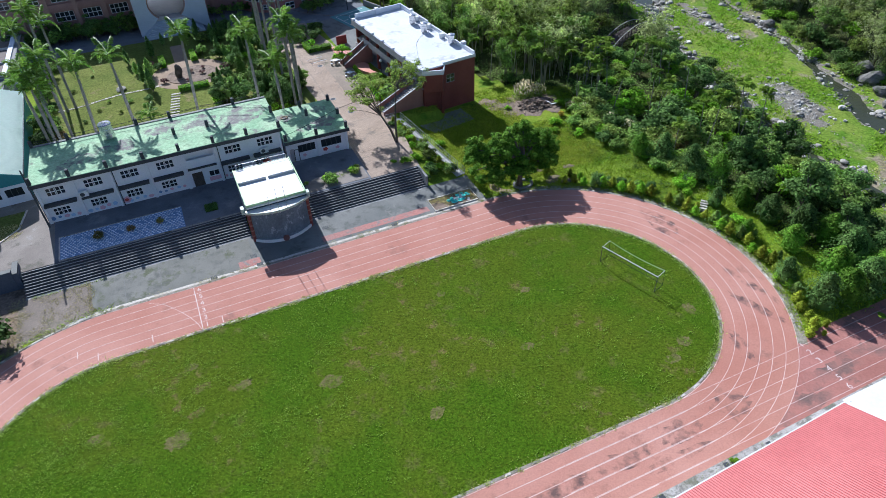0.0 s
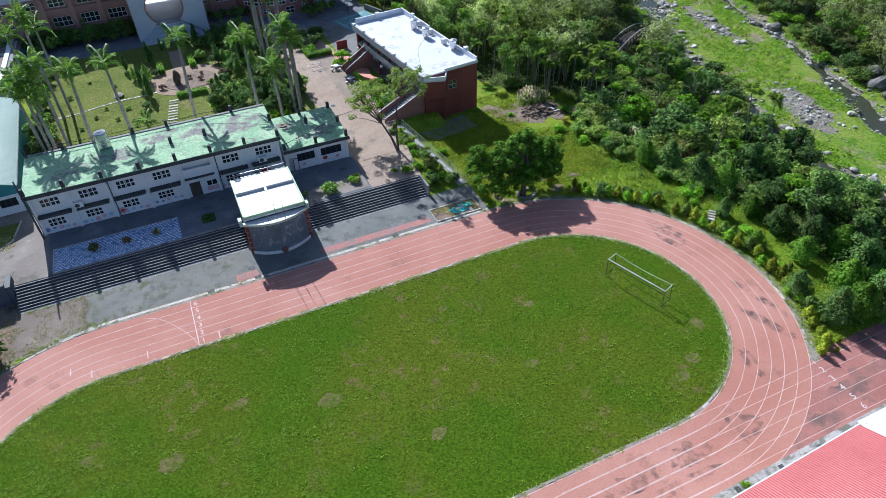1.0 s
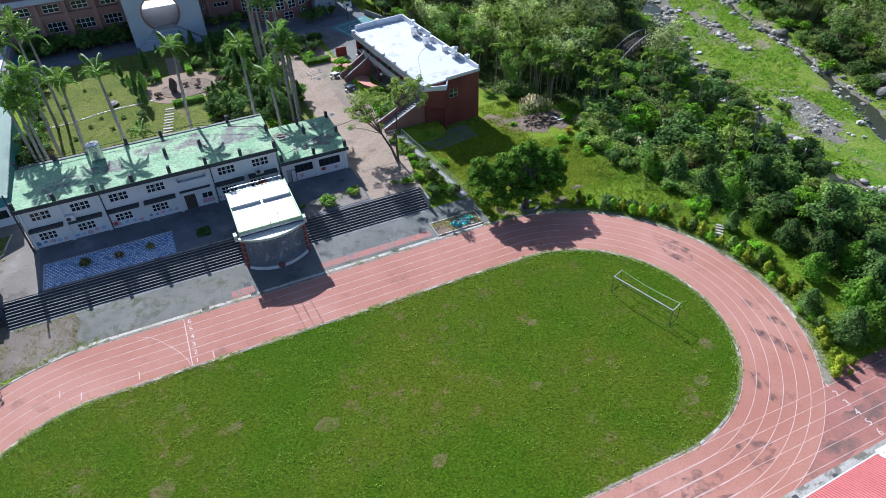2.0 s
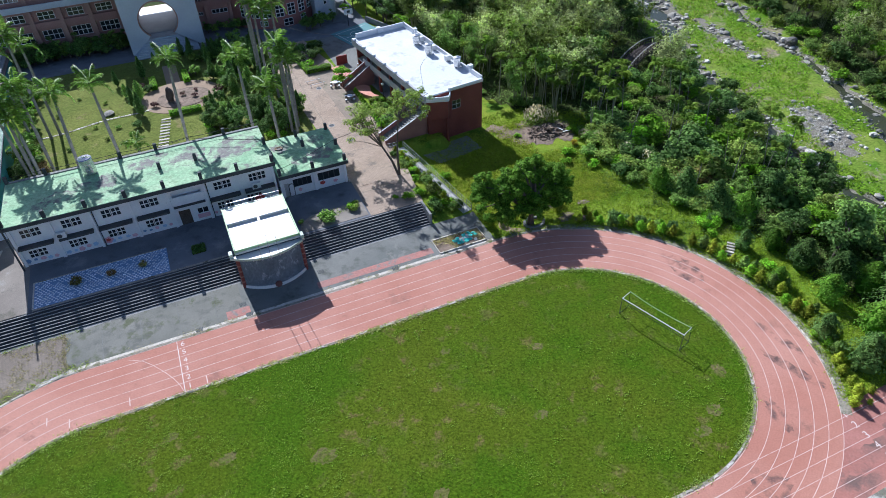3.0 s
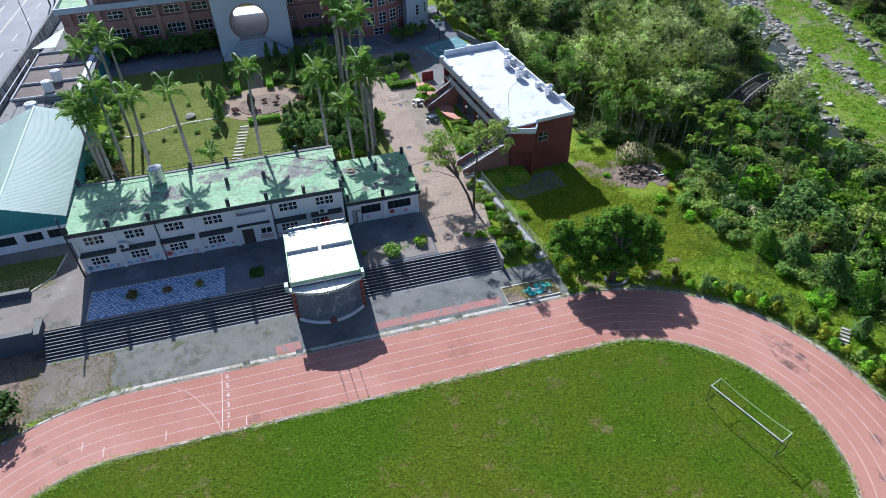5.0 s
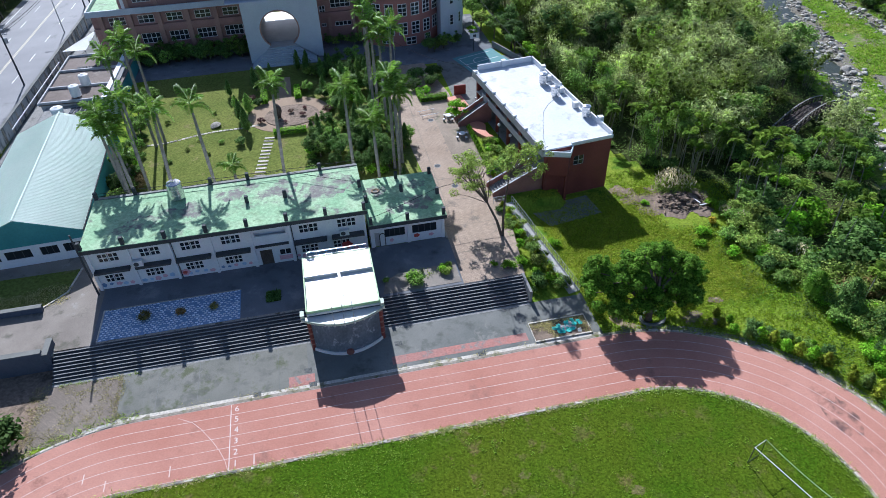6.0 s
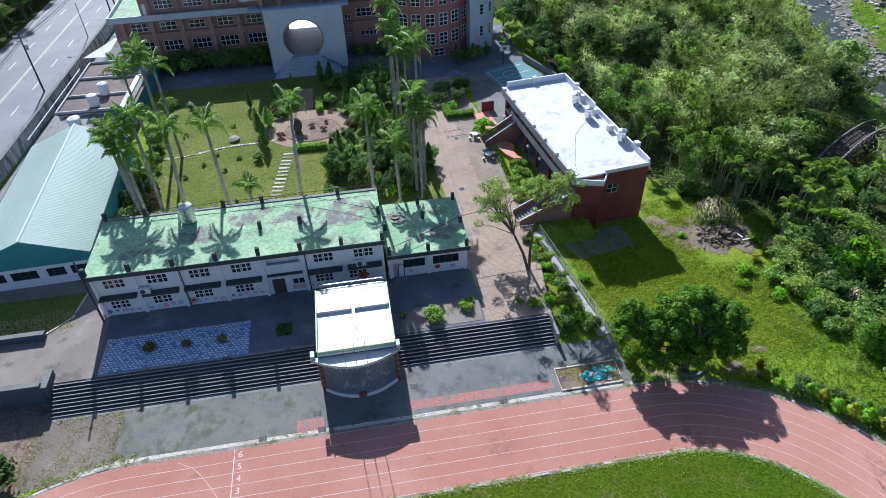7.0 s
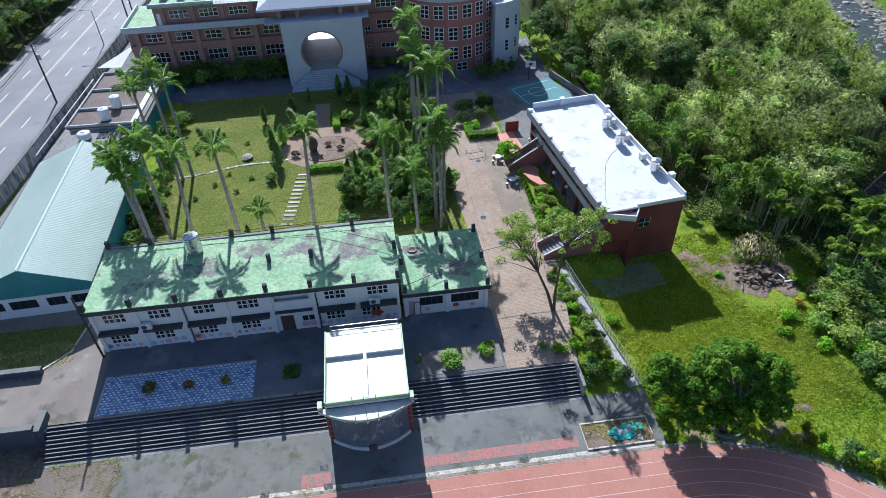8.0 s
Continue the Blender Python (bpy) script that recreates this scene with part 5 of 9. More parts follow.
def outside_stair(at, turn, run, rise, width, label):
    s = thing("outside_stair", label, "stairs", "outside stairs", at, turn)
    n = int(rise / 0.175)
    for k in range(n):
        part("step", bx(run * k / n, run, 0.2, width - 0.2, rise * k / n if k else -0.05, rise * (k + 1) / n - 0.002), M["concrete"], s)
    for y in (0.0, width - 0.2):
        bm = bmesh.new()
        prof = [(-0.3, -0.05), (run + 0.1, -0.05), (run + 0.1, rise + 0.75), (-0.3, 0.7)]
        a = [bm.verts.new((px, y, pz)) for px, pz in prof]
        c = [bm.verts.new((px, y + 0.2, pz)) for px, pz in prof]
        bm.faces.new(a)
        bm.faces.new(c[::-1])
        for i in range(4):
            j = (i + 1) % 4
            bm.faces.new((a[j], a[i], c[i], c[j]))
        w = part("stair_wall", bm, M["stair_tile"], s)
        cap = bmesh.new()
        p0, p1 = Vector((-0.32, y + 0.1, 0.72)), Vector((run + 0.1, y + 0.1, rise + 0.77))
        q = [cap.verts.new(p0 + Vector((0, -0.13, 0))), cap.verts.new(p0 + Vector((0, 0.13, 0))), cap.verts.new(p1 + Vector((0, 0.13, 0))), cap.verts.new(p1 + Vector((0, -0.13, 0)))]
        cap.faces.new(q)
        bmesh.ops.solidify(cap, geom=cap.faces[:], thickness=0.05)
        part("coping", cap, M["white_wall"], w)
    return s


outside_stair((29.2, 86.6, TERRACE), 4.0, 6.6, 3.1, 2.7, "straight outside stair with red tiled side walls")
outside_stair((29.1, 106.2, TERRACE), 4.0, 5.0, 3.1, 2.2, "straight outside stair with red tiled side walls")
for lx, ly in ((2.9, 4.6), (2.75, 0.2), (4.05, -6.7)):
    p = RED @ Vector((lx, ly, 7.95))
    water_tank(tuple(p), 0.62, 1.35, "round steel water tank on the white roof", "steel", 0.3)
for lx, ly in ((4.15, 5.3), (4.15, 1.0), (3.95, -3.8), (4.0, 6.6)):
    p = RED @ Vector((lx, ly, 7.95))
    a = thing("roof_unit", "small white equipment box on the white roof", "equipment box", "roof boxes", tuple(p), RED_TURN)
    part("case", bx(-0.4, 0.4, -0.35, 0.35, 0.08, 0.85, 0.03), M["white_paint"], a)
    part("foot", bx(-0.35, 0.35, -0.3, 0.3, 0, 0.08), M["pipe_metal"], a)
q = RED
stained("grime", [(-3.9, -0.5, 1.1, 1.4, 0), (-3.5, -7.2, 0.9, 1.6, 0), (-3.7, 9.0, 0.8, 1.3, 0), (-1.5, -10.6, 1.8, 0.9, 0), (0.8, -11.2, 1.4, 0.7, 0), (2.4, 11.0, 1.2, 0.8, 0), (2.1, -5.9, 1.0, 1.2, 0), (3.6, 3.0, 0.7, 1.8, 0)],
        "roof_grime", bpy.data.objects["red_building"], 7.9515, 9)
cable("roof_cable", [(tuple(q @ Vector((a, c, 7.98))), tuple(q @ Vector((a2, c2, 7.98))), 0.0) for (a, c), (a2, c2) in itertools.pairwise([(2.2, -0.6), (0.8, -1.6), (-0.8, -3.4), (-1.9, -5.6), (-2.9, -7.8), (-3.9, -9.9), (-4.4, -11.6)])], 0.016, "thin cable lying in a curve on the white roof")

# ---- main building ----
def main_building():
    b = thing("main_school_building", "large brown-red tiled school building with grey entrance wall", "school building")
    zb = TERRACE - 0.1
    # west wing: three storeys, the top one set in from the end
    x0, x1, y0 = -30.4, -3.0, 147.3
    bay = (x1 - x0) / 5.4
    holes = []
    for i in range(5):
        c = x1 - (i + 0.55) * bay
        holes += [(c - 1.7, c + 1.7, 4.35, 6.25), (c - 1.45, c + 1.45, 8.15, 9.65)]
    part("wing_wall", wall_y(x0, x1, zb, 10.6, y0, y0 + 0.3, holes), M["brick"], b)
    for h4 in holes:
        window(b, (h4[0] + h4[1]) / 2, y0 + 0.12, h4[2], h4[1] - h4[0], h4[3] - h4[2], 4 if h4[2] < 5 else 3, 2, t=0.11)
    for i in range(6):
        xx = x1 - 0.4 - i * bay
        part("pier", bx(xx - 0.4, xx + 0.4, y0 - 0.75, y0 - 0.001, zb, 10.3), M["brick_light"], b)
    part("sill_band", bx(x0 + 0.1, x1 - 0.9, y0 - 0.3, y0 - 0.002, 3.55, 4.2), M["brick"], b)
    part("balcony_front", bx(x0 + 0.1, x1 - 0.9, y0 - 0.62, y0 - 0.003, 6.75, 7.95), M["brick"], b)
    part("terrace_slab", bx(x0 - 0.5, x1, y0 - 1.0, y0 + 0.4, 10.3, 10.62), M["gray_tile"], b)
    part("terrace_parapet", bx(x0 - 0.5, x1, y0 - 1.0, y0 - 0.75, 10.622, 11.35), M["gray_tile"], b, "pale blue-grey tiled parapet")
    part("terrace_parapet", bx(x0 - 0.5, x0 - 0.25, y0 - 0.75, y0 + 11, 10.622, 11.35), M["gray_tile"], b)
    part("wing_end", bx(x0, x0 + 0.3, y0 + 0.3, y0 + 12, zb, 10.6), M["brick"], b)
    part("terrace_roof", bx(x0 - 0.24, x1, y0 + 0.41, y0 + 12, 10.5, 10.72), M["roof_green"], b)
    u0 = x0 + 5.2
    hol = [(x1 - (i + 0.55) * bay - 1.6, x1 - (i + 0.55) * bay + 1.6, 11.85, 13.3) for i in range(4)]
    part("upper_wall", wall_y(u0, x1, 10.73, 14.0, y0 + 0.45, y0 + 0.75, hol), M["brick"], b)
    for h4 in hol:
        window(b, (h4[0] + h4[1]) / 2, y0 + 0.57, h4[2], 3.2, 1.45, 4, 2, t=0.11)
    for i in range(5):
        xx = x1 - 0.4 - i * bay
        part("upper_pier", bx(xx - 0.35, xx + 0.35, y0 + 0.1, y0 + 0.449, 10.73, 13.99), M["brick_light"], b)
    part("upper_door", bx(u0 + 0.5, u0 + 1.5, y0 + 0.4, y0 + 0.448, 10.74, 12.9), M["white_paint"], b)
    part("upper_end", bx(u0, u0 + 0.3, y0 + 0.76, y0 + 11, 10.73, 14.0), M["brick"], b)
    part("upper_roof", bx(u0 - 0.5, u0 + 10.5, y0 - 0.1, y0 + 11, 14.004, 14.3), M["roof_green"], b)
    part("upper_parapet", bx(u0 - 0.5, u0 + 10.5, y0 - 0.1, y0 + 0.1, 14.304, 14.7), M["gray_tile"], b)
    part("upper_roof", corrugated(y0 - 0.3, y0 + 5.5, 0, x1 - u0 - 10.6, 14.1, 15.6, 0.4, 0.04), M["white_metal"], b, "pale ribbed metal roof").matrix_basis = Matrix(((0, 1, 0, u0 + 10.55), (1, 0, 0, 0), (0, 0, 1, 0), (0, 0, 0, 1)))
    for k in range(3):
        part("roof_box", bx(u0 + 1 + 3 * k, u0 + 2.3 + 3 * k, y0 + 3, y0 + 4.2, 14.31, 15.3), M["grey_paint"], b)
    # entrance wall with the round gateway
    gx0, gx1, gy, gt = -3.2, 10.35, 139.4, 12.7
    cx, cz, r = 3.0, 7.35, 3.35
    ring = [(cx + r * math.cos(a), cz + r * math.sin(a)) for a in np.linspace(-0.92, math.pi + 0.92, 40)]
    bm = bmesh.new()
    for yy in (gy, gy + 0.6):
        hole = ring[::-1]
        loop = [(gx0 + 0.9, zb)] + hole + [(gx1 - 0.9, zb), (gx1, zb), (gx1, gt), (gx0, gt), (gx0, zb)]
        bm.faces.new([bm.verts.new((px, yy, pz)) for px, pz in loop])
    a, c = list(bm.faces)
    va, vc = list(a.verts), list(c.verts)
    for i in range(len(va)):
        j = (i + 1) % len(va)
        bm.faces.new((va[i], va[j], vc[j], vc[i]))
    bmesh.ops.recalc_face_normals(bm, faces=bm.faces[:])
    part("entrance_wall", bm, M["gray_tile"], b, "grey tiled wall with a round moon gate")
    part("gate_ring", ribbon_xz(ring, gy - 0.02, gy + 0.62, 0.24), M["brick_light"], b)
    for k in range(10):
        half = 5.9 - 0.33 * k
        part("entrance_step", bx(cx - half, cx + half, gy - 2.6 + 0.34 * k, gy + 3.2, zb + 0.24 * k, zb + 0.24 * (k + 1)), M["lobby_tile"], b)
    part("lobby_floor", bx(gx0 + 0.31, gx1 - 0.31, gy + 3.2, gy + 19, zb, zb + 2.5), M["lobby_tile"], b, "polished pale lobby floor")
    # roof carried this far back to keep direct sun off the floor
    part("lobby_roof", bx(gx0, gx1, gy + 0.61, gy + 19.3, 11.9, 12.4), M["gray_tile"], b)
    part("lobby_side", bx(gx0, gx0 + 0.3, gy + 0.61, gy + 19, zb, 11.9), M["brick_light"], b)
    part("lobby_side", bx(gx1 - 0.3, gx1, gy + 0.61, gy + 19, zb, 11.9), M["brick_light"], b)
    # unseen wall added to block the sun, with a low opening
    part("lobby_back", wall_y(gx0 + 0.31, gx1 - 0.31, zb, 11.89, gy + 19.0, gy + 19.3, [(cx - 3.6, cx + 3.6, zb + 2.5, 7.4)]), M["orange_tile"], b)
    lint = [(cx - 4.2, 11.89), (cx - 4.2, 8.2), (cx - 1.7, 8.2), (cx - 1.7, 9.1), (cx - 0.8, 9.5), (cx, 8.9), (cx + 0.8, 9.5), (cx + 1.7, 9.1), (cx + 1.7, 8.2), (cx + 4.2, 8.2), (cx + 4.2, 11.89)]
    lb = bmesh.new()
    f1, f2 = [lb.verts.new((px, gy + 7.0, pz)) for px, pz in lint], [lb.verts.new((px, gy + 7.3, pz)) for px, pz in lint]
    lb.faces.new(f1)
    lb.faces.new(f2[::-1])
    for i in range(len(lint)):
        j = (i + 1) % len(lint)
        lb.faces.new((f1[j], f1[i], f2[i], f2[j]))
    part("lobby_lintel", lb, M["orange_tile"], b, "tan shaped lintel inside the gate")
    # recess with pillars and the hipped roof over the entrance
    part("recess_wall", bx(gx0 - 2.6, gx1 + 1.2, 143.2, 143.5, 12.0, 14.0), M["brick"], b)
    part("recess_floor", bx(gx0 - 2.6, gx1 + 1.2, gy + 0.61, 143.2, 12.404, 12.5), M["gray_tile"], b)
    for px in (-3.4, -0.3, 6.9, 9.6):
        part("recess_pillar", bx(px - 0.35, px + 0.35, 141.9, 142.6, 12.504, 14.0), M["brick_light"], b)
    hip = bmesh.new()
    lo = [hip.verts.new(p) for p in ((-6.9, 141.4, 14.0), (12.2, 141.4, 14.0), (12.2, 155, 14.0), (-6.9, 155, 14.0))]
    mid = [hip.verts.new(p) for p in ((-6.9, 141.4, 14.35), (12.2, 141.4, 14.35), (12.2, 155, 14.35), (-6.9, 155, 14.35))]
    hi = [hip.verts.new(p) for p in ((-1.5, 147.2, 17.3), (6.8, 147.2, 17.3), (6.8, 149.2, 17.3), (-1.5, 149.2, 17.3))]
    hip.faces.new(lo[::-1])
    hip.faces.new(hi)
    for i in range(4):
        j = (i + 1) % 4
        hip.faces.new((lo[i], lo[j], mid[j], mid[i]))
        hip.faces.new((mid[i], mid[j], hi[j], hi[i]))
    part("entrance_roof", hip, M["gray_tile"], b, "grey hipped roof above the entrance")
    # link between the gate and the tower
    lx0, lx1 = 10.36, 19.4
    holes = [(10.7, 11.8, 6.7, 8.4), (10.8, 11.7, 4.3, 5.0), (13.4, 16.6, 4.2, 5.1), (12.9, 16.7, 7.8, 9.4), (13.0, 16.6, 11.6, 13.1)]
    part("link_wall", wall_y(lx0, lx1, zb, 14.6, 146.6, 146.9, holes), M["brick"], b)
    for h4 in holes:
        window(b, (h4[0] + h4[1]) / 2, 146.72, h4[2], h4[1] - h4[0], h4[3] - h4[2], 2 if h4[1] - h4[0] < 2 else 4, 2 if h4[3] - h4[2] > 1.2 else 1, t=0.11)
    for z in (6.3, 9.9):
        part("link_band", bx(lx0, lx1, 146.0, 146.598, z, z + 0.9), M["brick"], b)
    for px in (12.4, 17.1):
        part("link_pier", bx(px - 0.3, px + 0.3, 146.1, 146.599, zb, 6.29), M["brick_light"], b)
    part("link_roof", bx(lx0, lx1, 145.9, 156, 14.604, 15.0), M["concrete"], b)
    # round tower
    tx, ty, tr = 26.0, 148.5, 8.8
    n = 48
    body = bmesh.new()
    rings = [[body.verts.new((tx + tr * math.cos(2 * math.pi * i / n), ty + tr * math.sin(2 * math.pi * i / n), z)) for i in range(n)] for z in (zb, 14.0)]
    for i in range(n):
        body.faces.new((rings[0][i], rings[0][(i + 1) % n], rings[1][(i + 1) % n], rings[1][i]))
    body.faces.new(rings[1])
    part("tower_wall", body, M["tower_brick"], b, "round brown-red tiled tower")
    cap = bmesh.new()
    tube(cap, (tx, ty, 14.004), (tx, ty, 15.2), tr + 0.3, sides=48)
    part("tower_cornice", cap, M["gray_tile"], b)
    for z in (3.75, 7.3, 11.0):
        for k in range(7):
            a = -math.pi / 2 + (k - 3) * 0.283 - 0.017
            window(b, tx + (tr + 0.03) * math.cos(a), ty + (tr + 0.03) * math.sin(a), z, 1.7, 2.35, 2, 3, math.degrees(a) + 90, t=0.13)
    # grey rounded stair tower
    arcp = [(33.2 + 5.4 * math.cos(a), 145.0 + 5.4 * math.sin(a)) for a in np.linspace(-math.pi / 2, 0, 13)]
    part("stair_tower", prism([(33.2, 150.0)] + arcp + [(38.6, 150.0)], zb, 12.4), M["gray_tile"], b)
    part("stair_tower_rim", ribbon([(33.2, 139.6)] + arcp + [(38.6, 150.0)], 0.2, -0.1, 12.404, 13.2, closed=False), M["gray_tile"], b)
    for z, hh in ((4.6, 2.0), (8.6, 1.9)):
        for deg in (-66, -42, -18):
            a = radians(deg)
            window(b, 33.2 + 5.43 * math.cos(a), 145.0 + 5.43 * math.sin(a), z, 0.85, hh, 1, 3, deg + 90, "white_paint" if z < 6 else "gray_tile", t=0.1)
    # ground-floor openings of the tower
    for a, w, hh, z in ((-1.42, 2.0, 1.5, 1.7), (-1.0, 1.5, 1.1, 2.1), (-1.98, 1.6, 1.1, 2.1)):
        window(b, tx + (tr + 0.03) * math.cos(a), ty + (tr + 0.03) * math.sin(a), z, w, hh, 2, 2, math.degrees(a) + 90, t=0.11)


def ribbon_xz(path, y0, y1, w):
    """A band along a path in an upright plane."""
    bm = bmesh.new()
    rows = []
    n = len(path)
    for i, p in enumerate(path):
        a, b = path[max(i - 1, 0)], path[min(i + 1, n - 1)]
        d = Vector((b[0] - a[0], b[1] - a[1])).normalized()
        nx, nz = d.y, -d.x
        rows.append([bm.verts.new((p[0] + nx * k, y, p[1] + nz * k)) for k, y in ((0, y0), (0, y1), (w, y1), (w, y0))])
    for a, b in zip(rows, rows[1:]):
        for k in range(4):
            bm.faces.new((a[k], a[(k + 1) % 4], b[(k + 1) % 4], b[k]))
    bm.faces.new(rows[0])
    bm.faces.new(rows[-1][::-1])
    bmesh.ops.recalc_face_normals(bm, faces=bm.faces[:])
    return bm


main_building()


# ---- plants ----
def unit(v):
    return v / (np.linalg.norm(v, axis=-1, keepdims=True) + 1e-9)


CUBE = np.array([(x, y, z) for x in (-1, 0, 1) for y in (-1, 0, 1) for z in (-1, 0, 1) if (x, y, z) != (0, 0, 0)], float)
CUBE_FACES = []
for ax in range(3):
    for sgn in (-1, 1):
        for pa in (-1, 0):
            for pb in (-1, 0):
                quad = []
                for da, db in ((0, 0), (1, 0), (1, 1), (0, 1)):
                    q = [0, 0, 0]
                    q[ax], q[(ax + 1) % 3], q[(ax + 2) % 3] = sgn, pa + da, pb + db
                    quad.append(int(np.argmin(np.abs(CUBE - np.array(q)).sum(1))))
                CUBE_FACES.append(quad if sgn > 0 else quad[::-1])
CUBE_FACES = np.array(CUBE_FACES)
CUBE /= np.linalg.norm(CUBE, axis=1, keepdims=True)


def cards(name, c, nrm, size, aspect, material, g, fold=0.0, droop=0.0, core=None):
    """Many small pointed leaves at the places c, facing about nrm."""
    n = len(c)
    nn = unit(unit(nrm) + np.array([0, 0, 0.35]) + g.normal(0, 0.4, (n, 3)))
    t = unit(np.cross(nn, g.normal(0, 1, (n, 3))))
    t[:, 2] -= droop
    t = unit(t)
    b = unit(np.cross(nn, t))
    L = (size * g.uniform(0.65, 1.35, n))[:, None]
    v = np.stack([c - t * L * 0.5, c + b * L * aspect * 0.5 + nn * L * fold, c + t * L * 0.5, c - b * L * aspect * 0.5 + nn * L * fold], 1).reshape(-1, 3)
    f = np.arange(4 * n).reshape(-1, 4)
    if core is not None:
        # the dense inner foliage of each clump
        cc, cr, flat = core
        lump = CUBE[None] * g.uniform(0.7, 1.15, (len(cc), len(CUBE), 1)) * np.asarray(cr)[:, None, None] * np.array([1, 1, flat])
        v2 = (cc[:, None] + lump).reshape(-1, 3)
        f2 = (CUBE_FACES[None] + len(CUBE) * np.arange(len(cc))[:, None, None] + len(v)).reshape(-1, 4)
        v, f = np.concatenate([v, v2]), np.concatenate([f, f2])
    me = bpy.data.meshes.new(name)
    me.from_pydata(v.tolist(), [], f.tolist())
    me.materials.append(material)
    return me


def blobs(g, n, centre, spread, r0, r1, up=0.0):
    """Centres and sizes of leaf clumps in an ellipsoid, with a few stragglers."""
    d = unit(g.normal(0, 1, (n, 3))) * g.uniform(0.35, 1.0, (n, 1)) ** 0.6
    d[:, 2] = np.abs(d[:, 2]) * (1 - up) + d[:, 2] * up
    return np.array(centre) + d * np.array(spread), g.uniform(r0, r1, n)


def fill(g, cen, rad, per, flat=0.75):
    """Leaf places on the outer part of each clump, and their outward directions."""
    n = (per * (rad / rad.mean()) ** 2).astype(int) + 8
    idx = np.repeat(np.arange(len(cen)), n)
    d = unit(g.normal(0, 1, (len(idx), 3)))
    d[:, 2] = np.where(g.random(len(idx)) < 0.75, np.abs(d[:, 2]), d[:, 2])
    p = cen[idx] + d * (rad[idx] * g.uniform(0.55, 1.05, len(idx)))[:, None] * np.array([1, 1, flat])
    return p, d + np.array([0, 0, 0.5])


def limbs(g, height, r, cen, n_limb, bend=0.3):
    """A tapered trunk with limbs that reach into the clumps."""
    bm = bmesh.new()
    pts = [Vector((0, 0, -0.3))]
    top = height * 0.62
    for i in range(1, 6):
        k = i / 5
        pts.append(Vector((bend * math.sin(k * 2.2) * k, bend * math.cos(k * 3) * k * 0.7, top * k)))
    for i in range(5):
        tube(bm, pts[i], pts[i + 1], r * (1 - 0.13 * i) * (1.25 if i == 0 else 1), r * (1 - 0.13 * (i + 1)), sides=8, cap=False)
    order = g.permutation(len(cen))[:n_limb]
    for j in order:
        a = pts[2 + int(g.integers(0, 4))]
        c = Vector(cen[j].tolist())
        mid = a.lerp(c, 0.5) + Vector((0, 0, 0.12 * (c - a).length))
        tube(bm, a, mid, r * 0.42, r * 0.26, sides=6, cap=False)
        tube(bm, mid, c, r * 0.26, r * 0.1, sides=5, cap=False)
    return bm


def broadleaf(name, seed, h, rad, leaf_size, n_blob, per, material, label, category="tree", trunk_r=None, aspect=0.55, low=0.38, flat=0.75, group=""):
    g = np.random.default_rng(seed)
    t = thing(name, label, category, group)
    cen, rr = blobs(g, n_blob, (0, 0, h * (low + 1) / 2 - 0.3), (rad * 0.78, rad * 0.78, h * (1 - low) / 2), rad * 0.22, rad * 0.42, 0.75)
    p, d = fill(g, cen, rr, per, flat)
    part("trunk", limbs(g, h, trunk_r or 0.03 * h, cen, min(14, n_blob)), M["bark"], t)
    part("crown", cards("crown", p, d, leaf_size, aspect, M[material], g, core=(cen, rr * 0.5, flat)), None, t)
    return t


def bush(name, seed, h, rad, leaf_size, n_blob, per, material, label, category="bush", group="", aspect=0.55):
    g = np.random.default_rng(seed)
    t = thing(name, label, category, group)
    cen, rr = blobs(g, n_blob, (0, 0, h * 0.38), (rad * 0.7, rad * 0.7, h * 0.42), rad * 0.28, rad * 0.5, 0.4)
    p, d = fill(g, cen, rr, per, 0.85)
    p[:, 2] = np.maximum(p[:, 2], 0.02)
    stems = bmesh.new()
    for j in range(min(7, n_blob)):
        tube(stems, (0.1 * math.cos(j), 0.1 * math.sin(j), -0.2), tuple(cen[j]), 0.05, 0.02, sides=5, cap=False)
    part("stem", stems, M["bark"], t)
    part("foliage", cards("foliage", p, d, leaf_size, aspect, M[material], g, core=(cen, rr * 0.48, 0.8)), None, t)
    return t


def conifer(name, seed, h, rad, material, label, leaf_size=0.22, n=900, group="", category="tree"):
    """A dense pointed column."""
    g = np.random.default_rng(seed)
    t = thing(name, label, category, group)
    k = g.random(n) ** 0.75
    a = g.uniform(0, 2 * math.pi, n)
    lump = 1 + 0.22 * np.sin(3 * a + 9 * k) + 0.15 * np.sin(17 * k + a)
    r = rad * np.minimum(1.0, 4.0 * k + 0.25) * (1 - k) ** 0.7 * lump * g.uniform(0.7, 1.05, n)
    p = np.stack([r * np.cos(a), r * np.sin(a), 0.12 * h + k * h * 0.9], 1)
    d = np.stack([np.cos(a), np.sin(a), np.full(n, 0.9)], 1)
    part("trunk", tb((0, 0, -0.2), (0, 0, h * 0.6), 0.03 * h, 0.012 * h, sides=6), M["bark"], t)
    kk = np.linspace(0.12, 0.7, 6)
    inner = np.stack([0 * kk, 0 * kk, 0.12 * h + kk * h * 0.9], 1)
    part("foliage", cards("foliage", p, d, leaf_size, 0.5, M[material], g, core=(inner, rad * 0.62 * (1 - kk) ** 0.7, 1.3)), None, t)
    return t


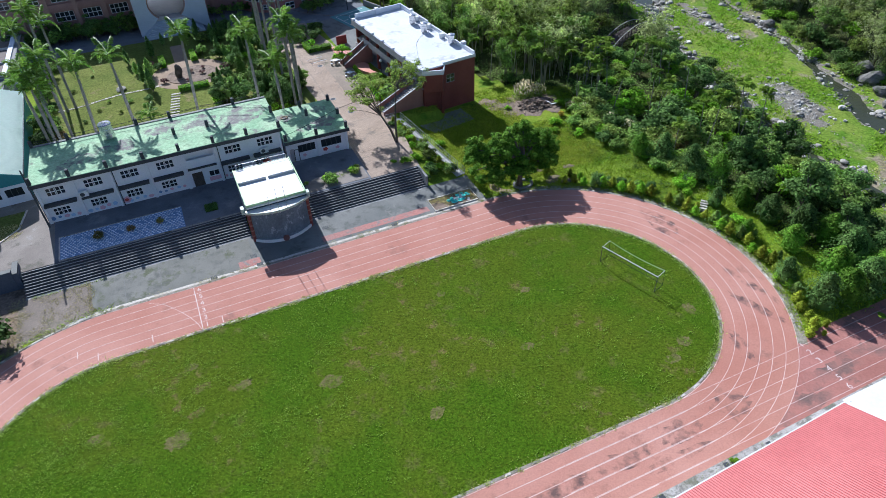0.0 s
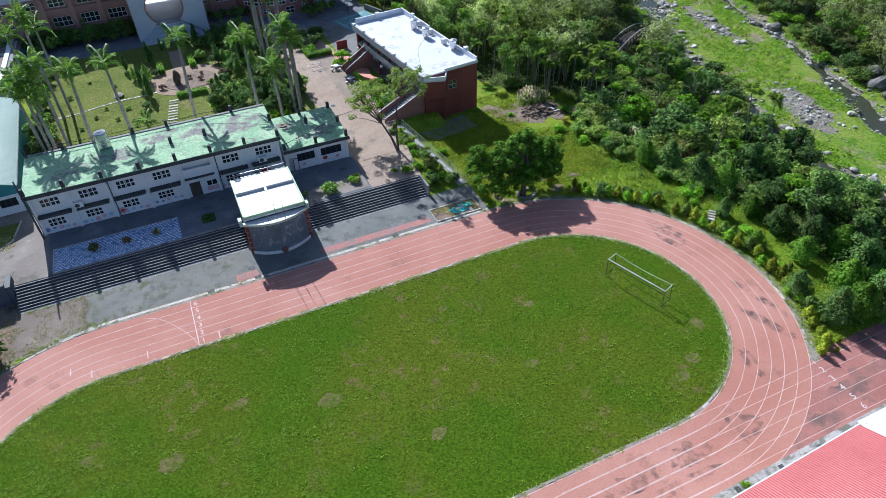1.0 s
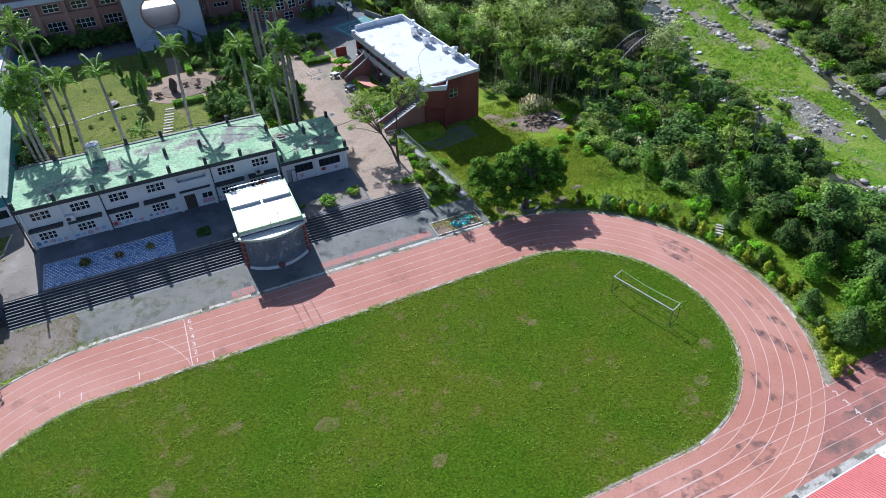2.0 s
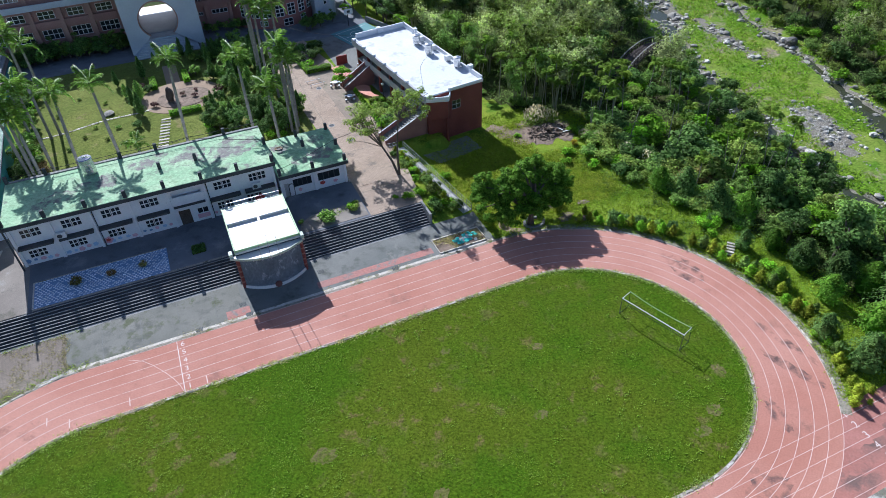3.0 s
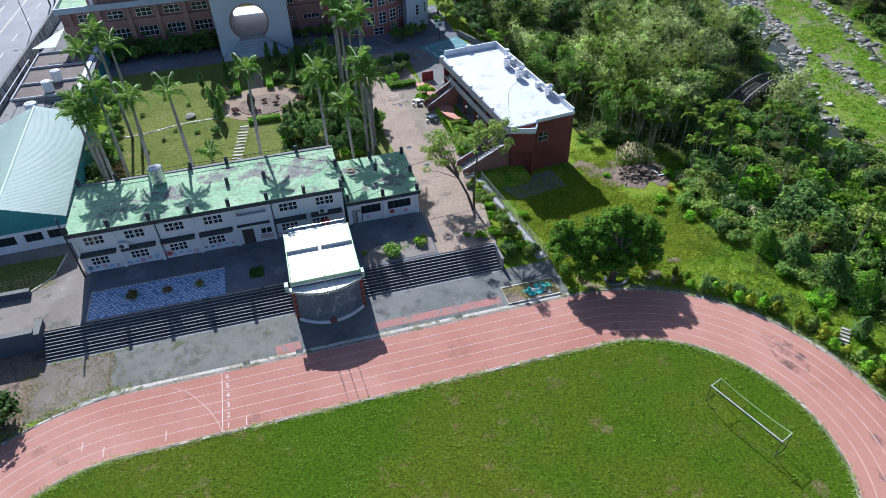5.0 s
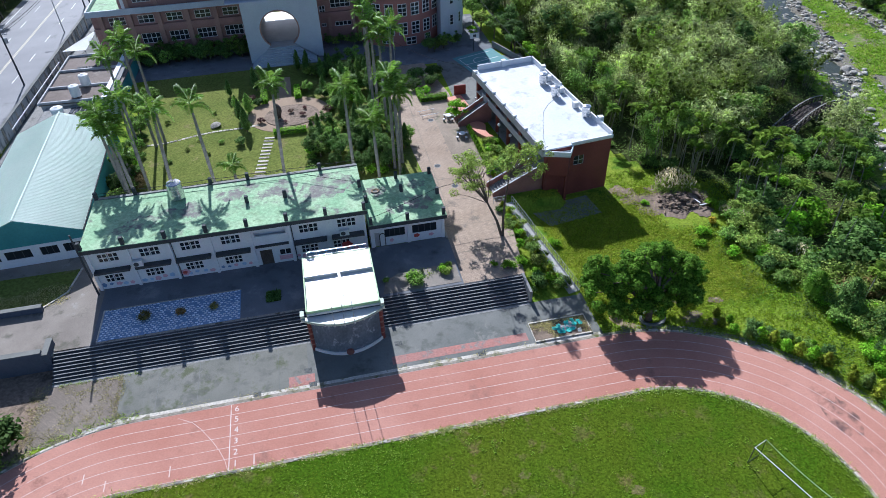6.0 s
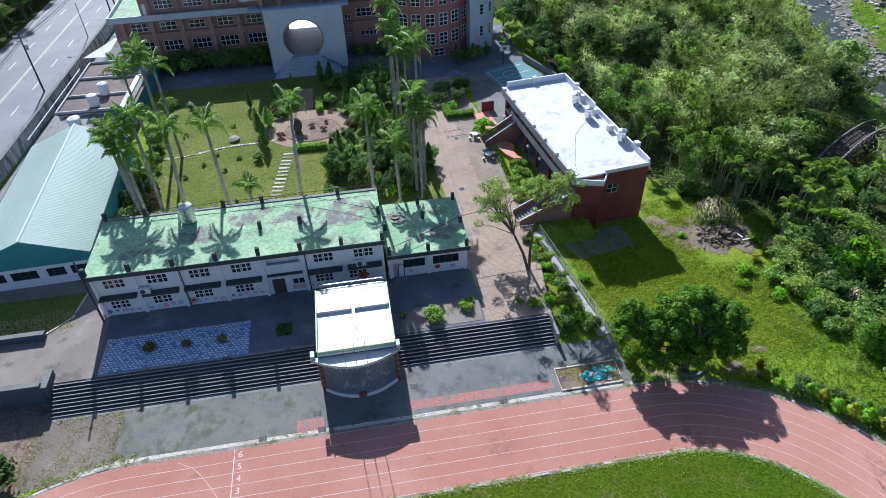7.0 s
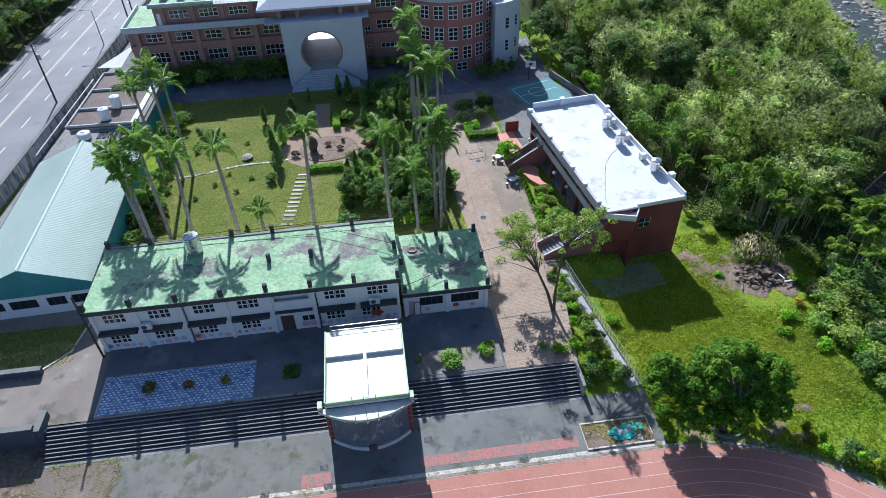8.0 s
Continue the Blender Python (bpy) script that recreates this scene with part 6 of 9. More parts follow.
def bamboo(name, seed, h, rad, label, material="leaf_bamboo", culms=16, per=90, group="bamboo clumps", bare=0.42, thick=0.045):
    g = np.random.default_rng(seed)
    t = thing(name, label, "bamboo", group)
    bm = bmesh.new()
    P, D, C = [], [], []
    for i in range(culms):
        a, r0 = g.uniform(0, 2 * math.pi), rad * 0.3 * math.sqrt(g.random())
        hh, lean = h * g.uniform(0.75, 1.05), rad * g.uniform(0.3, 1.0)
        last = None
        for k in np.linspace(0, 1, 6):
            out = r0 + lean * k ** 2.4
            p = Vector((out * math.cos(a), out * math.sin(a), hh * (k - 0.16 * k ** 4) - 0.2))
            if last is not None:
                tube(bm, last, p, thick * (1.1 - k * 0.8), thick * (1.0 - k * 0.8), sides=5, cap=False)
            last = p
        k = g.uniform(bare, 1.02, per)
        out = r0 + lean * k ** 2.4
        jit = g.normal(0, 0.42, (per, 3)) * np.array([1, 1, 0.8])
        P.append(np.stack([out * math.cos(a), out * math.sin(a), hh * (k - 0.16 * k ** 4)], 1) + jit)
        for kc in (0.66, 0.76, 0.9):
            oc = r0 + lean * kc ** 2.4
            C.append((oc * math.cos(a), oc * math.sin(a), hh * (kc - 0.16 * kc ** 4)))
        D.append(np.stack([np.full(per, math.cos(a)), np.full(per, math.sin(a)), np.full(per, 0.9)], 1))
    part("cane", bm, M["cane"], t)
    part("foliage", cards("foliage", np.concatenate(P), np.concatenate(D), 0.46, 0.26, M[material], g, 0.0, 0.35, (np.array(C), g.uniform(0.15, 0.32, len(C)), 1.0)), None, t)
    return t


def frond_mesh(name, length, rise, drop, leaflets, leaflet_len, g, material):
    """An arching frond along +x with leaflets in two ranks."""
    v, f = [], []
    ks = np.linspace(0, 1, 9)
    spine = np.stack([length * (ks - 0.12 * ks ** 3), 0 * ks, rise * ks * 1.6 - drop * ks ** 2.3], 1)
    for p, k in zip(spine, ks):
        w = 0.05 * (1 - 0.8 * k)
        v += [(p[0], -w, p[2]), (p[0], w, p[2])]
    for i in range(8):
        f.append((2 * i, 2 * i + 2, 2 * i + 3, 2 * i + 1))
    for k in np.linspace(0.14, 1.0, leaflets):
        p = np.array([np.interp(k, ks, spine[:, j]) for j in range(3)])
        L = leaflet_len * (0.55 + 0.75 * math.sin(math.pi * min(1, k * 0.9 + 0.12))) * g.uniform(0.85, 1.1)
        for s in (-1, 1):
            tip = p + np.array([L * 0.45, s * L * 0.75, -L * g.uniform(0.15, 0.5) + 0.12 * L])
            mid = p + (tip - p) * 0.5 + np.array([0, 0, 0.06 * L])
            w = np.array([0.075, -s * 0.03, 0])
            n0 = len(v)
            v += [tuple(p), tuple(mid + w), tuple(tip), tuple(mid - w)]
            f.append((n0, n0 + 1, n0 + 2, n0 + 3))
    me = bpy.data.meshes.new(name)
    me.from_pydata([tuple(map(float, q)) for q in v], [], f)
    me.materials.append(M[material])
    return me


PALM_RNG = np.random.default_rng(3)
FRONDS = [frond_mesh("frond", L, r, d, 30, 0.85, PALM_RNG, "palm_leaf") for L, r, d in ((2.7, 1.25, 1.5), (2.8, 0.95, 1.9), (2.5, 1.5, 1.0), (2.6, 0.55, 2.3))]
ARECA = [frond_mesh("frond", L, r, d, 15, 0.42, PALM_RNG, "areca_leaf") for L, r, d in ((1.05, 0.65, 0.75), (1.1, 0.4, 1.1))]


def royal_palm(x, y, z0, top, lean=(0, 0), fronds=13, seed=0, scale=1.0):
    g = np.random.default_rng(100 + seed)
    t = thing("royal_palm", "tall royal palm with a smooth pale grey trunk", "palm tree", "royal palms", (x, y, z0))
    h = top - z0 - 1.7
    prof = [(0, 0.26), (0.05, 0.22), (0.3, 0.2), (0.55, 0.23), (0.8, 0.19), (1.0, 0.15)]
    bm = bmesh.new()
    for (a, ra), (b, rb) in zip(prof, prof[1:]):
        tube(bm, (lean[0] * a, lean[1] * a, h * a - (0.3 if a == 0 else 0)), (lean[0] * b, lean[1] * b, h * b), ra, rb, sides=10, cap=False)
    part("trunk", bm, M["palm_bark"], t)
    top_p = Vector((lean[0], lean[1], h))
    part("crownshaft", tb(top_p, top_p + Vector((0, 0, 1.3)), 0.17, 0.1, sides=10), M["crownshaft"], t)
    for i in range(fronds):
        a = i * 137.5 + g.uniform(-12, 12)
        level = i / fronds
        me = FRONDS[3 if level < 0.2 else (1 if level < 0.5 else (0 if level < 0.8 else 2))]
        fr = part("frond", me, None, t)
        s = scale * g.uniform(0.88, 1.12)
        fr.matrix_basis = Matrix.Translation(top_p + Vector((0, 0, 1.05 + 0.3 * level))) @ pose(0, 0, 0, 0, 6 - 42 * level, a) @ Matrix.Diagonal((s, s, s, 1))
    return t


def areca(name, seed, h, label="slender areca palm with a thin pale trunk"):
    g = np.random.default_rng(seed)
    t = thing(name, label, "palm tree", "areca palms")
    tip = Vector((g.uniform(-0.9, 0.9), g.uniform(-0.9, 0.9), h))
    bm = tube(bmesh.new(), (0, 0, -0.3), tuple(tip * 0.5 + Vector((0, 0, 0.02))), 0.07, 0.06, sides=6, cap=False)
    tube(bm, tuple(tip * 0.5), tuple(tip), 0.06, 0.045, sides=6, cap=False)
    part("trunk", bm, M["areca_bark"], t)
    part("crownshaft", tb(tip - Vector((0, 0, 0.5)), tip + Vector((0, 0, 0.15)), 0.09, 0.05, sides=7), M["crownshaft"], t)
    for i in range(10):
        fr = part("frond", ARECA[i % 2], None, t)
        fr.matrix_basis = Matrix.Translation(tip) @ pose(0, 0, 0, 0, g.uniform(-50, 15), i * 137.5) @ Matrix.Scale(1.25, 4)
    return t


def on_ground(x, y):
    return float(height(x, y))


def place(proto, x, y, z=None, s=1.0, turn=None, g=None):
    a = copy_thing(proto, pose(x, y, on_ground(x, y) if z is None else z, 0, 0, (g.uniform(0, 360) if g is not None else 0) if turn is None else turn))
    a.scale = (s, s, s)
    return a


# prototypes, each standing at one of its own places
TREES = [
    broadleaf("broadleaf_tree", 11, 7.2, 2.9, 0.42, 22, 58, "leaf_mid", "rounded green broadleaf tree in the riverside woods", group="woodland trees"),
    broadleaf("broadleaf_tree", 12, 8.2, 3.3, 0.46, 26, 56, "leaf_dark", "dark green broadleaf tree in the riverside woods", group="woodland trees"),
    broadleaf("broadleaf_tree", 13, 6.2, 3.0, 0.40, 22, 56, "leaf_olive", "olive green broadleaf tree in the riverside woods", group="woodland trees"),
    broadleaf("broadleaf_tree", 14, 5.2, 2.5, 0.38, 18, 58, "leaf_bright", "bright green young tree in the riverside woods", group="woodland trees"),
    broadleaf("broadleaf_tree", 15, 7.6, 3.0, 0.44, 24, 54, "leaf_dark", "dark leafy tree with a lumpy crown in the woods", group="woodland trees"),
]
BAMBOOS = [bamboo("bamboo_clump", 21, 8.5, 3.0, "tall feathery clump of olive green bamboo"), bamboo("bamboo_clump", 22, 7.5, 2.6, "tall feathery clump of olive green bamboo", culms=14), bamboo("bamboo_clump", 23, 9.2, 3.3, "tall feathery clump of grey-green bamboo", "leaf_olive", 16)]
STEMS = [bamboo("bamboo_clump", 24, 9.0, 1.8, "tall bare-stemmed bamboo clump at the wood's edge", culms=9, per=150, bare=0.62, thick=0.07), bamboo("bamboo_clump", 25, 8.0, 1.5, "tall bare-stemmed bamboo clump with dark tops", "leaf_mid", 8, 150, bare=0.6, thick=0.07)]
ARECAS = [areca("areca_palm", 31, 7.4), areca("areca_palm", 32, 6.2)]
BUSHES = [
    bush("bush", 41, 1.7, 1.5, 0.30, 12, 44, "leaf_mid", "leafy green bush at the wood's edge", group="bushes"),
    bush("bush", 42, 2.2, 1.8, 0.34, 13, 44, "leaf_dark", "dark green bush at the wood's edge", group="bushes"),
    bush("bush", 43, 1.3, 1.5, 0.28, 11, 44, "leaf_bright", "bright green low bush", group="bushes"),
    bush("bush", 44, 1.8, 1.6, 0.28, 12, 44, "leaf_olive", "yellowish olive green bush", group="bushes"),
]
BROWN = bush("bush", 45, 2.0, 2.0, 0.26, 14, 44, "leaf_brown", "brownish dry-leaved bush on the bank", group="bushes")
SHRUBS = [
    conifer("small_shrub", 51, 1.35, 0.62, "leaf_yellow", "small yellow-green shrub planted beside the track", 0.17, 420, "track-side shrubs", "shrub"),
    conifer("small_shrub", 52, 1.2, 0.7, "leaf_bright", "small bright green shrub planted beside the track", 0.17, 420, "track-side shrubs", "shrub"),
    conifer("small_shrub", 53, 1.5, 0.7, "leaf_mid", "small dark green shrub planted beside the track", 0.17, 420, "track-side shrubs", "shrub"),
]
CEDARS = [
    conifer("cypress_tree", 61, 4.2, 1.0, "leaf_dark", "dense dark green pointed cypress", 0.24, 1100, "cypresses"),
    conifer("cypress_tree", 62, 3.4, 1.2, "leaf_mid", "dense green pointed cypress", 0.24, 1000, "cypresses"),
]
ROUND = [
    broadleaf("round_tree", 71, 4.6, 2.2, 0.26, 20, 90, "leaf_dark", "dense rounded dark green tree beside the track", group="round trees", low=0.15),
    broadleaf("round_tree", 72, 3.8, 1.9, 0.26, 18, 90, "leaf_mid", "dense rounded green tree beside the track", group="round trees", low=0.15),
]
BROAD = [
    conifer("round_tree", 73, 4.4, 2.35, "leaf_dark", "dense dark green cone-shaped tree beside the track", 0.24, 1700, "round trees"),
    conifer("round_tree", 74, 3.7, 2.25, "leaf_shade", "dense green cone-shaped tree beside the track", 0.24, 1500, "round trees"),
]
used = set()


def put(proto, x, y, s=1.0, z=None, g=None):
    """The first place takes the prototype itself, the others copies."""
    zz = on_ground(x, y) if z is None else z
    turn = g.uniform(0, 360) if g is not None else 0.0
    if proto.name not in used:
        used.add(proto.name)
        proto.matrix_basis = pose(x, y, zz, 0, 0, turn) @ Matrix.Diagonal((s, s, s, 1))
        return proto
    a = copy_thing(proto, pose(x, y, zz, 0, 0, turn))
    a.scale = (s, s, s)
    return a


G = np.random.default_rng(17)


def woods_west(y):
    return np.interp(y, [26, 34, 45, 55, 66, 76, 84, 90, 100, 115, 140, 200], [67, 66, 64, 63, 62.5, 62, 60, 53, 49.0, 48.0, 47.8, 47.0])


def near_bridge(x, y):
    a, b = Vector((72, 89.5)), Vector((94, 104))
    k = max(0, min(1, (Vector((x, y)) - a).dot(b - a) / (b - a).length_squared))
    d = Vector((x, y)) - a.lerp(b, k)
    return d.length < 4.2 or (k > 0.6 and d.length < 7) or (d.length < 13 and d.dot(Vector((-0.55, -0.83))) > 0.75 * d.length)


# woods between the school and the river
thick = []
step = 3.3
for yy in np.arange(28, 196, step):
    for xx in np.arange(46, 118, step):
        x, y = xx + G.uniform(-1.3, 1.3), yy + G.uniform(-1.3, 1.3)
        r = x - float(river_x(y))
        if x < woods_west(y) or r > -15.5 or near_bridge(x, y):
            continue
        if y > 128 and G.random() < 0.2:
            continue
        edge = min(x - float(woods_west(y)), -15.5 - r)
        q = G.random()
        swell = 1.0 + 0.22 * math.sin(0.23 * x + 1.1 * math.sin(0.11 * y)) * math.cos(0.19 * y - 0.5 * math.sin(0.13 * x)) + 0.12 * math.sin(0.6 * x - 0.47 * y)
        if swell < 0.82 and edge > 2.5 and q < 0.55:
            continue
        if 56 < y < 100 and 59 < x < 80 and q < 0.42:
            put(ARECAS[int(G.integers(0, 2))], x, y, G.uniform(0.85, 1.25), g=G)
            if G.random() < 0.7:
                thick.append((BUSHES[int(G.integers(0, 2))], x + 1, y - 1, G.uniform(1.0, 1.6), G.uniform(0, 360)))
        elif 84 < y < 125 and x - float(woods_west(y)) < 9.0:
            put((STEMS + STEMS + ARECAS)[int(G.integers(0, 6))], x, y, G.uniform(0.8, 1.2), g=G)
            if G.random() < 0.35:
                thick.append((BUSHES[int(G.integers(0, 2))], x + 0.8, y - 0.8, G.uniform(0.4, 0.8), G.uniform(0, 360)))
        elif edge < 2.0:
            put(BUSHES[int(G.integers(0, 4))], x, y, G.uniform(0.9, 1.7), g=G)
        elif y > 84 and q < 0.8:
            put(BAMBOOS[int(G.integers(0, 3))], x, y, swell * G.uniform(0.8, 1.15), g=G)
        elif y > 84:
            put(TREES[int(G.integers(0, 5))], x, y, swell * G.uniform(0.8, 1.2), g=G)
        elif x > 78 or q < 0.5:
            put(TREES[int(G.integers(0, 5))], x, y, swell * G.uniform(0.6, 0.95), g=G)
        else:
            put(BUSHES[int(G.integers(0, 4))], x, y, G.uniform(1.3, 2.2), g=G)
# thickets between the meadow and the woods
for k in range(110):
    y = G.uniform(50, 80)
    x = float(woods_west(y)) - abs(G.normal(0, 2.6)) + 0.8
    if 50 < x and math.hypot(x - 53.8, y - 80.9) > 4.2:
        thick.append((BUSHES[(0, 2, 3, 0, 1)[int(G.integers(0, 5))]], x, y, G.uniform(0.45, 1.15), G.uniform(0, 360)))
# areca palms standing out at the wood's edge
for k in range(34):
    x, y = G.uniform(55.5, 68), G.uniform(76, 96)
    if x > woods_west(y) - 1.5:
        put(ARECAS[int(G.integers(0, 2))], x, y, G.uniform(0.8, 1.1), g=G)
# bushes below the bridge
for k in range(16):
    x, y = G.uniform(68, 86), G.uniform(84, 95)
    if near_bridge(x, y):
        put(BUSHES[int(G.integers(0, 4))], x, y, G.uniform(0.8, 1.2), g=G)
for k in range(90):
    x, y = G.uniform(68, 90), G.uniform(80, 100)
    if near_bridge(x, y) and (x - 74.6) * 0.514 - (y - 92.4) * 0.857 > 2.4:
        thick.append((BUSHES[(0, 2, 3, 0)[int(G.integers(0, 4))]], x, y, G.uniform(0.7, 1.15), G.uniform(0, 360)))
# woods past the river and past the road, joined
def joined_trees(name, label, spots, far=True):
    v, f, mi, mats, base = [], [], [], [], 0
    for proto, x, y, k, turn in spots:
        m = pose(x, y, on_ground(x, y), 0, 0, turn) @ Matrix.Diagonal((k, k, k, 1))
        r = np.array(m)
        for ch in proto.children:
            me = ch.data
            p = np.empty(len(me.vertices) * 3)
            me.vertices.foreach_get("co", p)
            p = p.reshape(-1, 3) @ r[:3, :3].T + r[:3, 3]
            if me.materials[0] not in mats:
                mats.append(me.materials[0])
            q = np.empty(len(me.loops), dtype=np.int32)
            me.loops.foreach_get("vertex_index", q)
            q = q.reshape(-1, 4)
            if far and len(q) > 400:
                q = q[np.arange(len(q)) % 5 < 3]
            v.append(p)
            f.append(q + base)
            mi.append(np.full(len(q), mats.index(me.materials[0]), np.int32))
            base += len(p)
    me = bpy.data.meshes.new(name)
    me.from_pydata(np.concatenate(v).tolist(), [], np.concatenate(f).tolist())
    for m in mats:
        me.materials.append(m)
    me.polygons.foreach_set("material_index", np.concatenate(mi))
    return tagged(new(name, me), label, "trees", "", "stuff")


joined_trees("thicket", "dense mixed green thicket at the wood's edge", thick, False)
spots = []
for yy in np.arange(30, 190, 3.5):
    for xx in np.arange(104, 160, 3.5):
        x, y = xx + G.uniform(-1.8, 1.8), yy + G.uniform(-1.8, 1.8)
        r = x - float(river_x(y))
        if r < 13.5 or r > 33:
            continue
        kind = BUSHES[int(G.integers(0, 4))] if r < 19 else (TREES[0], TREES[2], TREES[3], TREES[3], TREES[0], BAMBOOS[0], BAMBOOS[1], BAMBOOS[2])[int(G.integers(0, 8))]
        spots.append((kind, x, y, G.uniform(1.0, 1.8) if r < 19 else G.uniform(0.75, 1.2), G.uniform(0, 360)))
joined_trees("far_bank_woods", "dense green woods on the far river bank", spots)
spots = []
for yy in np.arange(96, 236, 4.0):
    for xx in np.arange(-82, -59.5, 4.0):
        spots.append((TREES[int(G.integers(0, 5))], xx + 0.052 * (yy - 110) + G.uniform(-1.8, 1.8), yy + G.uniform(-1.8, 1.8), G.uniform(0.8, 1.2), G.uniform(0, 360)))
joined_trees("roadside_woods", "dark green trees beyond the road", spots)
# islands of shrubs on the river flat
for x, y in ((89, 74), (91, 78), (87, 66), (93, 84), (88, 61), (97, 99), (85.5, 70)):
    put(BUSHES[int(G.integers(0, 4))], x, y, G.uniform(1.0, 1.6), g=G)

# bank beside the bend: shrubs in a row, bushes and rounded trees behind
for k, deg in enumerate(np.arange(62, -38, -3.1)):
    a = radians(deg)
    rr = 23.7 + 0.35 * math.sin(k * 1.7)
    if 30 < deg < 34 or G.random() < 0.06:
        continue
    put(SHRUBS[(0, 0, 1, 0, 2)[int(G.integers(0, 5))]], CX1 + rr * math.cos(a), CY + rr * math.sin(a), G.uniform(0.95, 1.4), g=G)
    if k % 3 != 0:
        put(SHRUBS[int(G.integers(0, 3))], CX1 + (rr + 1.5) * math.cos(a + 0.02), CY + (rr + 1.5) * math.sin(a + 0.02), G.uniform(0.55, 1.0), g=G)
for x, y, k, s in ((60.4, 47.0, 0, 0.62), (63.5, 45.5, 1, 0.75), (64.0, 41.5, 0, 0.9), (62.2, 36.2, 1, 0.95), (65.4, 37.8, 0, 1.0), (57.9, 27.9, 0, 1.0), (60.5, 27.2, 1, 1.2), (63.3, 27.0, 0, 1.15), (66.2, 27.6, 1, 1.2), (57.4, 32.4, 0, 0.75), (62.8, 30.6, 1, 1.1),
                   (66.4, 31.6, 0, 1.15), (68.8, 28.4, 1, 1.1), (71.5, 30.5, 0, 1.2), (67.6, 35.6, 1, 1.1), (62.6, 54.5, 0, 1.0), (64.8, 51.6, 1, 1.05), (59.6, 40.6, 1, 0.6), (61.4, 59.0, 0, 0.95), (59.3, 61.5, 1, 0.9), (69.6, 40.3, 0, 1.1), (74, 29, 1, 1.2), (78, 30, 0, 1.2)):
    put(BROAD[k], x, y, s * 1.05, g=G)
for x, y, s in ((63.0, 62.0, 1.0), (65.4, 60.4, 1.1), (66.5, 57.6, 0.9)):
    put(BROWN, x, y, s, g=G)
for x, y, k, s in (((57.4, 64.5, 0, 0.9), (58.6, 67.6, 3, 1.1), (57.0, 70.6, 3, 1.15), (55.6, 73.0, 0, 1.0), (59.4, 72.2, 3, 1.2), (58.2, 76.0, 0, 1.1), (56.6, 66.8, 1, 0.9), (60.5, 69.5, 1, 1.2), (54.6, 70.2, 2, 0.8),
                   (53.0, 74.5, 2, 0.9), (51.6, 72.6, 2, 0.7), (61.2, 75.2, 3, 1.3), (57.2, 79.5, 2, 0.9)) + ((59.2, 57.5, 2, 0.8), (58.8, 50.5, 2, 0.7), (60.5, 43.0, 2, 0.8), (58.6, 36.5, 2, 0.8), (57.5, 32.0, 3, 0.7),
                   (49.6, 58.0, 1, 0.75), (51.0, 57.2, 1, 0.5), (52.4, 56.4, 1, 0.5), (54.0, 55.0, 0, 0.5), (55.2, 53.6, 1, 0.55), (34.2, 77.0, 2, 0.7), (48.8, 82.2, 2, 0.5), (55.6, 89.0, 1, 1.0), (53.6, 91.5, 0, 1.1))):
    put(BUSHES[k], x, y, s, g=G)


def big_tree():
    g = np.random.default_rng(5)
    t = thing("shade_tree", "wide spreading dark green tree beside the bend of the track", "tree", "", (39.7, 62.4, 0))
    groups = [blobs(g, n, c, s, 0.35, 0.85, 0.6) for n, c, s in (
        (46, (-0.2, 0.7, 7.0), (2.6, 2.4, 2.6)), (22, (5.2, 0.8, 4.8), (2.0, 1.9, 1.9)), (34, (3.2, 0.3, 6.0), (2.4, 2.3, 2.6)), (34, (-3.2, 0.6, 6.0), (2.4, 2.3, 2.6)),
        (34, (-5.2, 1.6, 5.6), (1.6, 1.7, 2.9)), (18, (1.6, 1.6, 8.0), (1.3, 1.3, 1.6)), (26, (1.0, 2.8, 5.4), (3.0, 1.9, 2.6)), (34, (0.6, -2.0, 4.4), (3.6, 1.7, 2.0)), (20, (-3.6, -1.4, 3.9), (2.4, 1.6, 1.7)), (18, (3.8, -1.6, 3.9), (2.2, 1.5, 1.6)))]
    cen, rr = np.concatenate([q[0] for q in groups]), np.concatenate([q[1] for q in groups])
    tips = np.array([(-4.6, 1.6, 8.9), (-5.6, 1.9, 8.2), (-3.0, 0.9, 9.0), (-1.2, 0.6, 9.6), (0.4, 0.9, 10.0), (1.7, 1.5, 9.9), (3.0, 0.8, 8.9), (4.3, 0.6, 7.9), (5.6, 0.9, 6.9), (-6.6, 1.6, 6.6), (6.7, 0.4, 5.4)])
    cen = np.concatenate([cen] + [tips - np.array([0, 0, 0.55 * k]) + g.normal(0, 0.12, tips.shape) for k in range(4)])
    rr = np.concatenate([rr] + [np.full(len(tips), 0.28 + 0.13 * k) for k in range(4)])
    skirt = np.array([(4.9 * math.cos(a), 1.0 + 3.0 * math.sin(a), 2.0) for a in np.linspace(0, 2 * math.pi, 26)[:-1]])
    cen, rr = np.concatenate([cen, skirt + g.normal(0, 0.45, skirt.shape)]), np.concatenate([rr, g.uniform(0.45, 0.8, len(skirt))])
    cen = cen * np.array([1.0, 1.0, 0.86]) + np.array([0, 1.4, 0])
    cen[:, 2] = np.maximum(cen[:, 2] - 0.3, 1.1)
    p, d = fill(g, cen, rr, 118, 0.75)
    part("trunk", limbs(g, 7.0, 0.42, cen, 34, 0.35), M["bark"], t)
    part("crown", cards("crown", p, d, 0.30, 0.55, M["leaf_shade"], g, core=(cen, rr * 0.3, 0.6)), None, t)


big_tree()


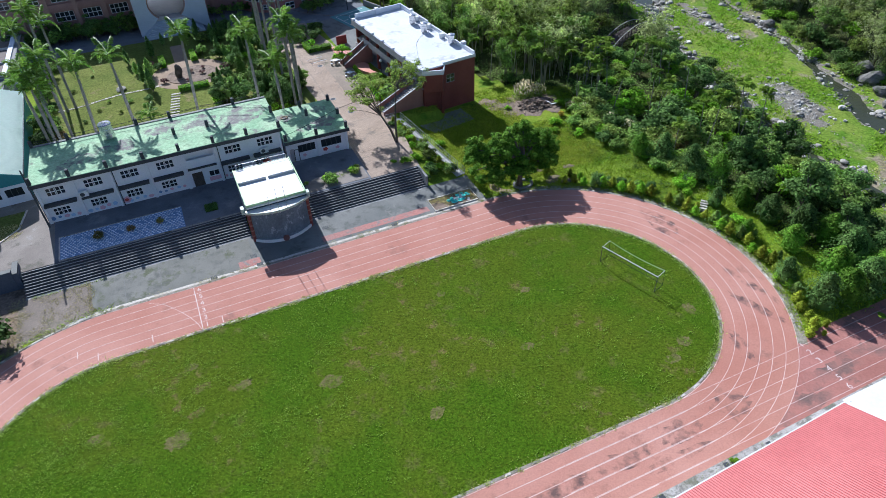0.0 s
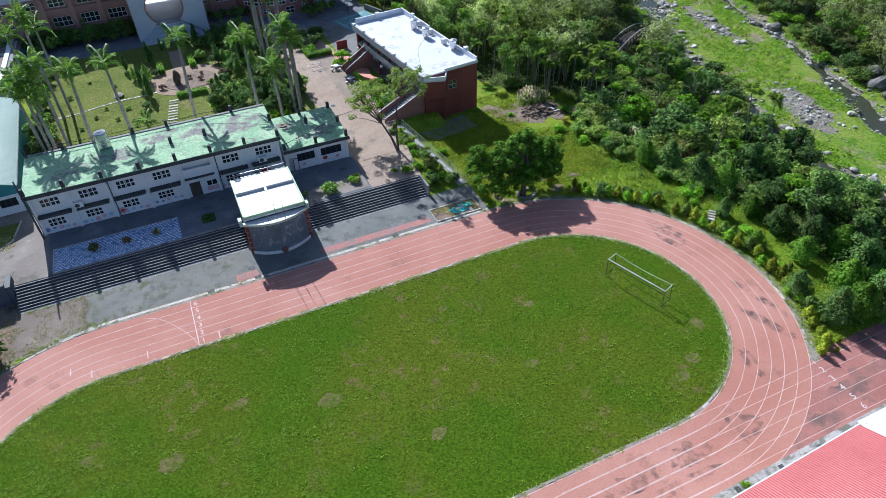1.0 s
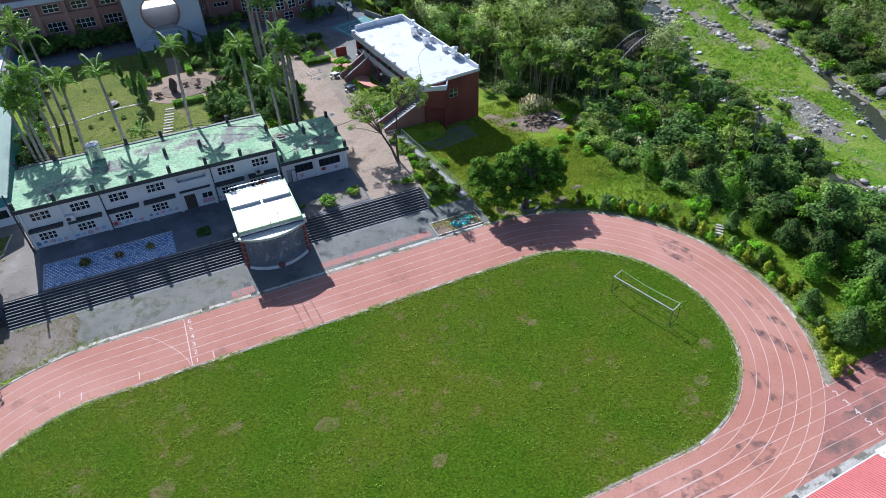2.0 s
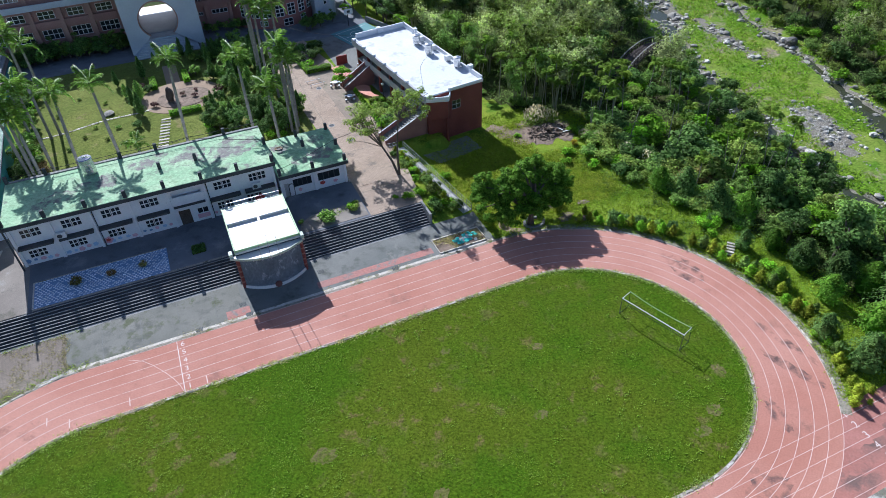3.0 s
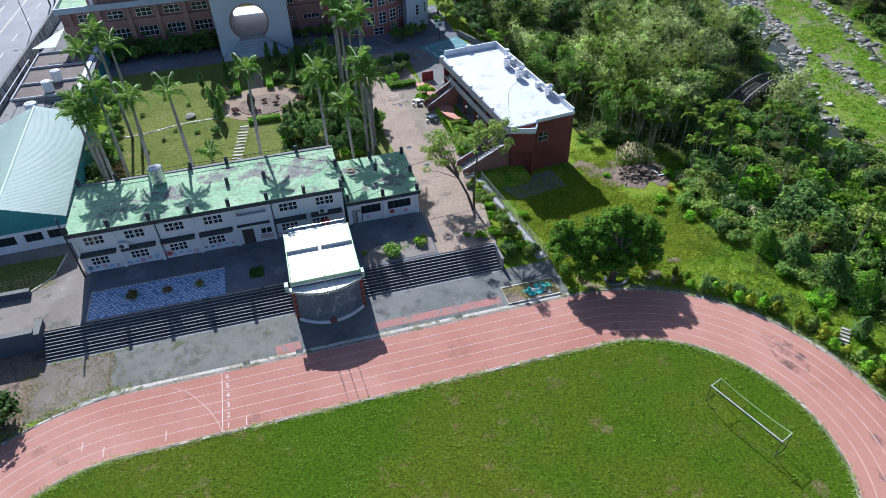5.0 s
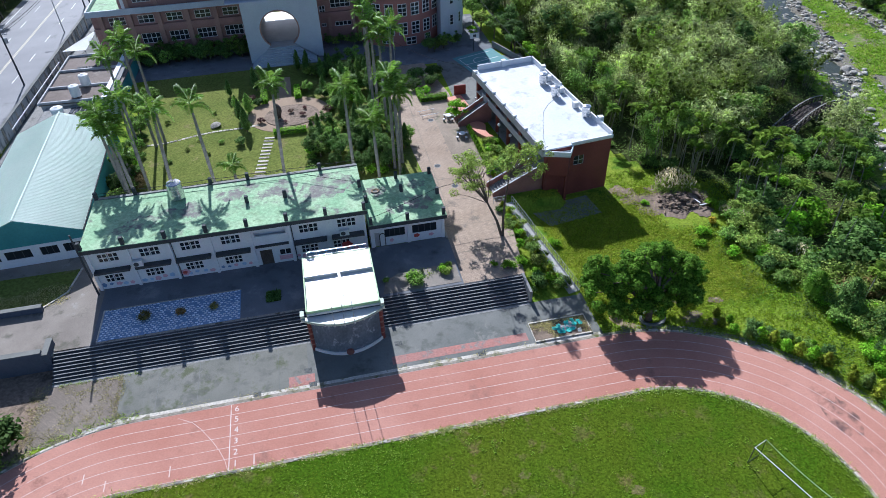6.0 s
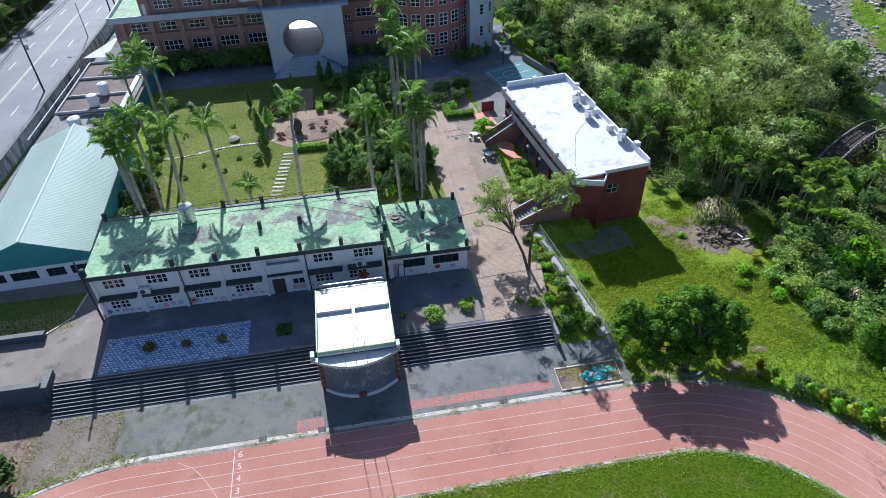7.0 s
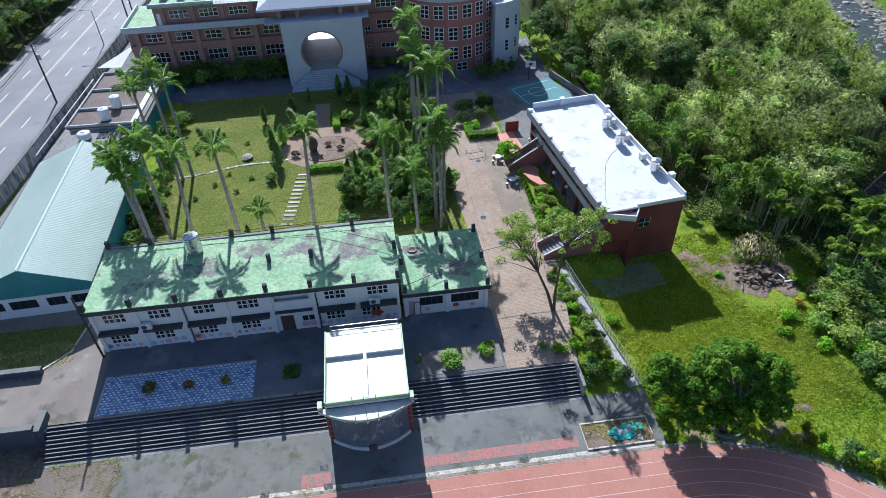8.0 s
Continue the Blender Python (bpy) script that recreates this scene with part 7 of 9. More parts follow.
def forked_tree():
    """Two leaning stems with sparse crowns, at the driveway's corner."""
    g = np.random.default_rng(8)
    t = thing("forked_tree", "sparse tree with two leaning grey stems beside the driveway", "tree", "", (27.8, 78.4, TERRACE))
    bm = bmesh.new()
    left = [(0, 0, -0.2), (-0.5, 0.9, 1.8), (-1.3, 2.3, 3.6), (-2.4, 4.2, 4.6), (-3.2, 5.4, 6.4)]
    right = [(0.1, 0, -0.2), (0.05, 0.1, 2.6), (0.3, 0.3, 5.4), (0.7, 0.5, 8.2), (0.9, 0.6, 10.8)]
    for path, r in ((left, 0.2), (right, 0.18)):
        for i in range(4):
            tube(bm, path[i], path[i + 1], r * (1 - 0.2 * i), r * (0.8 - 0.2 * i), sides=8, cap=False)
    cen = np.concatenate([g.normal(0, 1, (46, 3)) * np.array([1.35, 1.5, 1.25]) + np.array([-3.0, 5.0, 7.0]), g.normal(0, 1, (36, 3)) * np.array([1.6, 1.2, 0.85]) + np.array([3.7, 1.9, 8.9]), g.normal(0, 1, (7, 3)) * np.array([0.5, 0.5, 0.7]) + np.array([0.9, 0.6, 11.0])])
    for i, c in enumerate(cen):
        a = Vector(left[2 + i % 3]) if i < 46 else Vector(right[3 if i < 82 else 4])
        c = Vector(c.tolist())
        mid = a.lerp(c, 0.55) + Vector((0, 0, 0.2))
        tube(bm, a, mid, 0.06, 0.035, sides=5, cap=False)
        tube(bm, mid, c, 0.035, 0.015, sides=5, cap=False)
    part("trunk", bm, M["bark"], t)
    p, d = fill(g, cen, g.uniform(0.42, 0.85, len(cen)), 84, 0.7)
    part("crown", cards("crown", p, d, 0.24, 0.5, M["leaf_olive"], g), None, t)


forked_tree()

# royal palms behind the classrooms and along the driveway
for i, (x, y, top, lx, ly, n) in enumerate((
        (-16.7, 94.0, 14.2, -0.1, 0, 13), (-15.6, 96.5, 17.2, 0.2, 0, 13), (-17.6, 94.6, 16.4, 0.1, 0.2, 12), (-18.8, 97.5, 14.0, -0.3, 0, 12),
        (-12.3, 94.3, 16.4, 0.8, 0, 11), (-6.75, 94.3, 16.7, -0.2, 0, 10), (2.0, 94.9, 17.7, 0.8, 0, 11), (11.4, 94.3, 16.4, 0.0, 0, 11), (14.75, 94.0, 11.5, -0.2, 0, 12),
        (17.8, 95.0, 14.4, 0.0, 0, 12), (17.3, 97.0, 16.0, 0.1, 0, 11), (18.6, 98.2, 13.6, 0.1, 0, 11), (19.0, 106.0, 18.7, 0.1, 0.2, 12), (16.9, 110.0, 17.9, 0, 0, 12), (16.5, 113.0, 19.0, 0, 0.1, 12), (16.5, 116.0, 20.8, 0, 0.2, 12), (17.8, 107.5, 17.2, -0.1, 0, 11),
        (-17.2, 112.0, 18.6, 0.1, 0, 12), (-15.9, 112.6, 16.6, 0.1, 0, 10), (-19.8, 112.5, 16.2, 0.0, 0, 11))):
    royal_palm(x, y, TERRACE, top, (lx, ly), n, i, 0.9)
for i, (x, y) in enumerate(((-4.6, 97.6), (-19.6, 104.0))):
    royal_palm(x, y, TERRACE, 5.6, (0, 0), 9, 40 + i, 0.75)

# garden trees and shrubs
for k in range(22):
    put((BUSHES + ROUND)[int(G.integers(0, 6))], G.uniform(-21.2, -19.2), 94 + 1.6 * k, G.uniform(0.5, 1.0), TERRACE - 0.03, g=G)
PURPLE = bush("garden_bush", 46, 1.7, 1.2, 0.22, 9, 46, "leaf_purple", "reddish purple garden shrub", "shrub", "garden shrubs")
for x, y, k, s in ((-2.3, 127.6, 0, 1.0), (-3.4, 119.6, 1, 1.0), (-4.6, 117.0, 0, 0.9), (-3.6, 113.2, 0, 1.0), (-5.5, 121.6, 1, 0.7), (-6.7, 126.4, 0, 0.75), (9.2, 128.4, 0, 1.0), (12.6, 125.6, 0, 1.1), (15.2, 123.0, 1, 1.1),
                   (7.4, 110.4, 0, 0.75), (8.9, 107.6, 1, 0.85), (6.0, 104.0, 0, 0.8), (8.4, 103.2, 0, 0.85), (11.6, 113.4, 1, 1.05), (13.2, 110.2, 0, 0.95), (14.6, 117.0, 1, 1.0), (12.0, 119.2, 0, 1.0), (10.2, 121.4, 1, 0.8), (15.4, 103.6, 1, 0.8), (17.4, 119.5, 1, 1.0), (5.2, 134.2, 0, 0.9), (0.2, 132.8, 0, 0.6)):
    put(CEDARS[k], x, y, s, TERRACE - 0.03, g=G)
for x, y, k, s in (((-4.5, 109.4, 1, 0.6), (-1.8, 121.8, 1, 0.6), (-20.6, 109.0, 0, 1.0), (-20.8, 101.5, 1, 1.1), (-19.6, 106.5, 2, 0.9), (-20.6, 98.0, 0, 1.1), (-20.4, 113.5, 2, 0.9), (-20.2, 122.0, 2, 0.8), (-20.0, 127.0, 2, 0.9), (-19.6, 130.0, 0, 0.8),
                   (17.6, 101.0, 1, 0.8), (18.6, 107.0, 0, 0.8), (18.0, 113.0, 1, 0.9), (9.8, 117.0, 0, 0.7), (6.6, 114.0, 3, 0.5)) + ((12.8, 104.4, 0, 0.6), (17.4, 124.4, 1, 1.0), (26.2, 119.4, 2, 0.8), (24.6, 121.0, 1, 0.9), (27.6, 121.8, 1, 1.0), (25.4, 124.4, 1, 1.1), (28.8, 125.0, 1, 1.0),
                   (-9.2, 107.5, 3, 0.3), (-12.4, 109.6, 3, 0.28), (-14.6, 106.6, 0, 0.3), (-7.4, 110.6, 0, 0.35), (-10.8, 112.2, 3, 0.3), (-6.4, 104.0, 0, 0.3), (-13.0, 124.0, 0, 0.25), (-9.0, 120.6, 3, 0.3), (-16.2, 119.0, 3, 0.35))):
    put(BUSHES[k], x, y, s, TERRACE - 0.03, g=G)
for x, y, s in ((5.4, 125.0, 0.9), (9.4, 116.4, 0.9), (-2.8, 124.0, 0.7), (-1.4, 115.4, 0.7)):
    put(PURPLE, x, y, s, TERRACE - 0.03, g=G)
for k in range(150):
    x, y = G.uniform(5.5, 20.2), G.uniform(96, 134)
    if math.hypot(x - 3, y - 117.5) > 7.2:
        put((ROUND + BUSHES + CEDARS + [CEDARS[0], ROUND[0]])[int(G.integers(0, 10))], x, y, G.uniform(0.5, 1.0), TERRACE - 0.03, g=G)
# dark shrubs in the shade of the main building
for k in range(34):
    put(ROUND[k % 2] if k % 3 else BUSHES[1], -28.0 + 0.74 * k + G.uniform(-0.3, 0.3), 144.2 + G.uniform(-1.6, 1.2), G.uniform(0.75, 1.05), TERRACE - 0.03, g=G)
for k in range(7):
    put(ROUND[k % 2], 11.6 + 1.2 * k, 143.6 + G.uniform(-1.0, 1.0), G.uniform(0.45, 0.65), TERRACE - 0.03, g=G)
for k in range(7):
    put(ROUND[k % 2], 30.0 + 1.0 * k, 135.4 + 0.55 * k + G.uniform(-0.8, 0.8), G.uniform(0.5, 0.8), TERRACE - 0.03, g=G)
# overgrown strip between the hall and the lawn
for k in range(30):
    y = G.uniform(91, 110)
    put((BUSHES + [ROUND[1], BROWN])[int(G.integers(0, 6))], G.uniform(-20.8, -16.6 - 0.12 * (y - 91)), y, G.uniform(0.35, 0.75), TERRACE - 0.03, g=G)
# beds along the steps, the ramp and the driveway
for x, y, k, s in (((15.7, 73.1, 2, 0.8), (15.9, 72.6, 0, 0.85), (19.4, 73.8, 2, 0.7), (19.6, 73.4, 3, 0.5), (20.2, 74.6, 3, 0.3), (12.6, 73.6, 0, 0.3), (26.9, 72.6, 2, 0.75), (25.4, 73.4, 2, 0.4),
                   (28.6, 73.0, 2, 0.7), (30.4, 72.4, 3, 0.7), (31.6, 70.6, 2, 0.7), (29.8, 70.4, 1, 0.7)) + ((32.2, 69.6, 0, 0.55), (30.6, 75.0, 0, 0.65), (29.4, 76.2, 2, 0.6), (31.3, 76.4, 3, 0.5), (30.0, 78.4, 2, 0.55), (30.8, 80.0, 3, 0.5),
                   (29.6, 81.6, 2, 0.5), (30.3, 83.2, 2, 0.5), (29.8, 79.9, 0, 0.4), (28.7, 110.6, 2, 0.9), (30.8, 96.0, 3, 0.7), (31.6, 93.0, 0, 0.9), (32.8, 91.2, 3, 0.9), (31.4, 98.0, 2, 0.6), (30.2, 92.2, 2, 0.6), (33.0, 94.4, 0, 0.8))):
    put(BUSHES[k], x, y, s, (TERRACE - 0.02 if y > 71.2 else 0.4), g=G)
for k in range(14):
    put(SHRUBS[1], 30.15 + 0.005 * k, 92.0 + 1.0 * k, 0.8, TERRACE - 0.02, g=G)
for k in range(34):
    y = G.uniform(69.2, 83.6)
    x = G.uniform(28.9, 33.1 - 0.2 * (y - 68.5))
    put((BUSHES + [SHRUBS[1], SHRUBS[0]])[int(G.integers(0, 6))], x, y, G.uniform(0.3, 0.62), g=G)
for x, y, k in ((-13.9, 74.0, 0.5), (-10.1, 73.8, 0.38), (-6.5, 73.8, 0.36)):
    put(BROWN, x, y, k, TERRACE - 0.02, g=G)
# yellow-green hedge beside the ramp
for k in range(30):
    y = 84.0 - 0.5 * k
    put((SHRUBS[0], BUSHES[2], BUSHES[3])[k % 3], 30.35 + (84.9 - y) * 0.193 - 1.15 + G.uniform(-0.25, 0.25), y, G.uniform(0.42, 0.55) if k % 3 else G.uniform(0.8, 1.0), g=G)
# trees behind the ball court
for x, y, k, s in ((45.4, 131.0, 1, 0.6), (46.2, 135.6, 4, 0.8), (43.6, 138.6, 0, 0.7), (46.4, 140.2, 1, 0.9), (42.0, 142.6, 2, 0.7), (45.0, 144.8, 4, 0.9), (41.6, 147.4, 0, 0.8), (47.6, 126.5, 3, 0.7), (48.6, 121.0, 1, 0.6), (44.4, 149.6, 1, 0.9), (39.8, 151.0, 0, 0.7), (39.4, 140.0, 3, 0.5)):
    put(TREES[k], x, y, s, z=on_ground(x, y) - 0.1, g=G)
# shadowed bush at the west end of the apron
put(BUSHES[1], -25.2, 60.6, 1.65, g=G)
put(BUSHES[2], -26.8, 61.8, 1.2, g=G)


def pampas(x, y, s, seed):
    g = np.random.default_rng(seed)
    t = thing("pampas_grass", "clump of tall grass with pale feathery plumes", "grass clump", "plumed grasses", (x, y, on_ground(x, y)))
    n = 800
    a = g.uniform(0, 2 * math.pi, n)
    k = g.random(n)
    r = 1.7 * s * k * g.uniform(0.2, 1, n)
    p = np.stack([r * np.cos(a), r * np.sin(a), s * (0.2 + 1.6 * (1 - 0.6 * k) * g.random(n))], 1)
    part("blade", cards("blades", p, np.stack([np.cos(a), np.sin(a), 0.5 + 0 * a], 1), 0.8 * s, 0.1, M["leaf_olive"], g), None, t)
    m = 120
    a = g.uniform(0, 2 * math.pi, m)
    k = np.sqrt(g.random(m))
    r = 1.5 * s * k
    p = np.stack([r * np.cos(a), r * np.sin(a), s * (2.2 - 1.0 * k ** 2 + g.normal(0, 0.15, m))], 1)
    part("plume", cards("plumes", p, np.stack([np.cos(a), np.sin(a) - 1.0, 0.6 + 0 * a], 1), 0.5 * s, 0.24, M["pampas"], g, 0.0, -2.5), None, t)


for i, (x, y, s) in enumerate(((53.0, 84.6, 1.2), (55.4, 84.0, 1.0), (60.6, 70.8, 0.8), (59.0, 75.6, 0.7), (61.8, 67.8, 0.8), (54.2, 85.6, 1.1), (57.8, 77.6, 0.6), (60.0, 72.6, 0.6))):
    pampas(x, y, s, 200 + i)


# grass: far too many blades to count
def tufts(name, pts, h, blades, width, material, label, seed, spread=0.18):
    g = np.random.default_rng(seed)
    n = len(pts) * blades
    base = np.repeat(np.asarray(pts), blades, 0) + np.concatenate([g.normal(0, spread, (n, 2)), np.zeros((n, 1))], 1)
    a = g.uniform(0, 2 * math.pi, n)
    hh = h * g.uniform(0.5, 1.3, n)
    lean = hh * g.uniform(0.8, 2.4, n)
    w = width * g.uniform(0.6, 1.3, n)
    side = np.stack([-np.sin(a) * w, np.cos(a) * w, 0 * a], 1)
    tip = base + np.stack([np.cos(a) * lean, np.sin(a) * lean, hh], 1)
    v = np.stack([base - side, base + side, tip], 1).reshape(-1, 3)
    me = bpy.data.meshes.new(name)
    me.from_pydata(v.tolist(), [], np.arange(3 * n).reshape(-1, 3).tolist())
    me.materials.append(M[material])
    return tagged(new(name, me), label, "grass", "", "stuff")


def scatter(g, n, x0, x1, y0, y1, keep, zoff=0.0):
    x, y = g.uniform(x0, x1, n), g.uniform(y0, y1, n)
    k = keep(x, y)
    x, y = x[k], y[k]
    return np.stack([x, y, height(x, y) + zoff], 1)


def bend_distance(x, y):
    return np.hypot(x - np.clip(x, CX0, CX1), y - CY)


GR = np.random.default_rng(77)
clump = lambda x, y: np.sin(x * 0.9 + 1.3 * np.sin(y * 0.5)) + np.sin(y * 1.1 + 1.7 * np.sin(x * 0.4)) + 0.8 * np.sin(x * 0.21 - y * 0.17)
tufts("infield_grass", scatter(GR, 22000, -28.5, 49.5, 24, 54, lambda x, y: bend_distance(x, y) < 14.2, 0.01), 0.05, 4, 0.035, "grass_blade", "short mown grass with weedy clumps", 1, 0.3)
weeds = scatter(GR, 62000, -28.5, 49.5, 24, 54, lambda x, y: (bend_distance(x, y) < 14.1) & (clump(x * 1.3, y * 0.8) + 0.035 * (8 - x) + GR.normal(0, 1.5, len(x)) > 3.1), 0.05)
weeds = np.repeat(weeds, 6, 0) + GR.normal(0, 1, (len(weeds) * 6, 3)) * np.array([0.13, 0.13, 0.015])
tagged(new("infield_weeds", cards("infield_weeds", weeds, np.tile([0, 0.3, 1.0], (len(weeds), 1)), 0.085, 0.6, M["weed_leaf"], GR)), "brighter broad-leaved weeds in the infield", "weeds", "", "stuff")
stained("bare_spot", [(-6.5, 49.0, 0.7, 0.5, 0), (-2.0, 44.5, 0.9, 0.6, 10), (6.0, 41.0, 1.2, 0.9, 0), (-9.0, 40.5, 1.3, 1.0, 20), (44.6, 33.5, 0.8, 0.9, 0), (41.0, 30.0, 0.9, 0.7, 0), (38.5, 28.6, 1.0, 0.6, 0), (21.0, 47.5, 0.6, 0.4, 0), (26.0, 36.5, 0.8, 0.5, 0), (14.0, 33.0, 0.9, 0.6, 30), (30.0, 44.0, 0.7, 0.5, 0), (-16.0, 44.0, 0.8, 0.6, 0)],
        "bare_soil_grass", bpy.data.objects["infield"], 0.0128, 21)
rosettes = scatter(GR, 2600, -28.5, 49.5, 24, 54, lambda x, y: (bend_distance(x, y) < 13.9) & (clump(x * 0.8 + 2, y * 0.9) + 0.012 * (x - 5) + GR.normal(0, 0.8, len(x)) > 1.75), 0.07)
rosettes = np.repeat(rosettes, 9, 0) + GR.normal(0, 1, (len(rosettes) * 9, 3)) * np.array([0.17, 0.15, 0.03])
tagged(new("infield_weeds", cards("infield_weeds", rosettes, np.tile([0, 0.3, 1.0], (len(rosettes), 1)), 0.14, 0.7, M["weed_leaf"], GR)), "scattered clumps of low weeds in the infield", "weeds", "", "stuff")
clover = scatter(GR, 3400, -28.5, 49.5, 24, 54, lambda x, y: (bend_distance(x, y) < 14.0) & (clump(x * 0.5 + 4, y * 0.6) + 0.05 * (2 - x) + GR.normal(0, 0.9, len(x)) > 1.7), 0.06)
clover = np.repeat(clover, 26, 0) + GR.normal(0, 1, (len(clover) * 26, 3)) * np.array([0.34, 0.26, 0.025])
tagged(new("infield_clover", cards("infield_clover", clover, np.tile([0, 0.3, 1.0], (len(clover), 1)), 0.1, 0.7, M["weed_leaf"], GR)), "patches of bright clover in the infield", "weeds", "", "stuff")
outside = lambda x, y: (bend_distance(x, y) > 22.4) & ~((y < 25.5) & (y > 16.5)) & (x > np.where(y > 68, 34.3 - (y - 68.5) * 0.16, 34.6))
tufts("bank_grass", scatter(GR, 16000, 34, 66, 25.5, 90, lambda x, y: outside(x, y) & (x < woods_west(y) + 2) & ~((x > 34) & (x < 46) & (y > 84)) & ~((np.abs(x - 53) < 4) & (np.abs(y - 80) < 4)), 0), 0.2, 5, 0.055, "grass_blade", "rank bright green grass on the bank", 3, 0.3)
tufts("meadow_grass", scatter(GR, 9000, 34, 58, 63, 88, lambda x, y: outside(x, y) & (x - 34 + (y - 64) * 0.15 < 21) & (y < 86) & ~((np.abs(x - 53.5) < 4) & (np.abs(y - 80) < 4)), 0), 0.17, 5, 0.055, "lawn_blade", "yellow-green long meadow grass", 4, 0.35)
def weed_clumps(name, n, seed, material, label, size, tall):
    g = np.random.default_rng(seed)
    c = scatter(g, n, 42, 66, 27, 84, lambda x, y: outside(x, y) & (x < woods_west(y) + 1) & (g.random(len(x)) < np.clip(1 - (woods_west(y) - x) / 13, 0.05, 1)) & (clump(x * 0.6 + seed, y * 0.55) > 0.1) & (np.hypot(x - 53, y - 81) > 4.5), 0.1)
    p = np.repeat(c, 16, 0) + g.normal(0, 1, (len(c) * 16, 3)) * np.array([0.32, 0.32, tall])
    p[:, 2] = np.maximum(p[:, 2], height(p[:, 0], p[:, 1]) + 0.03)
    tagged(new(name, cards(name, p, np.tile([0, 0.2, 1.0], (len(p), 1)), size, 0.5, M[material], g)), label, "weeds", "", "stuff")


weed_clumps("bank_weeds", 2600, 31, "leaf_mid", "rank broad-leaved weeds on the grassy bank", 0.24, 0.25)
weed_clumps("bank_weeds", 2200, 32, "leaf_bright", "bright green creeping weeds on the grassy bank", 0.2, 0.12)
weed_clumps("dry_weeds", 1200, 33, "leaf_olive", "yellowish tall weeds on the grassy bank", 0.2, 0.3)
tufts("river_grass", scatter(GR, 26000, 80, 145, 35, 190, lambda x, y: (np.abs(x - river_x(y) - 0.5) < 14.5) & (clump(x * 0.35, y * 0.35) > -0.35) & (gravelly(x, y) < 0.15), 0), 0.34, 5, 0.1, "river_blade", "bright green grass on the river flat", 5, 0.45)
tufts("dry_river_grass", scatter(GR, 9000, 80, 145, 35, 190, lambda x, y: (np.abs(x - river_x(y) - 1.5) < 13) & (clump(x * 0.3 + 9, y * 0.27) > 0.5) & (gravelly(x, y) < 0.4), 0), 0.3, 5, 0.08, "river_blade_dry", "yellowish dry grass on the river flat", 15, 0.45)
under = scatter(GR, 7000, 47, 100, 26, 150, lambda x, y: ((x > woods_west(y)) & (x - river_x(y) < -14.5)), 0.35)
under = np.concatenate([under, scatter(GR, 5000, 105, 165, 30, 190, lambda x, y: (x - river_x(y) > 13.0) & (x - river_x(y) < 36), 0.35)])
under = np.repeat(under, 12, 0) + GR.normal(0, 1, (len(under) * 12, 3)) * np.array([0.4, 0.4, 0.22])
tagged(new("woodland_undergrowth", cards("woodland_undergrowth", under, np.tile([0, 0.2, 1.0], (len(under), 1)), 0.3, 0.5, M["leaf_mid"], GR)), "leafy undergrowth below the trees", "undergrowth", "", "stuff")
tufts("garden_grass", scatter(GR, 9000, -20, 20, 90, 135, lambda x, y: np.hypot(x - 3, y - 117.5) > 6.5, 0.03), 0.07, 4, 0.04, "garden_blade", "short yellowish lawn grass", 7, 0.25)
tufts("kerb_weeds", np.array([(px + GR.normal(0, 0.12), py + GR.normal(0, 0.12), 0.03) for px, py in (stadium(14.34, 620) + stadium(14.5, 300) + stadium(22.75, 420) + stadium(23.1, 420)) if GR.random() < 0.6 and (py > 25.8 or px < 36)]), 0.13, 7, 0.035, "leaf_olive", "weeds growing along the kerbs", 8, 0.2)
straight = np.array([(GR.uniform(CX0, CX1), CY + (1 if GR.random() < 0.75 else -1) * (R_IN - 0.22 + GR.normal(0, 0.13)), 0.03) for k in range(900) if GR.random() < 0.8])
tufts("kerb_weeds", straight[clump(straight[:, 0] * 3, straight[:, 1]) > -0.5], 0.11, 6, 0.035, "leaf_olive", "weeds growing along the kerbs", 28, 0.14)
tufts("kerb_weeds", straight[clump(straight[:, 0] * 2.2, straight[:, 1] + 3) < 0.4], 0.07, 6, 0.04, "straw", "dry grass along the kerbs", 29, 0.16)
tufts("paving_weeds", scatter(GR, 900, -23.3, -15.8, 60.4, 67.8, lambda x, y: clump(x * 2.3, y * 1.9) > 0.2, 0.015), 0.07, 4, 0.03, "straw", "dry weeds in the paving joints", 9, 0.15)
strip = np.concatenate([scatter(GR, 260, -16.4, -15.0, 61.2, 67.6, lambda x, y: np.abs(x + 15.7 + 0.25 * np.sin(y * 1.7)) < 0.3, 0.02), scatter(GR, 220, -24.2, -22.8, 59.0, 68.0, lambda x, y: x < 99, 0.02), scatter(GR, 500, -15, 34, 61.3, 62.1, lambda x, y: clump(x * 1.4, y) > 0.0, 0.02)])
tufts("edge_weeds", strip, 0.08, 5, 0.03, "straw", "yellowish weeds along the edges of the apron", 19, 0.16)
tufts("step_weeds", np.array([(GR.uniform(-22.5, -14.0), 67.5 + GR.normal(0, 0.1), 0.03) for k in range(45)]), 0.1, 5, 0.03, "leaf_olive", "green weeds at the foot of the steps", 20, 0.12)

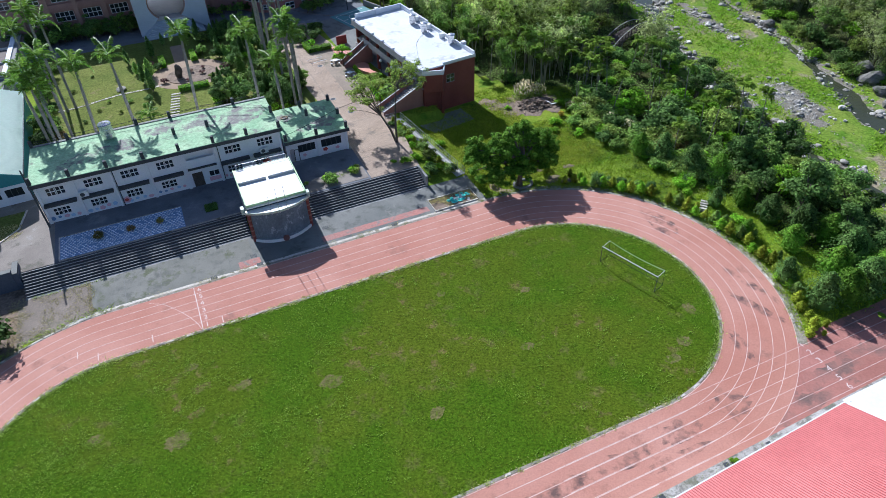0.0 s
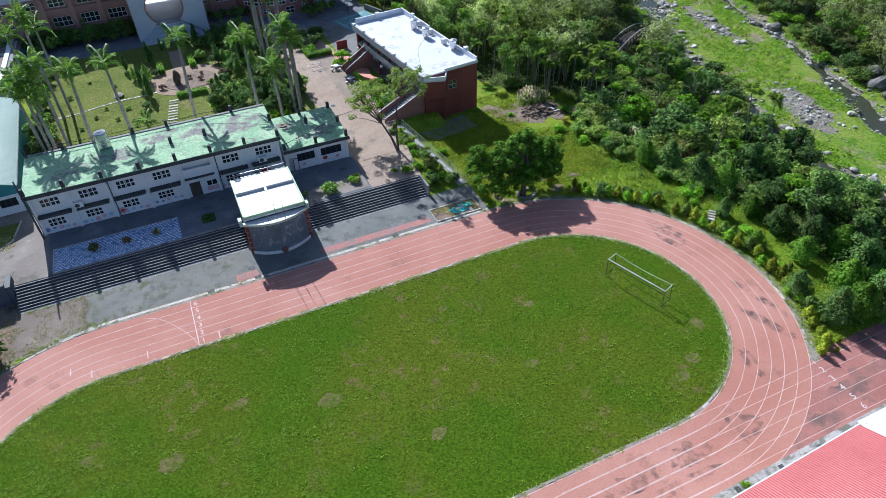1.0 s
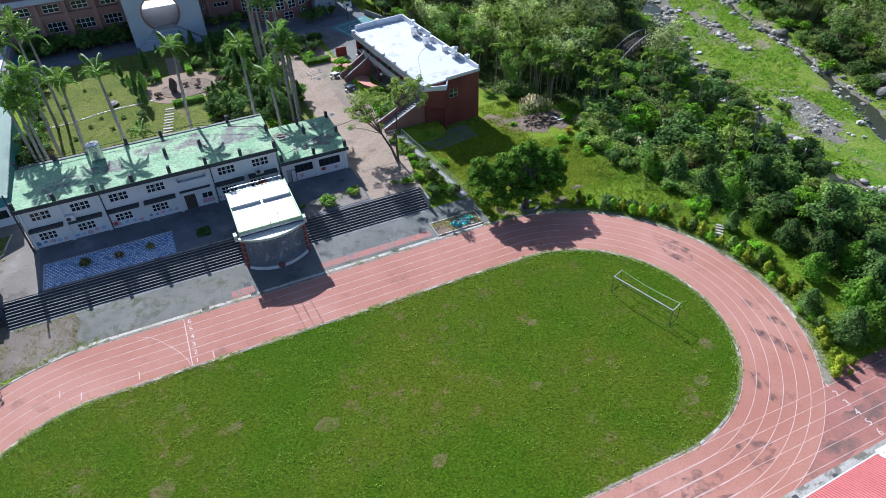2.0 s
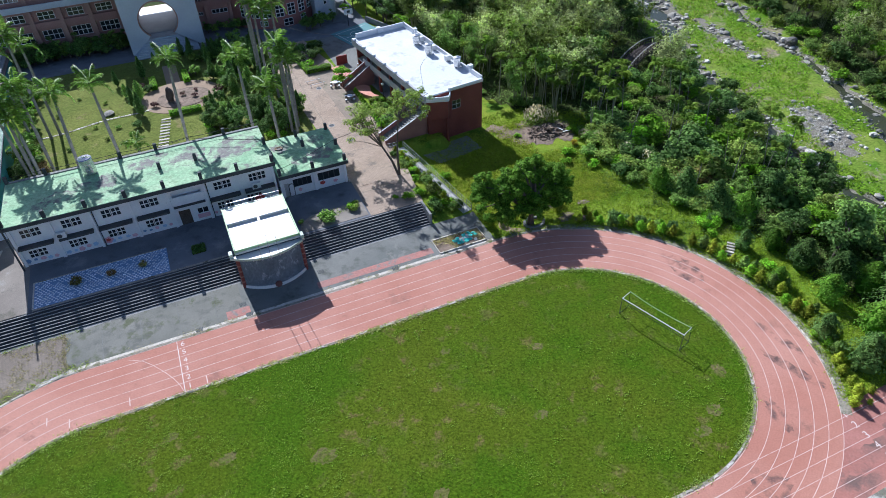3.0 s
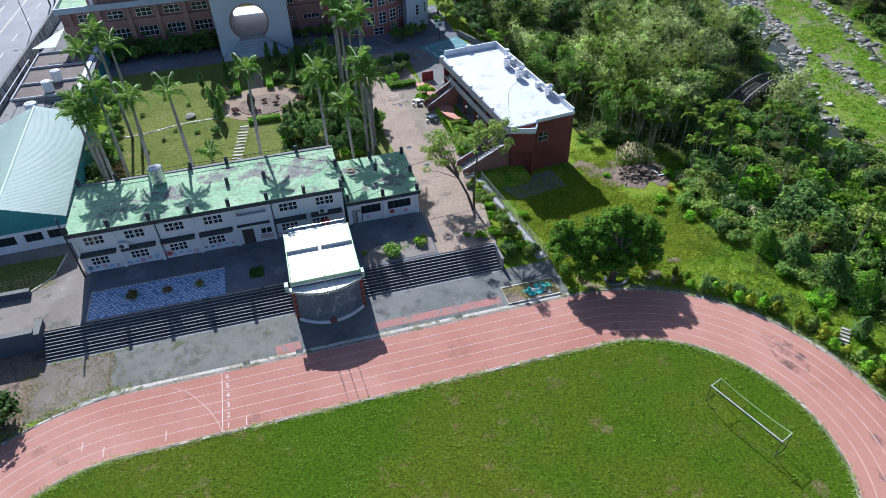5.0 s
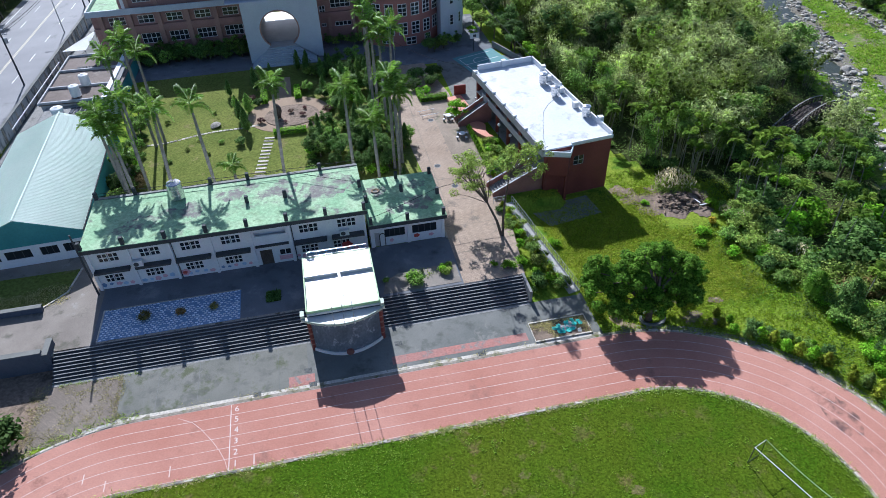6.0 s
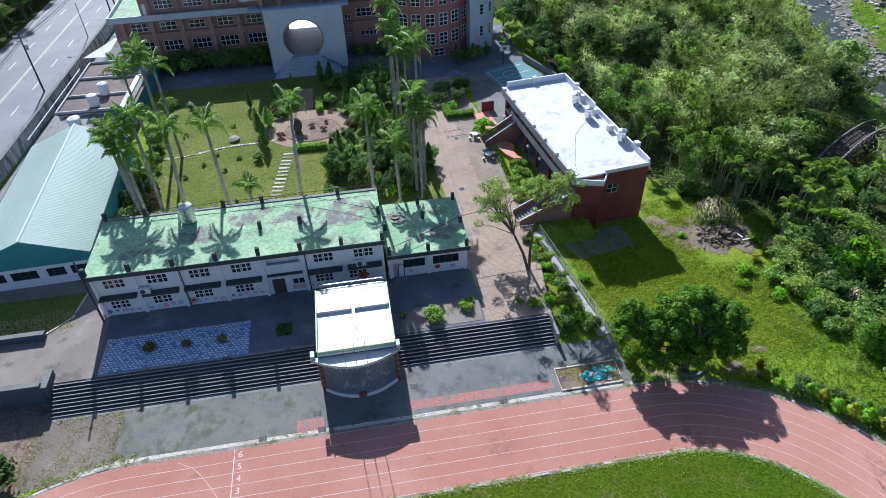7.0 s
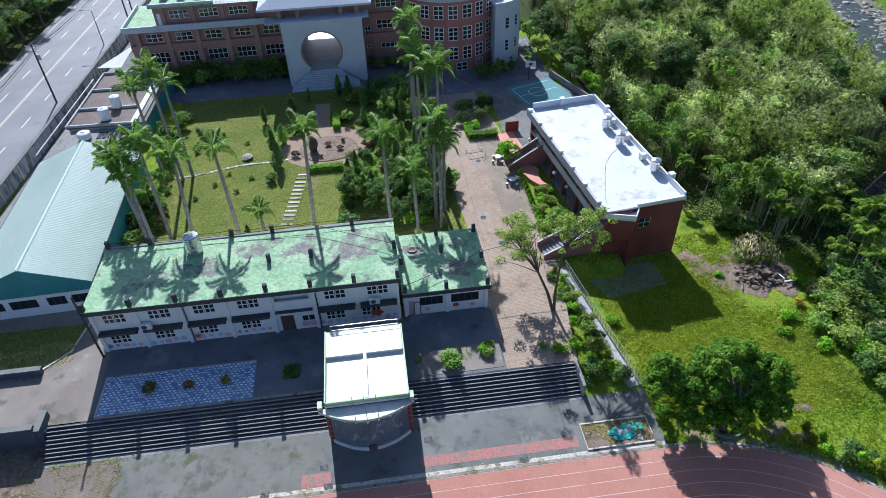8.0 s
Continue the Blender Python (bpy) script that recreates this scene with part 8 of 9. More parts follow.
# ---- sheds beside the sprint lanes ----
def rib_roof(x0, x1, ya, za, yb, zb, pitch, depth):
    """Ribbed sheet from the eave (ya, za) to (yb, zb); ribs run across the eave."""
    bm = bmesh.new()
    rows = []
    n = int((x1 - x0) / pitch)
    for i in range(n):
        x = x0 + i * pitch
        for dx, dz in ((0.0, 0.0), (0.5 * pitch, 0.0), (0.62 * pitch, depth), (0.88 * pitch, depth)):
            rows.append((bm.verts.new((x + dx, ya, za + dz)), bm.verts.new((x + dx, yb, zb + dz))))
    for a, b in zip(rows, rows[1:]):
        bm.faces.new((a[0], b[0], b[1], a[1]))
    return bm


def sheds():
    s = thing("red_roofed_hall", "large hall with a ribbed red metal roof", "sports hall")
    s.matrix_basis = pose(37, 15.9, 0, 0, 0, 2.4) @ pose(-37, -16.3, 0)
    part("roof_sheet", rib_roof(14.0, 46.7, 16.3, 3.0, -6.0, 13.0, 0.25, 0.09), M["red_metal"], s)
    part("eave_wall", bx(14.3, 46.4, 15.5, 15.75, -0.1, 2.85), M["grey_paint"], s)
    part("gable_wall", bx(46.15, 46.4, -5.5, 15.5, -0.1, 2.85), M["grey_paint"], s)
    g = bmesh.new()
    v = [(15.4, 2.9), (15.4, 3.3), (-5.5, 12.6), (-5.5, 2.9)]
    a, b = [g.verts.new((46.2, y, z)) for y, z in v], [g.verts.new((46.38, y, z)) for y, z in v]
    g.faces.new(a)
    g.faces.new(b[::-1])
    for i in range(4):
        j = (i + 1) % 4
        g.faces.new((a[j], a[i], b[i], b[j]))
    part("gable_sheet", g, M["red_metal"], s)
    part("eave_gutter", bx(14.0, 46.7, 16.3, 16.42, 2.86, 3.02), M["white_metal"], s)
    w = thing("white_canopy", "low canopy with a ribbed white metal roof", "canopy")
    part("roof_sheet", rib_roof(46.9, 84.0, 16.7, 2.75, 12.9, 3.0, 0.21, 0.04), M["white_metal"], w)
    for x in np.arange(47.4, 84, 4.5):
        for y in (16.2, 13.4):
            part("post", tb((x, y, -0.1), (x, y, 2.8), 0.07, sides=8), M["pipe_metal"], w)
    part("floor", bx(46.9, 84, 12.5, 16.2, -0.1, 0.05), M["concrete"], w)


sheds()
setting("shed_gutter", prism([(14, 15.6), (84, 15.6), (84, 18.3), (55, 17.95), (40, 17.62), (27, 17.38), (14, 17.2)], -0.1, 0.042), M["gutter"], "stained pale concrete gutter beside the lanes", "gutter")
for x in (27.5, 34.5, 39.4, 44.0):
    part("drain_cover", bx(x, x + 0.5, 16.8, 17.3, 0.0, 0.055), M["dark_trim"], bpy.data.objects["shed_gutter"])

put(BUSHES[2], 35.6, 17.1, 0.32, g=G)
tufts("gutter_weeds", np.array([(GR.uniform(15, 83), 16.95 + GR.normal(0, 0.25), 0.04) for k in range(110)]), 0.1, 5, 0.03, "leaf_olive", "weeds in the cracks of the gutter", 27, 0.14)

# ---- football goal ----
def goal():
    g = thing("football_goal", "white metal football goal standing on the grass", "football goal", "", (41.65, 40.75, 0.0), -71.1)
    w, h, d = 7.4, 2.35, 1.45
    for s in (-1, 1):
        part("post", tb((s * w / 2, 0, -0.1), (s * w / 2, 0, h), 0.036, sides=10), M["pipe_dark"], g)
        part("top_stay", tb((s * w / 2, 0, h), (s * w / 2, d, h), 0.026, sides=6), M["white_paint"], g)
        part("rear_stay", tb((s * w / 2, d, h), (s * w / 2, d + 0.3, 0.03), 0.028, sides=6), M["net"], g)
        part("base_bar", tb((s * w / 2, 0, 0.04), (s * w / 2, d + 0.3, 0.04), 0.028, sides=6), M["net"], g)
    part("crossbar", tb((-w / 2 - 0.05, 0, h), (w / 2 + 0.05, 0, h), 0.048, sides=10), M["white_paint"], g)
    bm = pipe(bmesh.new(), [(-w / 2 + w * k, d, h - 0.25 * 4 * k * (1 - k)) for k in np.linspace(0, 1, 9)], 0.03)
    part("rear_rope", bm, M["green_trim"], g)
    part("rear_bar", tb((-w / 2, d + 0.3, 0.04), (w / 2, d + 0.3, 0.04), 0.028, sides=6), M["net"], g)
    net = bmesh.new()
    for i in range(16):
        x = -w / 2 + w * i / 15
        sag = 0.25 * 4 * (i / 15) * (1 - i / 15)
        tube(net, (x, 0.02, h - 0.05), (x, 0.35, h - 0.6), 0.008, sides=3, cap=False)
    for z, y in ((h - 0.2, 0.12), (h - 0.45, 0.26)):
        tube(net, (-w / 2, y, z), (w / 2, y, z), 0.008, sides=3, cap=False)
    part("torn_net", net, M["net"], g, "torn remains of a dark net")


goal()

# ---- ramp with railings between the bed and the meadow ----
def rail(name, a, b, h, step, label, material="pipe_metal", bars=2, picket=0.0):
    """A railing from a to b: posts and rails."""
    f = thing(name, label, "railing", "railings")
    a, b = Vector(a), Vector(b)
    n = max(1, int((b - a).length / step))
    for i in range(n + 1):
        p = a.lerp(b, i / n)
        part("post", tb(p - Vector((0, 0, 0.2)), p + Vector((0, 0, h)), 0.03, sides=6), M[material], f)
    for k in range(bars):
        z = h * (k + 1) / bars
        part("rail", tb(a + Vector((0, 0, z)), b + Vector((0, 0, z)), 0.025, sides=6), M[material], f)
    return f


R0, R1 = Vector((30.35, 84.9, 0)), Vector((33.55, 68.3, 0))
across = Vector((-(R1 - R0).y, (R1 - R0).x, 0)).normalized()
rp = bmesh.new()
v = []
for p, z in ((R0, TERRACE + 0.02), (R1, 0.06)):
    for s in (-0.72, 0.72):
        for zz in (z, -0.4):
            v.append(rp.verts.new((p + across * s) + Vector((0, 0, zz))))
for f in ((0, 2, 6, 4), (1, 5, 7, 3), (0, 4, 5, 1), (2, 3, 7, 6), (0, 1, 3, 2), (4, 6, 7, 5)):
    rp.faces.new([v[i] for i in f])
bmesh.ops.recalc_face_normals(rp, faces=rp.faces[:])
setting("ramp", rp, M["ramp_concrete"], "pale concrete ramp sloping down from the driveway", "ramp")
for s in (-0.66, 0.66):
    rail("ramp_railing", R0 + across * s + Vector((0, 0, TERRACE)), R1 + across * s + Vector((0, 0, 0.05)), 1.0, 0.55, "galvanised railing with close posts along the ramp")
rail("landing_railing", (28.6, 85.2, TERRACE), (30.3, 85.2, TERRACE), 1.0, 0.4, "short dark railing at the head of the ramp")
setting("step_end_wall", bx(28.0, 28.3, 67.9, 71.2, -0.2, TERRACE + 0.1), M["concrete"], "low concrete wall at the end of the steps", "wall")

# ---- bed with turquoise scraps ----
def scrap_bed():
    setting("bed_edge", ribbon([(26.8, 61.97), (33.2, 61.97), (33.2, 64.8), (26.8, 64.8)], 0.0, 0.16, 0.0, 0.16), M["kerb"], "low kerb round a neglected bed", "kerb")
    setting("bed_ground", bx(26.85, 33.1, 62.0, 64.75, -0.1, 0.05), M["dirt"], "weedy soil in the kerbed bed", "soil")
    g = np.random.default_rng(4)
    for i in range(34):
        x, y = 31.0 + g.normal(0, 0.85), 63.4 + g.normal(0, 0.42)
        if not (27.2 < x < 32.9 and 62.2 < y < 64.6):
            continue
        bm = bmesh.new()
        n = 6
        c = bm.verts.new((0, 0, 0.1 * g.random() + 0.05))
        ring = [bm.verts.new((g.uniform(0.15, 0.42) * math.cos(k * 2 * math.pi / n), g.uniform(0.15, 0.42) * math.sin(k * 2 * math.pi / n), g.uniform(0, 0.1))) for k in range(n)]
        for k in range(n):
            bm.faces.new((c, ring[k], ring[(k + 1) % n]))
        bmesh.ops.solidify(bm, geom=bm.faces[:], thickness=0.01)
        ob = new("tarp_scrap", mesh_of(bm, M["cyan"] if g.random() < 0.85 else M["white_paint"], "tarp_scrap"))
        ob.matrix_basis = pose(x, y, 0.07, 0, 0, g.uniform(0, 360))
        tagged(ob, "crumpled scrap of turquoise plastic sheet", "scrap", "plastic scraps")
    tufts("scrap_bed_weeds", scatter(GR, 900, 26.9, 33.0, 62.1, 64.7, lambda x, y: clump(x * 1.5, y) > -0.9, 0.05), 0.12, 5, 0.03, "straw", "dry weeds in the kerbed bed", 13, 0.15)


scrap_bed()
# ring bench under the shade tree
tr = thing("tree_ring", "low curved stone bench round the shade tree", "bench")
ringp = [(40.2 + 1.5 * math.cos(a), 62.3 + 1.1 * math.sin(a)) for a in np.linspace(0, 2 * math.pi, 28, endpoint=False)]
part("seat_ring", ribbon(ringp, 0.0, 0.3, -0.05, 0.3), M["concrete_dark"], tr)
slab = [(36.0, 64.4), (35.7, 63.4), (36.1, 62.4), (37.0, 61.7), (38.0, 61.5), (38.1, 62.1), (37.2, 62.5), (36.9, 63.4), (37.2, 64.3)]
setting("stone_path", prism(slab, -0.1, 0.07), M["path"], "pale curved slab path below the tree", "path")
for i in range(5):
    st = new("step_stone", mesh_of(bx(-0.5, 0.5, -0.18, 0.18, -0.05, 0.08, 0.02), M["kerb"], "step_stone"))
    st.matrix_basis = pose(58.0 + 0.42 * i, 46.6 + 0.36 * i, 0.05 + 0.02 * i, 0, 0, -48)
    tagged(st, "pale stone step set in the grassy bank", "step", "bank steps")

setting("patio", prism([(33.4, 84.6), (35.0, 80.6), (42.5, 81.8), (42.0, 86.0)], -0.3, 0.06), M["concrete"], "grey paved patio before the red building", "pavement")
# ---- forecourt: mosaic paving, pits and beds ----
def mosaic():
    x0, x1, y0, y1 = -18.4, -3.7, 71.45, 76.1
    base_ob = setting("mosaic_paving", bx(x0, x1, y0, y1, 1.4, TERRACE + 0.006), M["mosaic_blue"], "blue-grey paving set with rows of white stones", "pavement")
    g = np.random.default_rng(6)
    me = bpy.data.meshes.new("white_stone")
    v, f = [], []
    for j, y in enumerate(np.arange(y0 + 0.2, y1 - 0.1, 0.31)):
        for x in np.arange(x0 + 0.2 + (0.21 if j % 2 else 0), x1 - 0.1, 0.42):
            if g.random() < 0.12:
                continue
            cx, cy, w, d = x + g.normal(0, 0.02), y + g.normal(0, 0.02), g.uniform(0.11, 0.16), g.uniform(0.06, 0.10)
            n0 = len(v)
            for z in (TERRACE, TERRACE + 0.02):
                v += [(cx - w, cy - d, z), (cx + w, cy - d, z), (cx + w, cy + d, z), (cx - w, cy + d, z)]
            f += [(n0 + 4, n0 + 5, n0 + 6, n0 + 7)] + [(n0 + a, n0 + b, n0 + b + 4, n0 + a + 4) for a, b in ((0, 1), (1, 2), (2, 3), (3, 0))]
    me.from_pydata(v, [], f)
    me.materials.append(M["mosaic_white"])
    part("white_stones", me, None, base_ob, "", "stuff")
    part("edge_strip", bx(x0, x1, y1, y1 + 0.16, 1.4, TERRACE + 0.03), M["kerb"], base_ob)
    part("edge_strip", bx(x0 - 0.16, x0, y0, y1 + 0.16, 1.4, TERRACE + 0.03), M["kerb"], base_ob)


mosaic()
setting("grass_pit", bx(-0.9, 0.7, 73.3, 75.0, 1.3, TERRACE + 0.035), M["field"], "small square planted pit in the forecourt", "planting bed")
tufts("pit_grass", scatter(GR, 160, -0.85, 0.65, 73.35, 74.95, lambda x, y: x > -99, 0.1), 0.12, 6, 0.05, "leaf_dark", "low dark green plants in the pit", 10, 0.08)
setting("step_bed", prism([(12.0, 71.5), (21.0, 71.5), (21.0, 75.0), (14.2, 74.6), (12.6, 73.6)], 1.2, TERRACE + 0.03), M["yard"], "worn grey-brown paving above the steps", "pavement")
tufts("bed_weeds", scatter(GR, 160, 12.2, 20.8, 71.7, 74.4, lambda x, y: clump(x, y) > 0.3, 0.1), 0.22, 5, 0.04, "leaf_olive", "weeds in the sandy bed", 11, 0.12)
# yard at the west end: walls, verge
def low_wall(x0, x1, y0, y1, z0, z1, label):
    w = setting("yard_wall", bx(x0, x1, y0, y1, z0, z1, 0.03), M["yard_dark"], label, "wall")
    part("coping", bx(x0 - 0.05, x1 + 0.05, y0 - 0.05, y1 + 0.05, z1 + 0.002, z1 + 0.07), M["concrete_dark"], w)


low_wall(-40, -23.3, 70.0, 70.54, -0.1, TERRACE + 1.15, "dark blue tiled parapet wall at the yard's edge")
low_wall(-23.28, -22.75, 70.0, 72.3, -0.1, TERRACE + 0.8, "short dark return of the parapet wall")
low_wall(-40, -25.2, 77.6, 78.1, 1.3, TERRACE + 0.75, "low dark blue wall across the yard")
setting("yard_verge", prism([(-40, 78.4), (-25.4, 78.4), (-23.4, 80.5), (-22.6, 84.4), (-40, 84.4)], 1.2, TERRACE + 0.02), M["lawn"], "dry grassy verge before the hall", "grass")
setting("verge_kerb", ribbon([(-33.0, 78.2), (-25.5, 78.2), (-23.2, 80.4), (-22.4, 84.5)], -0.1, 0.1, 1.3, TERRACE + 0.1, closed=False), M["kerb"], "low stone kerb round the verge", "kerb")
tufts("verge_grass", scatter(GR, 1500, -34, -23, 78.6, 84.3, lambda x, y: y < 81.5 + 0.5 * clump(x, y), 0.08), 0.09, 5, 0.035, "straw", "dry thin grass on the verge", 12, 0.2)

# ---- garden ----
gp = setting("garden_path", prism([(3.0 + 6.6 * math.cos(a), 117.5 + 6.0 * math.sin(a)) for a in np.linspace(0, 2 * math.pi, 36, endpoint=False)], 1.3, TERRACE + 0.02), M["path"], "round sandy garden path", "path")
part("path_arm", bx(1.2, 3.6, 123.3, 131.5, 1.3, TERRACE + 0.016), M["path"], gp)
bed = setting("garden_bed", prism([(3.4 + 4.4 * math.cos(a), 116.8 + 3.6 * math.sin(a)) for a in np.linspace(0, 2 * math.pi, 30, endpoint=False)], 1.3, TERRACE + 0.1), M["dirt"], "round planted bed in the garden", "planting bed")


def hedge(name, x0, x1, y0, y1, z0, z1, seed, label, material="leaf_bright"):
    g = np.random.default_rng(seed)
    t = thing(name, label, "hedge", "hedges")
    area = (x1 - x0) * (y1 - y0) + 2 * (z1 - z0) * (x1 - x0 + y1 - y0)
    n = int(area * 75)
    p = np.stack([g.uniform(x0, x1, n), g.uniform(y0, y1, n), g.uniform(z0 + 0.1, z1, n)], 1)
    k = g.integers(0, 5, n)
    p[k < 2, 2] = z1 + g.normal(0, 0.05, (k < 2).sum())
    p[k == 2, 1] = y0 + g.normal(0, 0.05, (k == 2).sum())
    p[k == 3, 0] = x0 + g.normal(0, 0.05, (k == 3).sum())
    p[k == 4, 0] = x1 + g.normal(0, 0.05, (k == 4).sum())
    part("foliage", cards("foliage", p, np.tile([0, -0.3, 1.0], (n, 1)), 0.2, 0.6, M[material], g), None, t)
    part("stem", bx(x0 + 0.12, x1 - 0.12, y0 + 0.12, y1 - 0.12, z0 - 0.1, z1 - 0.15), M["leaf_dark"], t)


hedge("clipped_hedge", 0.6, 5.4, 110.6, 111.6, TERRACE, 2.35, 1, "low clipped green hedge before the round bed")
hedge("clipped_hedge", -1.4, -0.4, 121.8, 125.6, TERRACE, 2.5, 2, "low clipped bright green hedge beside the path")
hedge("clipped_hedge", 4.2, 5.2, 122.4, 126.0, TERRACE, 2.5, 3, "low clipped bright green hedge beside the path")
hedge("clipped_hedge", 24.6, 29.0, 115.6, 116.8, TERRACE, 2.4, 4, "clipped bright green hedge beside the driveway")
hedge("clipped_hedge", 24.4, 25.4, 116.9, 119.6, TERRACE, 2.4, 5, "clipped bright green hedge beside the driveway")


def boulder(bm, c, r, g, squash=0.7):
    """A lumpy stone."""
    ret = bmesh.ops.create_icosphere(bm, subdivisions=2, radius=1.0)
    ph = g.uniform(0, 6, 6)
    sx, sy, sz = r * g.uniform(0.75, 1.25), r * g.uniform(0.75, 1.25), r * squash * g.uniform(0.8, 1.2)
    for v in ret["verts"]:
        p = v.co
        k = 1 + 0.16 * math.sin(2.3 * p.x + ph[0]) * math.sin(2.1 * p.y + ph[1]) + 0.13 * math.sin(4.1 * p.z + ph[2] + 2 * p.x)
        v.co = Vector((p.x * k * sx + c[0], p.y * k * sy + c[1], p.z * k * sz + c[2]))
    return bm


def rock_meshes(n, seed, material, squash=0.7):
    g = np.random.default_rng(seed)
    return [mesh_of(boulder(bmesh.new(), (0, 0, 0), 1.0, g, squash), M[material], "rock") for _ in range(n)]


ROCKS = rock_meshes(6, 9, "rock")
DAMP = rock_meshes(3, 14, "wet_rock", 0.9)
SOILS = rock_meshes(4, 10, "dirt", 0.5)


def rock(x, y, r, label, group, name="boulder", z=None, stock=ROCKS, g=G):
    ob = new(name, stock[int(g.integers(0, len(stock)))])
    ob.matrix_basis = pose(x, y, (on_ground(x, y) if z is None else z) + 0.25 * r, g.uniform(-15, 15), g.uniform(-15, 15), g.uniform(0, 360)) @ Matrix.Scale(r, 4)
    return tagged(ob, label, "rock", group)


# standing stone and low plants in the round bed
st = new("standing_stone", mesh_of(boulder(bmesh.new(), (0, 0, 1.1), 0.85, np.random.default_rng(2), 1.6), M["wood_dark"], "standing_stone"))
st.matrix_basis = pose(1.3, 116.4, TERRACE)
tagged(st, "dark upright ornamental stone in the round bed", "stone")
rock(-8.6, 116.2, 0.7, "dark boulder lying on the garden lawn", "garden rocks", z=TERRACE)
for x, y, s in ((3.4, 117.6, 0.5), (5.2, 116.2, 0.5), (5.6, 118.4, 0.4), (2.4, 114.4, 0.35)):
    put(PURPLE, x, y, s, TERRACE + 0.08, g=G)
for x, y in ((-6.3, 96.4), (18.0, 93.4)):
    put(CEDARS[0], x, y, 0.55, TERRACE, g=G)
# stepping stones
slabm = mesh_of(bx(-0.75, 0.75, -0.2, 0.2, -0.05, 0.06, 0.02), M["kerb"], "step_slab")
for i in range(13):
    k = i / 12
    ob = new("step_slab", slabm)
    ob.matrix_basis = pose(-1.9 + 1.7 * k, 98.8 + 11.4 * k, TERRACE, 0, 0, -8 + G.normal(0, 2))
    tagged(ob, "pale concrete stepping slab in the lawn", "stepping stone", "garden steps")
paver = mesh_of(bx(-0.24, 0.24, -0.2, 0.2, -0.05, 0.05, 0.02), M["kerb"], "stepping_stone")
for i in range(30):
    x = -18.4 + i * 0.56
    ob = new("stepping_stone", paver)
    ob.matrix_basis = pose(x, 112.6 + 0.15 * (x + 18.4) + 0.3 * math.sin(x * 0.5), TERRACE, 0, 0, G.uniform(-12, 12))
    tagged(ob, "small pale stepping stone across the lawn", "stepping stone", "lawn path stones")

# ---- along the driveway ----
def stone_table(x, y):
    t = thing("stone_table", "round white stone table with stools", "table", "stone tables", (x, y, TERRACE))
    part("tabletop", tb((0, 0, 0.66), (0, 0, 0.76), 0.5, sides=20), M["white_wall"], t)
    part("pedestal", tb((0, 0, 0), (0, 0, 0.66), 0.2, 0.16, sides=12), M["concrete"], t)
    for k in range(4):
        a = k * math.pi / 2 + 0.5
        sx, sy = 0.95 * math.cos(a), 0.95 * math.sin(a)
        s = thing("stone_stool", "small white round stone stool", "stool", "stone stools", (x + sx, y + sy, TERRACE))
        part("seat", tb((0, 0, 0.36), (0, 0, 0.44), 0.2, sides=14), M["white_wall"], s)
        part("pedestal", tb((0, 0, 0), (0, 0, 0.36), 0.14, 0.12, sides=10), M["concrete"], s)


stone_table(28.6, 103.0)
stone_table(27.8, 109.0)
put(TREES[3], 28.9, 107.4, 0.75, TERRACE, g=G)
for x0, x1, y in ((23.6, 26.6, 110.4), (23.4, 26.2, 112.0)):
    b = thing("low_barrier", "low white metal barrier lying on the paving", "barrier", "barriers", (x0, y, TERRACE))
    part("rail", tb((0, 0, 0.35), (x1 - x0, 0.4, 0.35), 0.04, sides=6), M["white_paint"], b)
    for k in (0.1, 0.9):
        part("leg", tb(((x1 - x0) * k, 0.4 * k, 0), ((x1 - x0) * k, 0.4 * k, 0.35), 0.035, sides=6), M["white_paint"], b)
for k in range(26):
    y = G.uniform(91.0, 101.0)
    put((BUSHES[0], BUSHES[3], BUSHES[2])[k % 3], G.uniform(31.2, 33.4), y, G.uniform(0.35, 0.6), TERRACE - 0.02, g=G)
setting("yellow_kerb", ribbon([(30.5, 106.5), (30.55, 98), (30.65, 91.5)], -0.08, 0.08, 1.4, TERRACE + 0.12, closed=False), M["yellow_paint"], "thin yellow kerb beside the driveway bed", "kerb")
setting("drive_kerb", bx(21.0, 21.2, 79.4, 89.5, 1.4, TERRACE + 0.12), M["kerb"], "pale kerb along the driveway", "kerb")
comma = [(31.5 + 1.3 * math.cos(a), 105.0 + 1.5 * math.sin(a)) for a in np.linspace(-0.5, 4.0, 16)] + [(31.2, 102.6), (32.0, 101.4), (33.1, 101.3), (32.6, 102.2), (32.4, 103.2)]
cs = thing("curved_seat", "salmon pink curved plaster seat", "seat")
part("seat", prism(comma, TERRACE - 0.1, TERRACE + 0.45), M["orange"], cs)
setting("salmon_paving", prism([(29.4, 111.0), (32.2, 111.6), (31.6, 116.8), (28.8, 116.2)], 1.3, TERRACE + 0.03), M["orange"], "salmon pink paving by the red building", "pavement")
setting("red_garden_wall", bx(30.6, 32.6, 117.0, 117.3, 1.3, TERRACE + 1.6), M["red_brick"], "short dark red tiled garden wall", "wall")
for x, y in ((25.0, 109.4), (24.6, 90.5), (23.3, 96.0)):
    m = thing("manhole", "round iron manhole cover in the paving", "manhole", "manholes", (x, y, TERRACE))
    part("collar", tb((0, 0, -0.05), (0, 0, 0.015), 0.5, sides=20), M["concrete"], m)
    part("cover", tb((0, 0, 0), (0, 0, 0.024), 0.36, sides=20), M["dark_trim"], m)


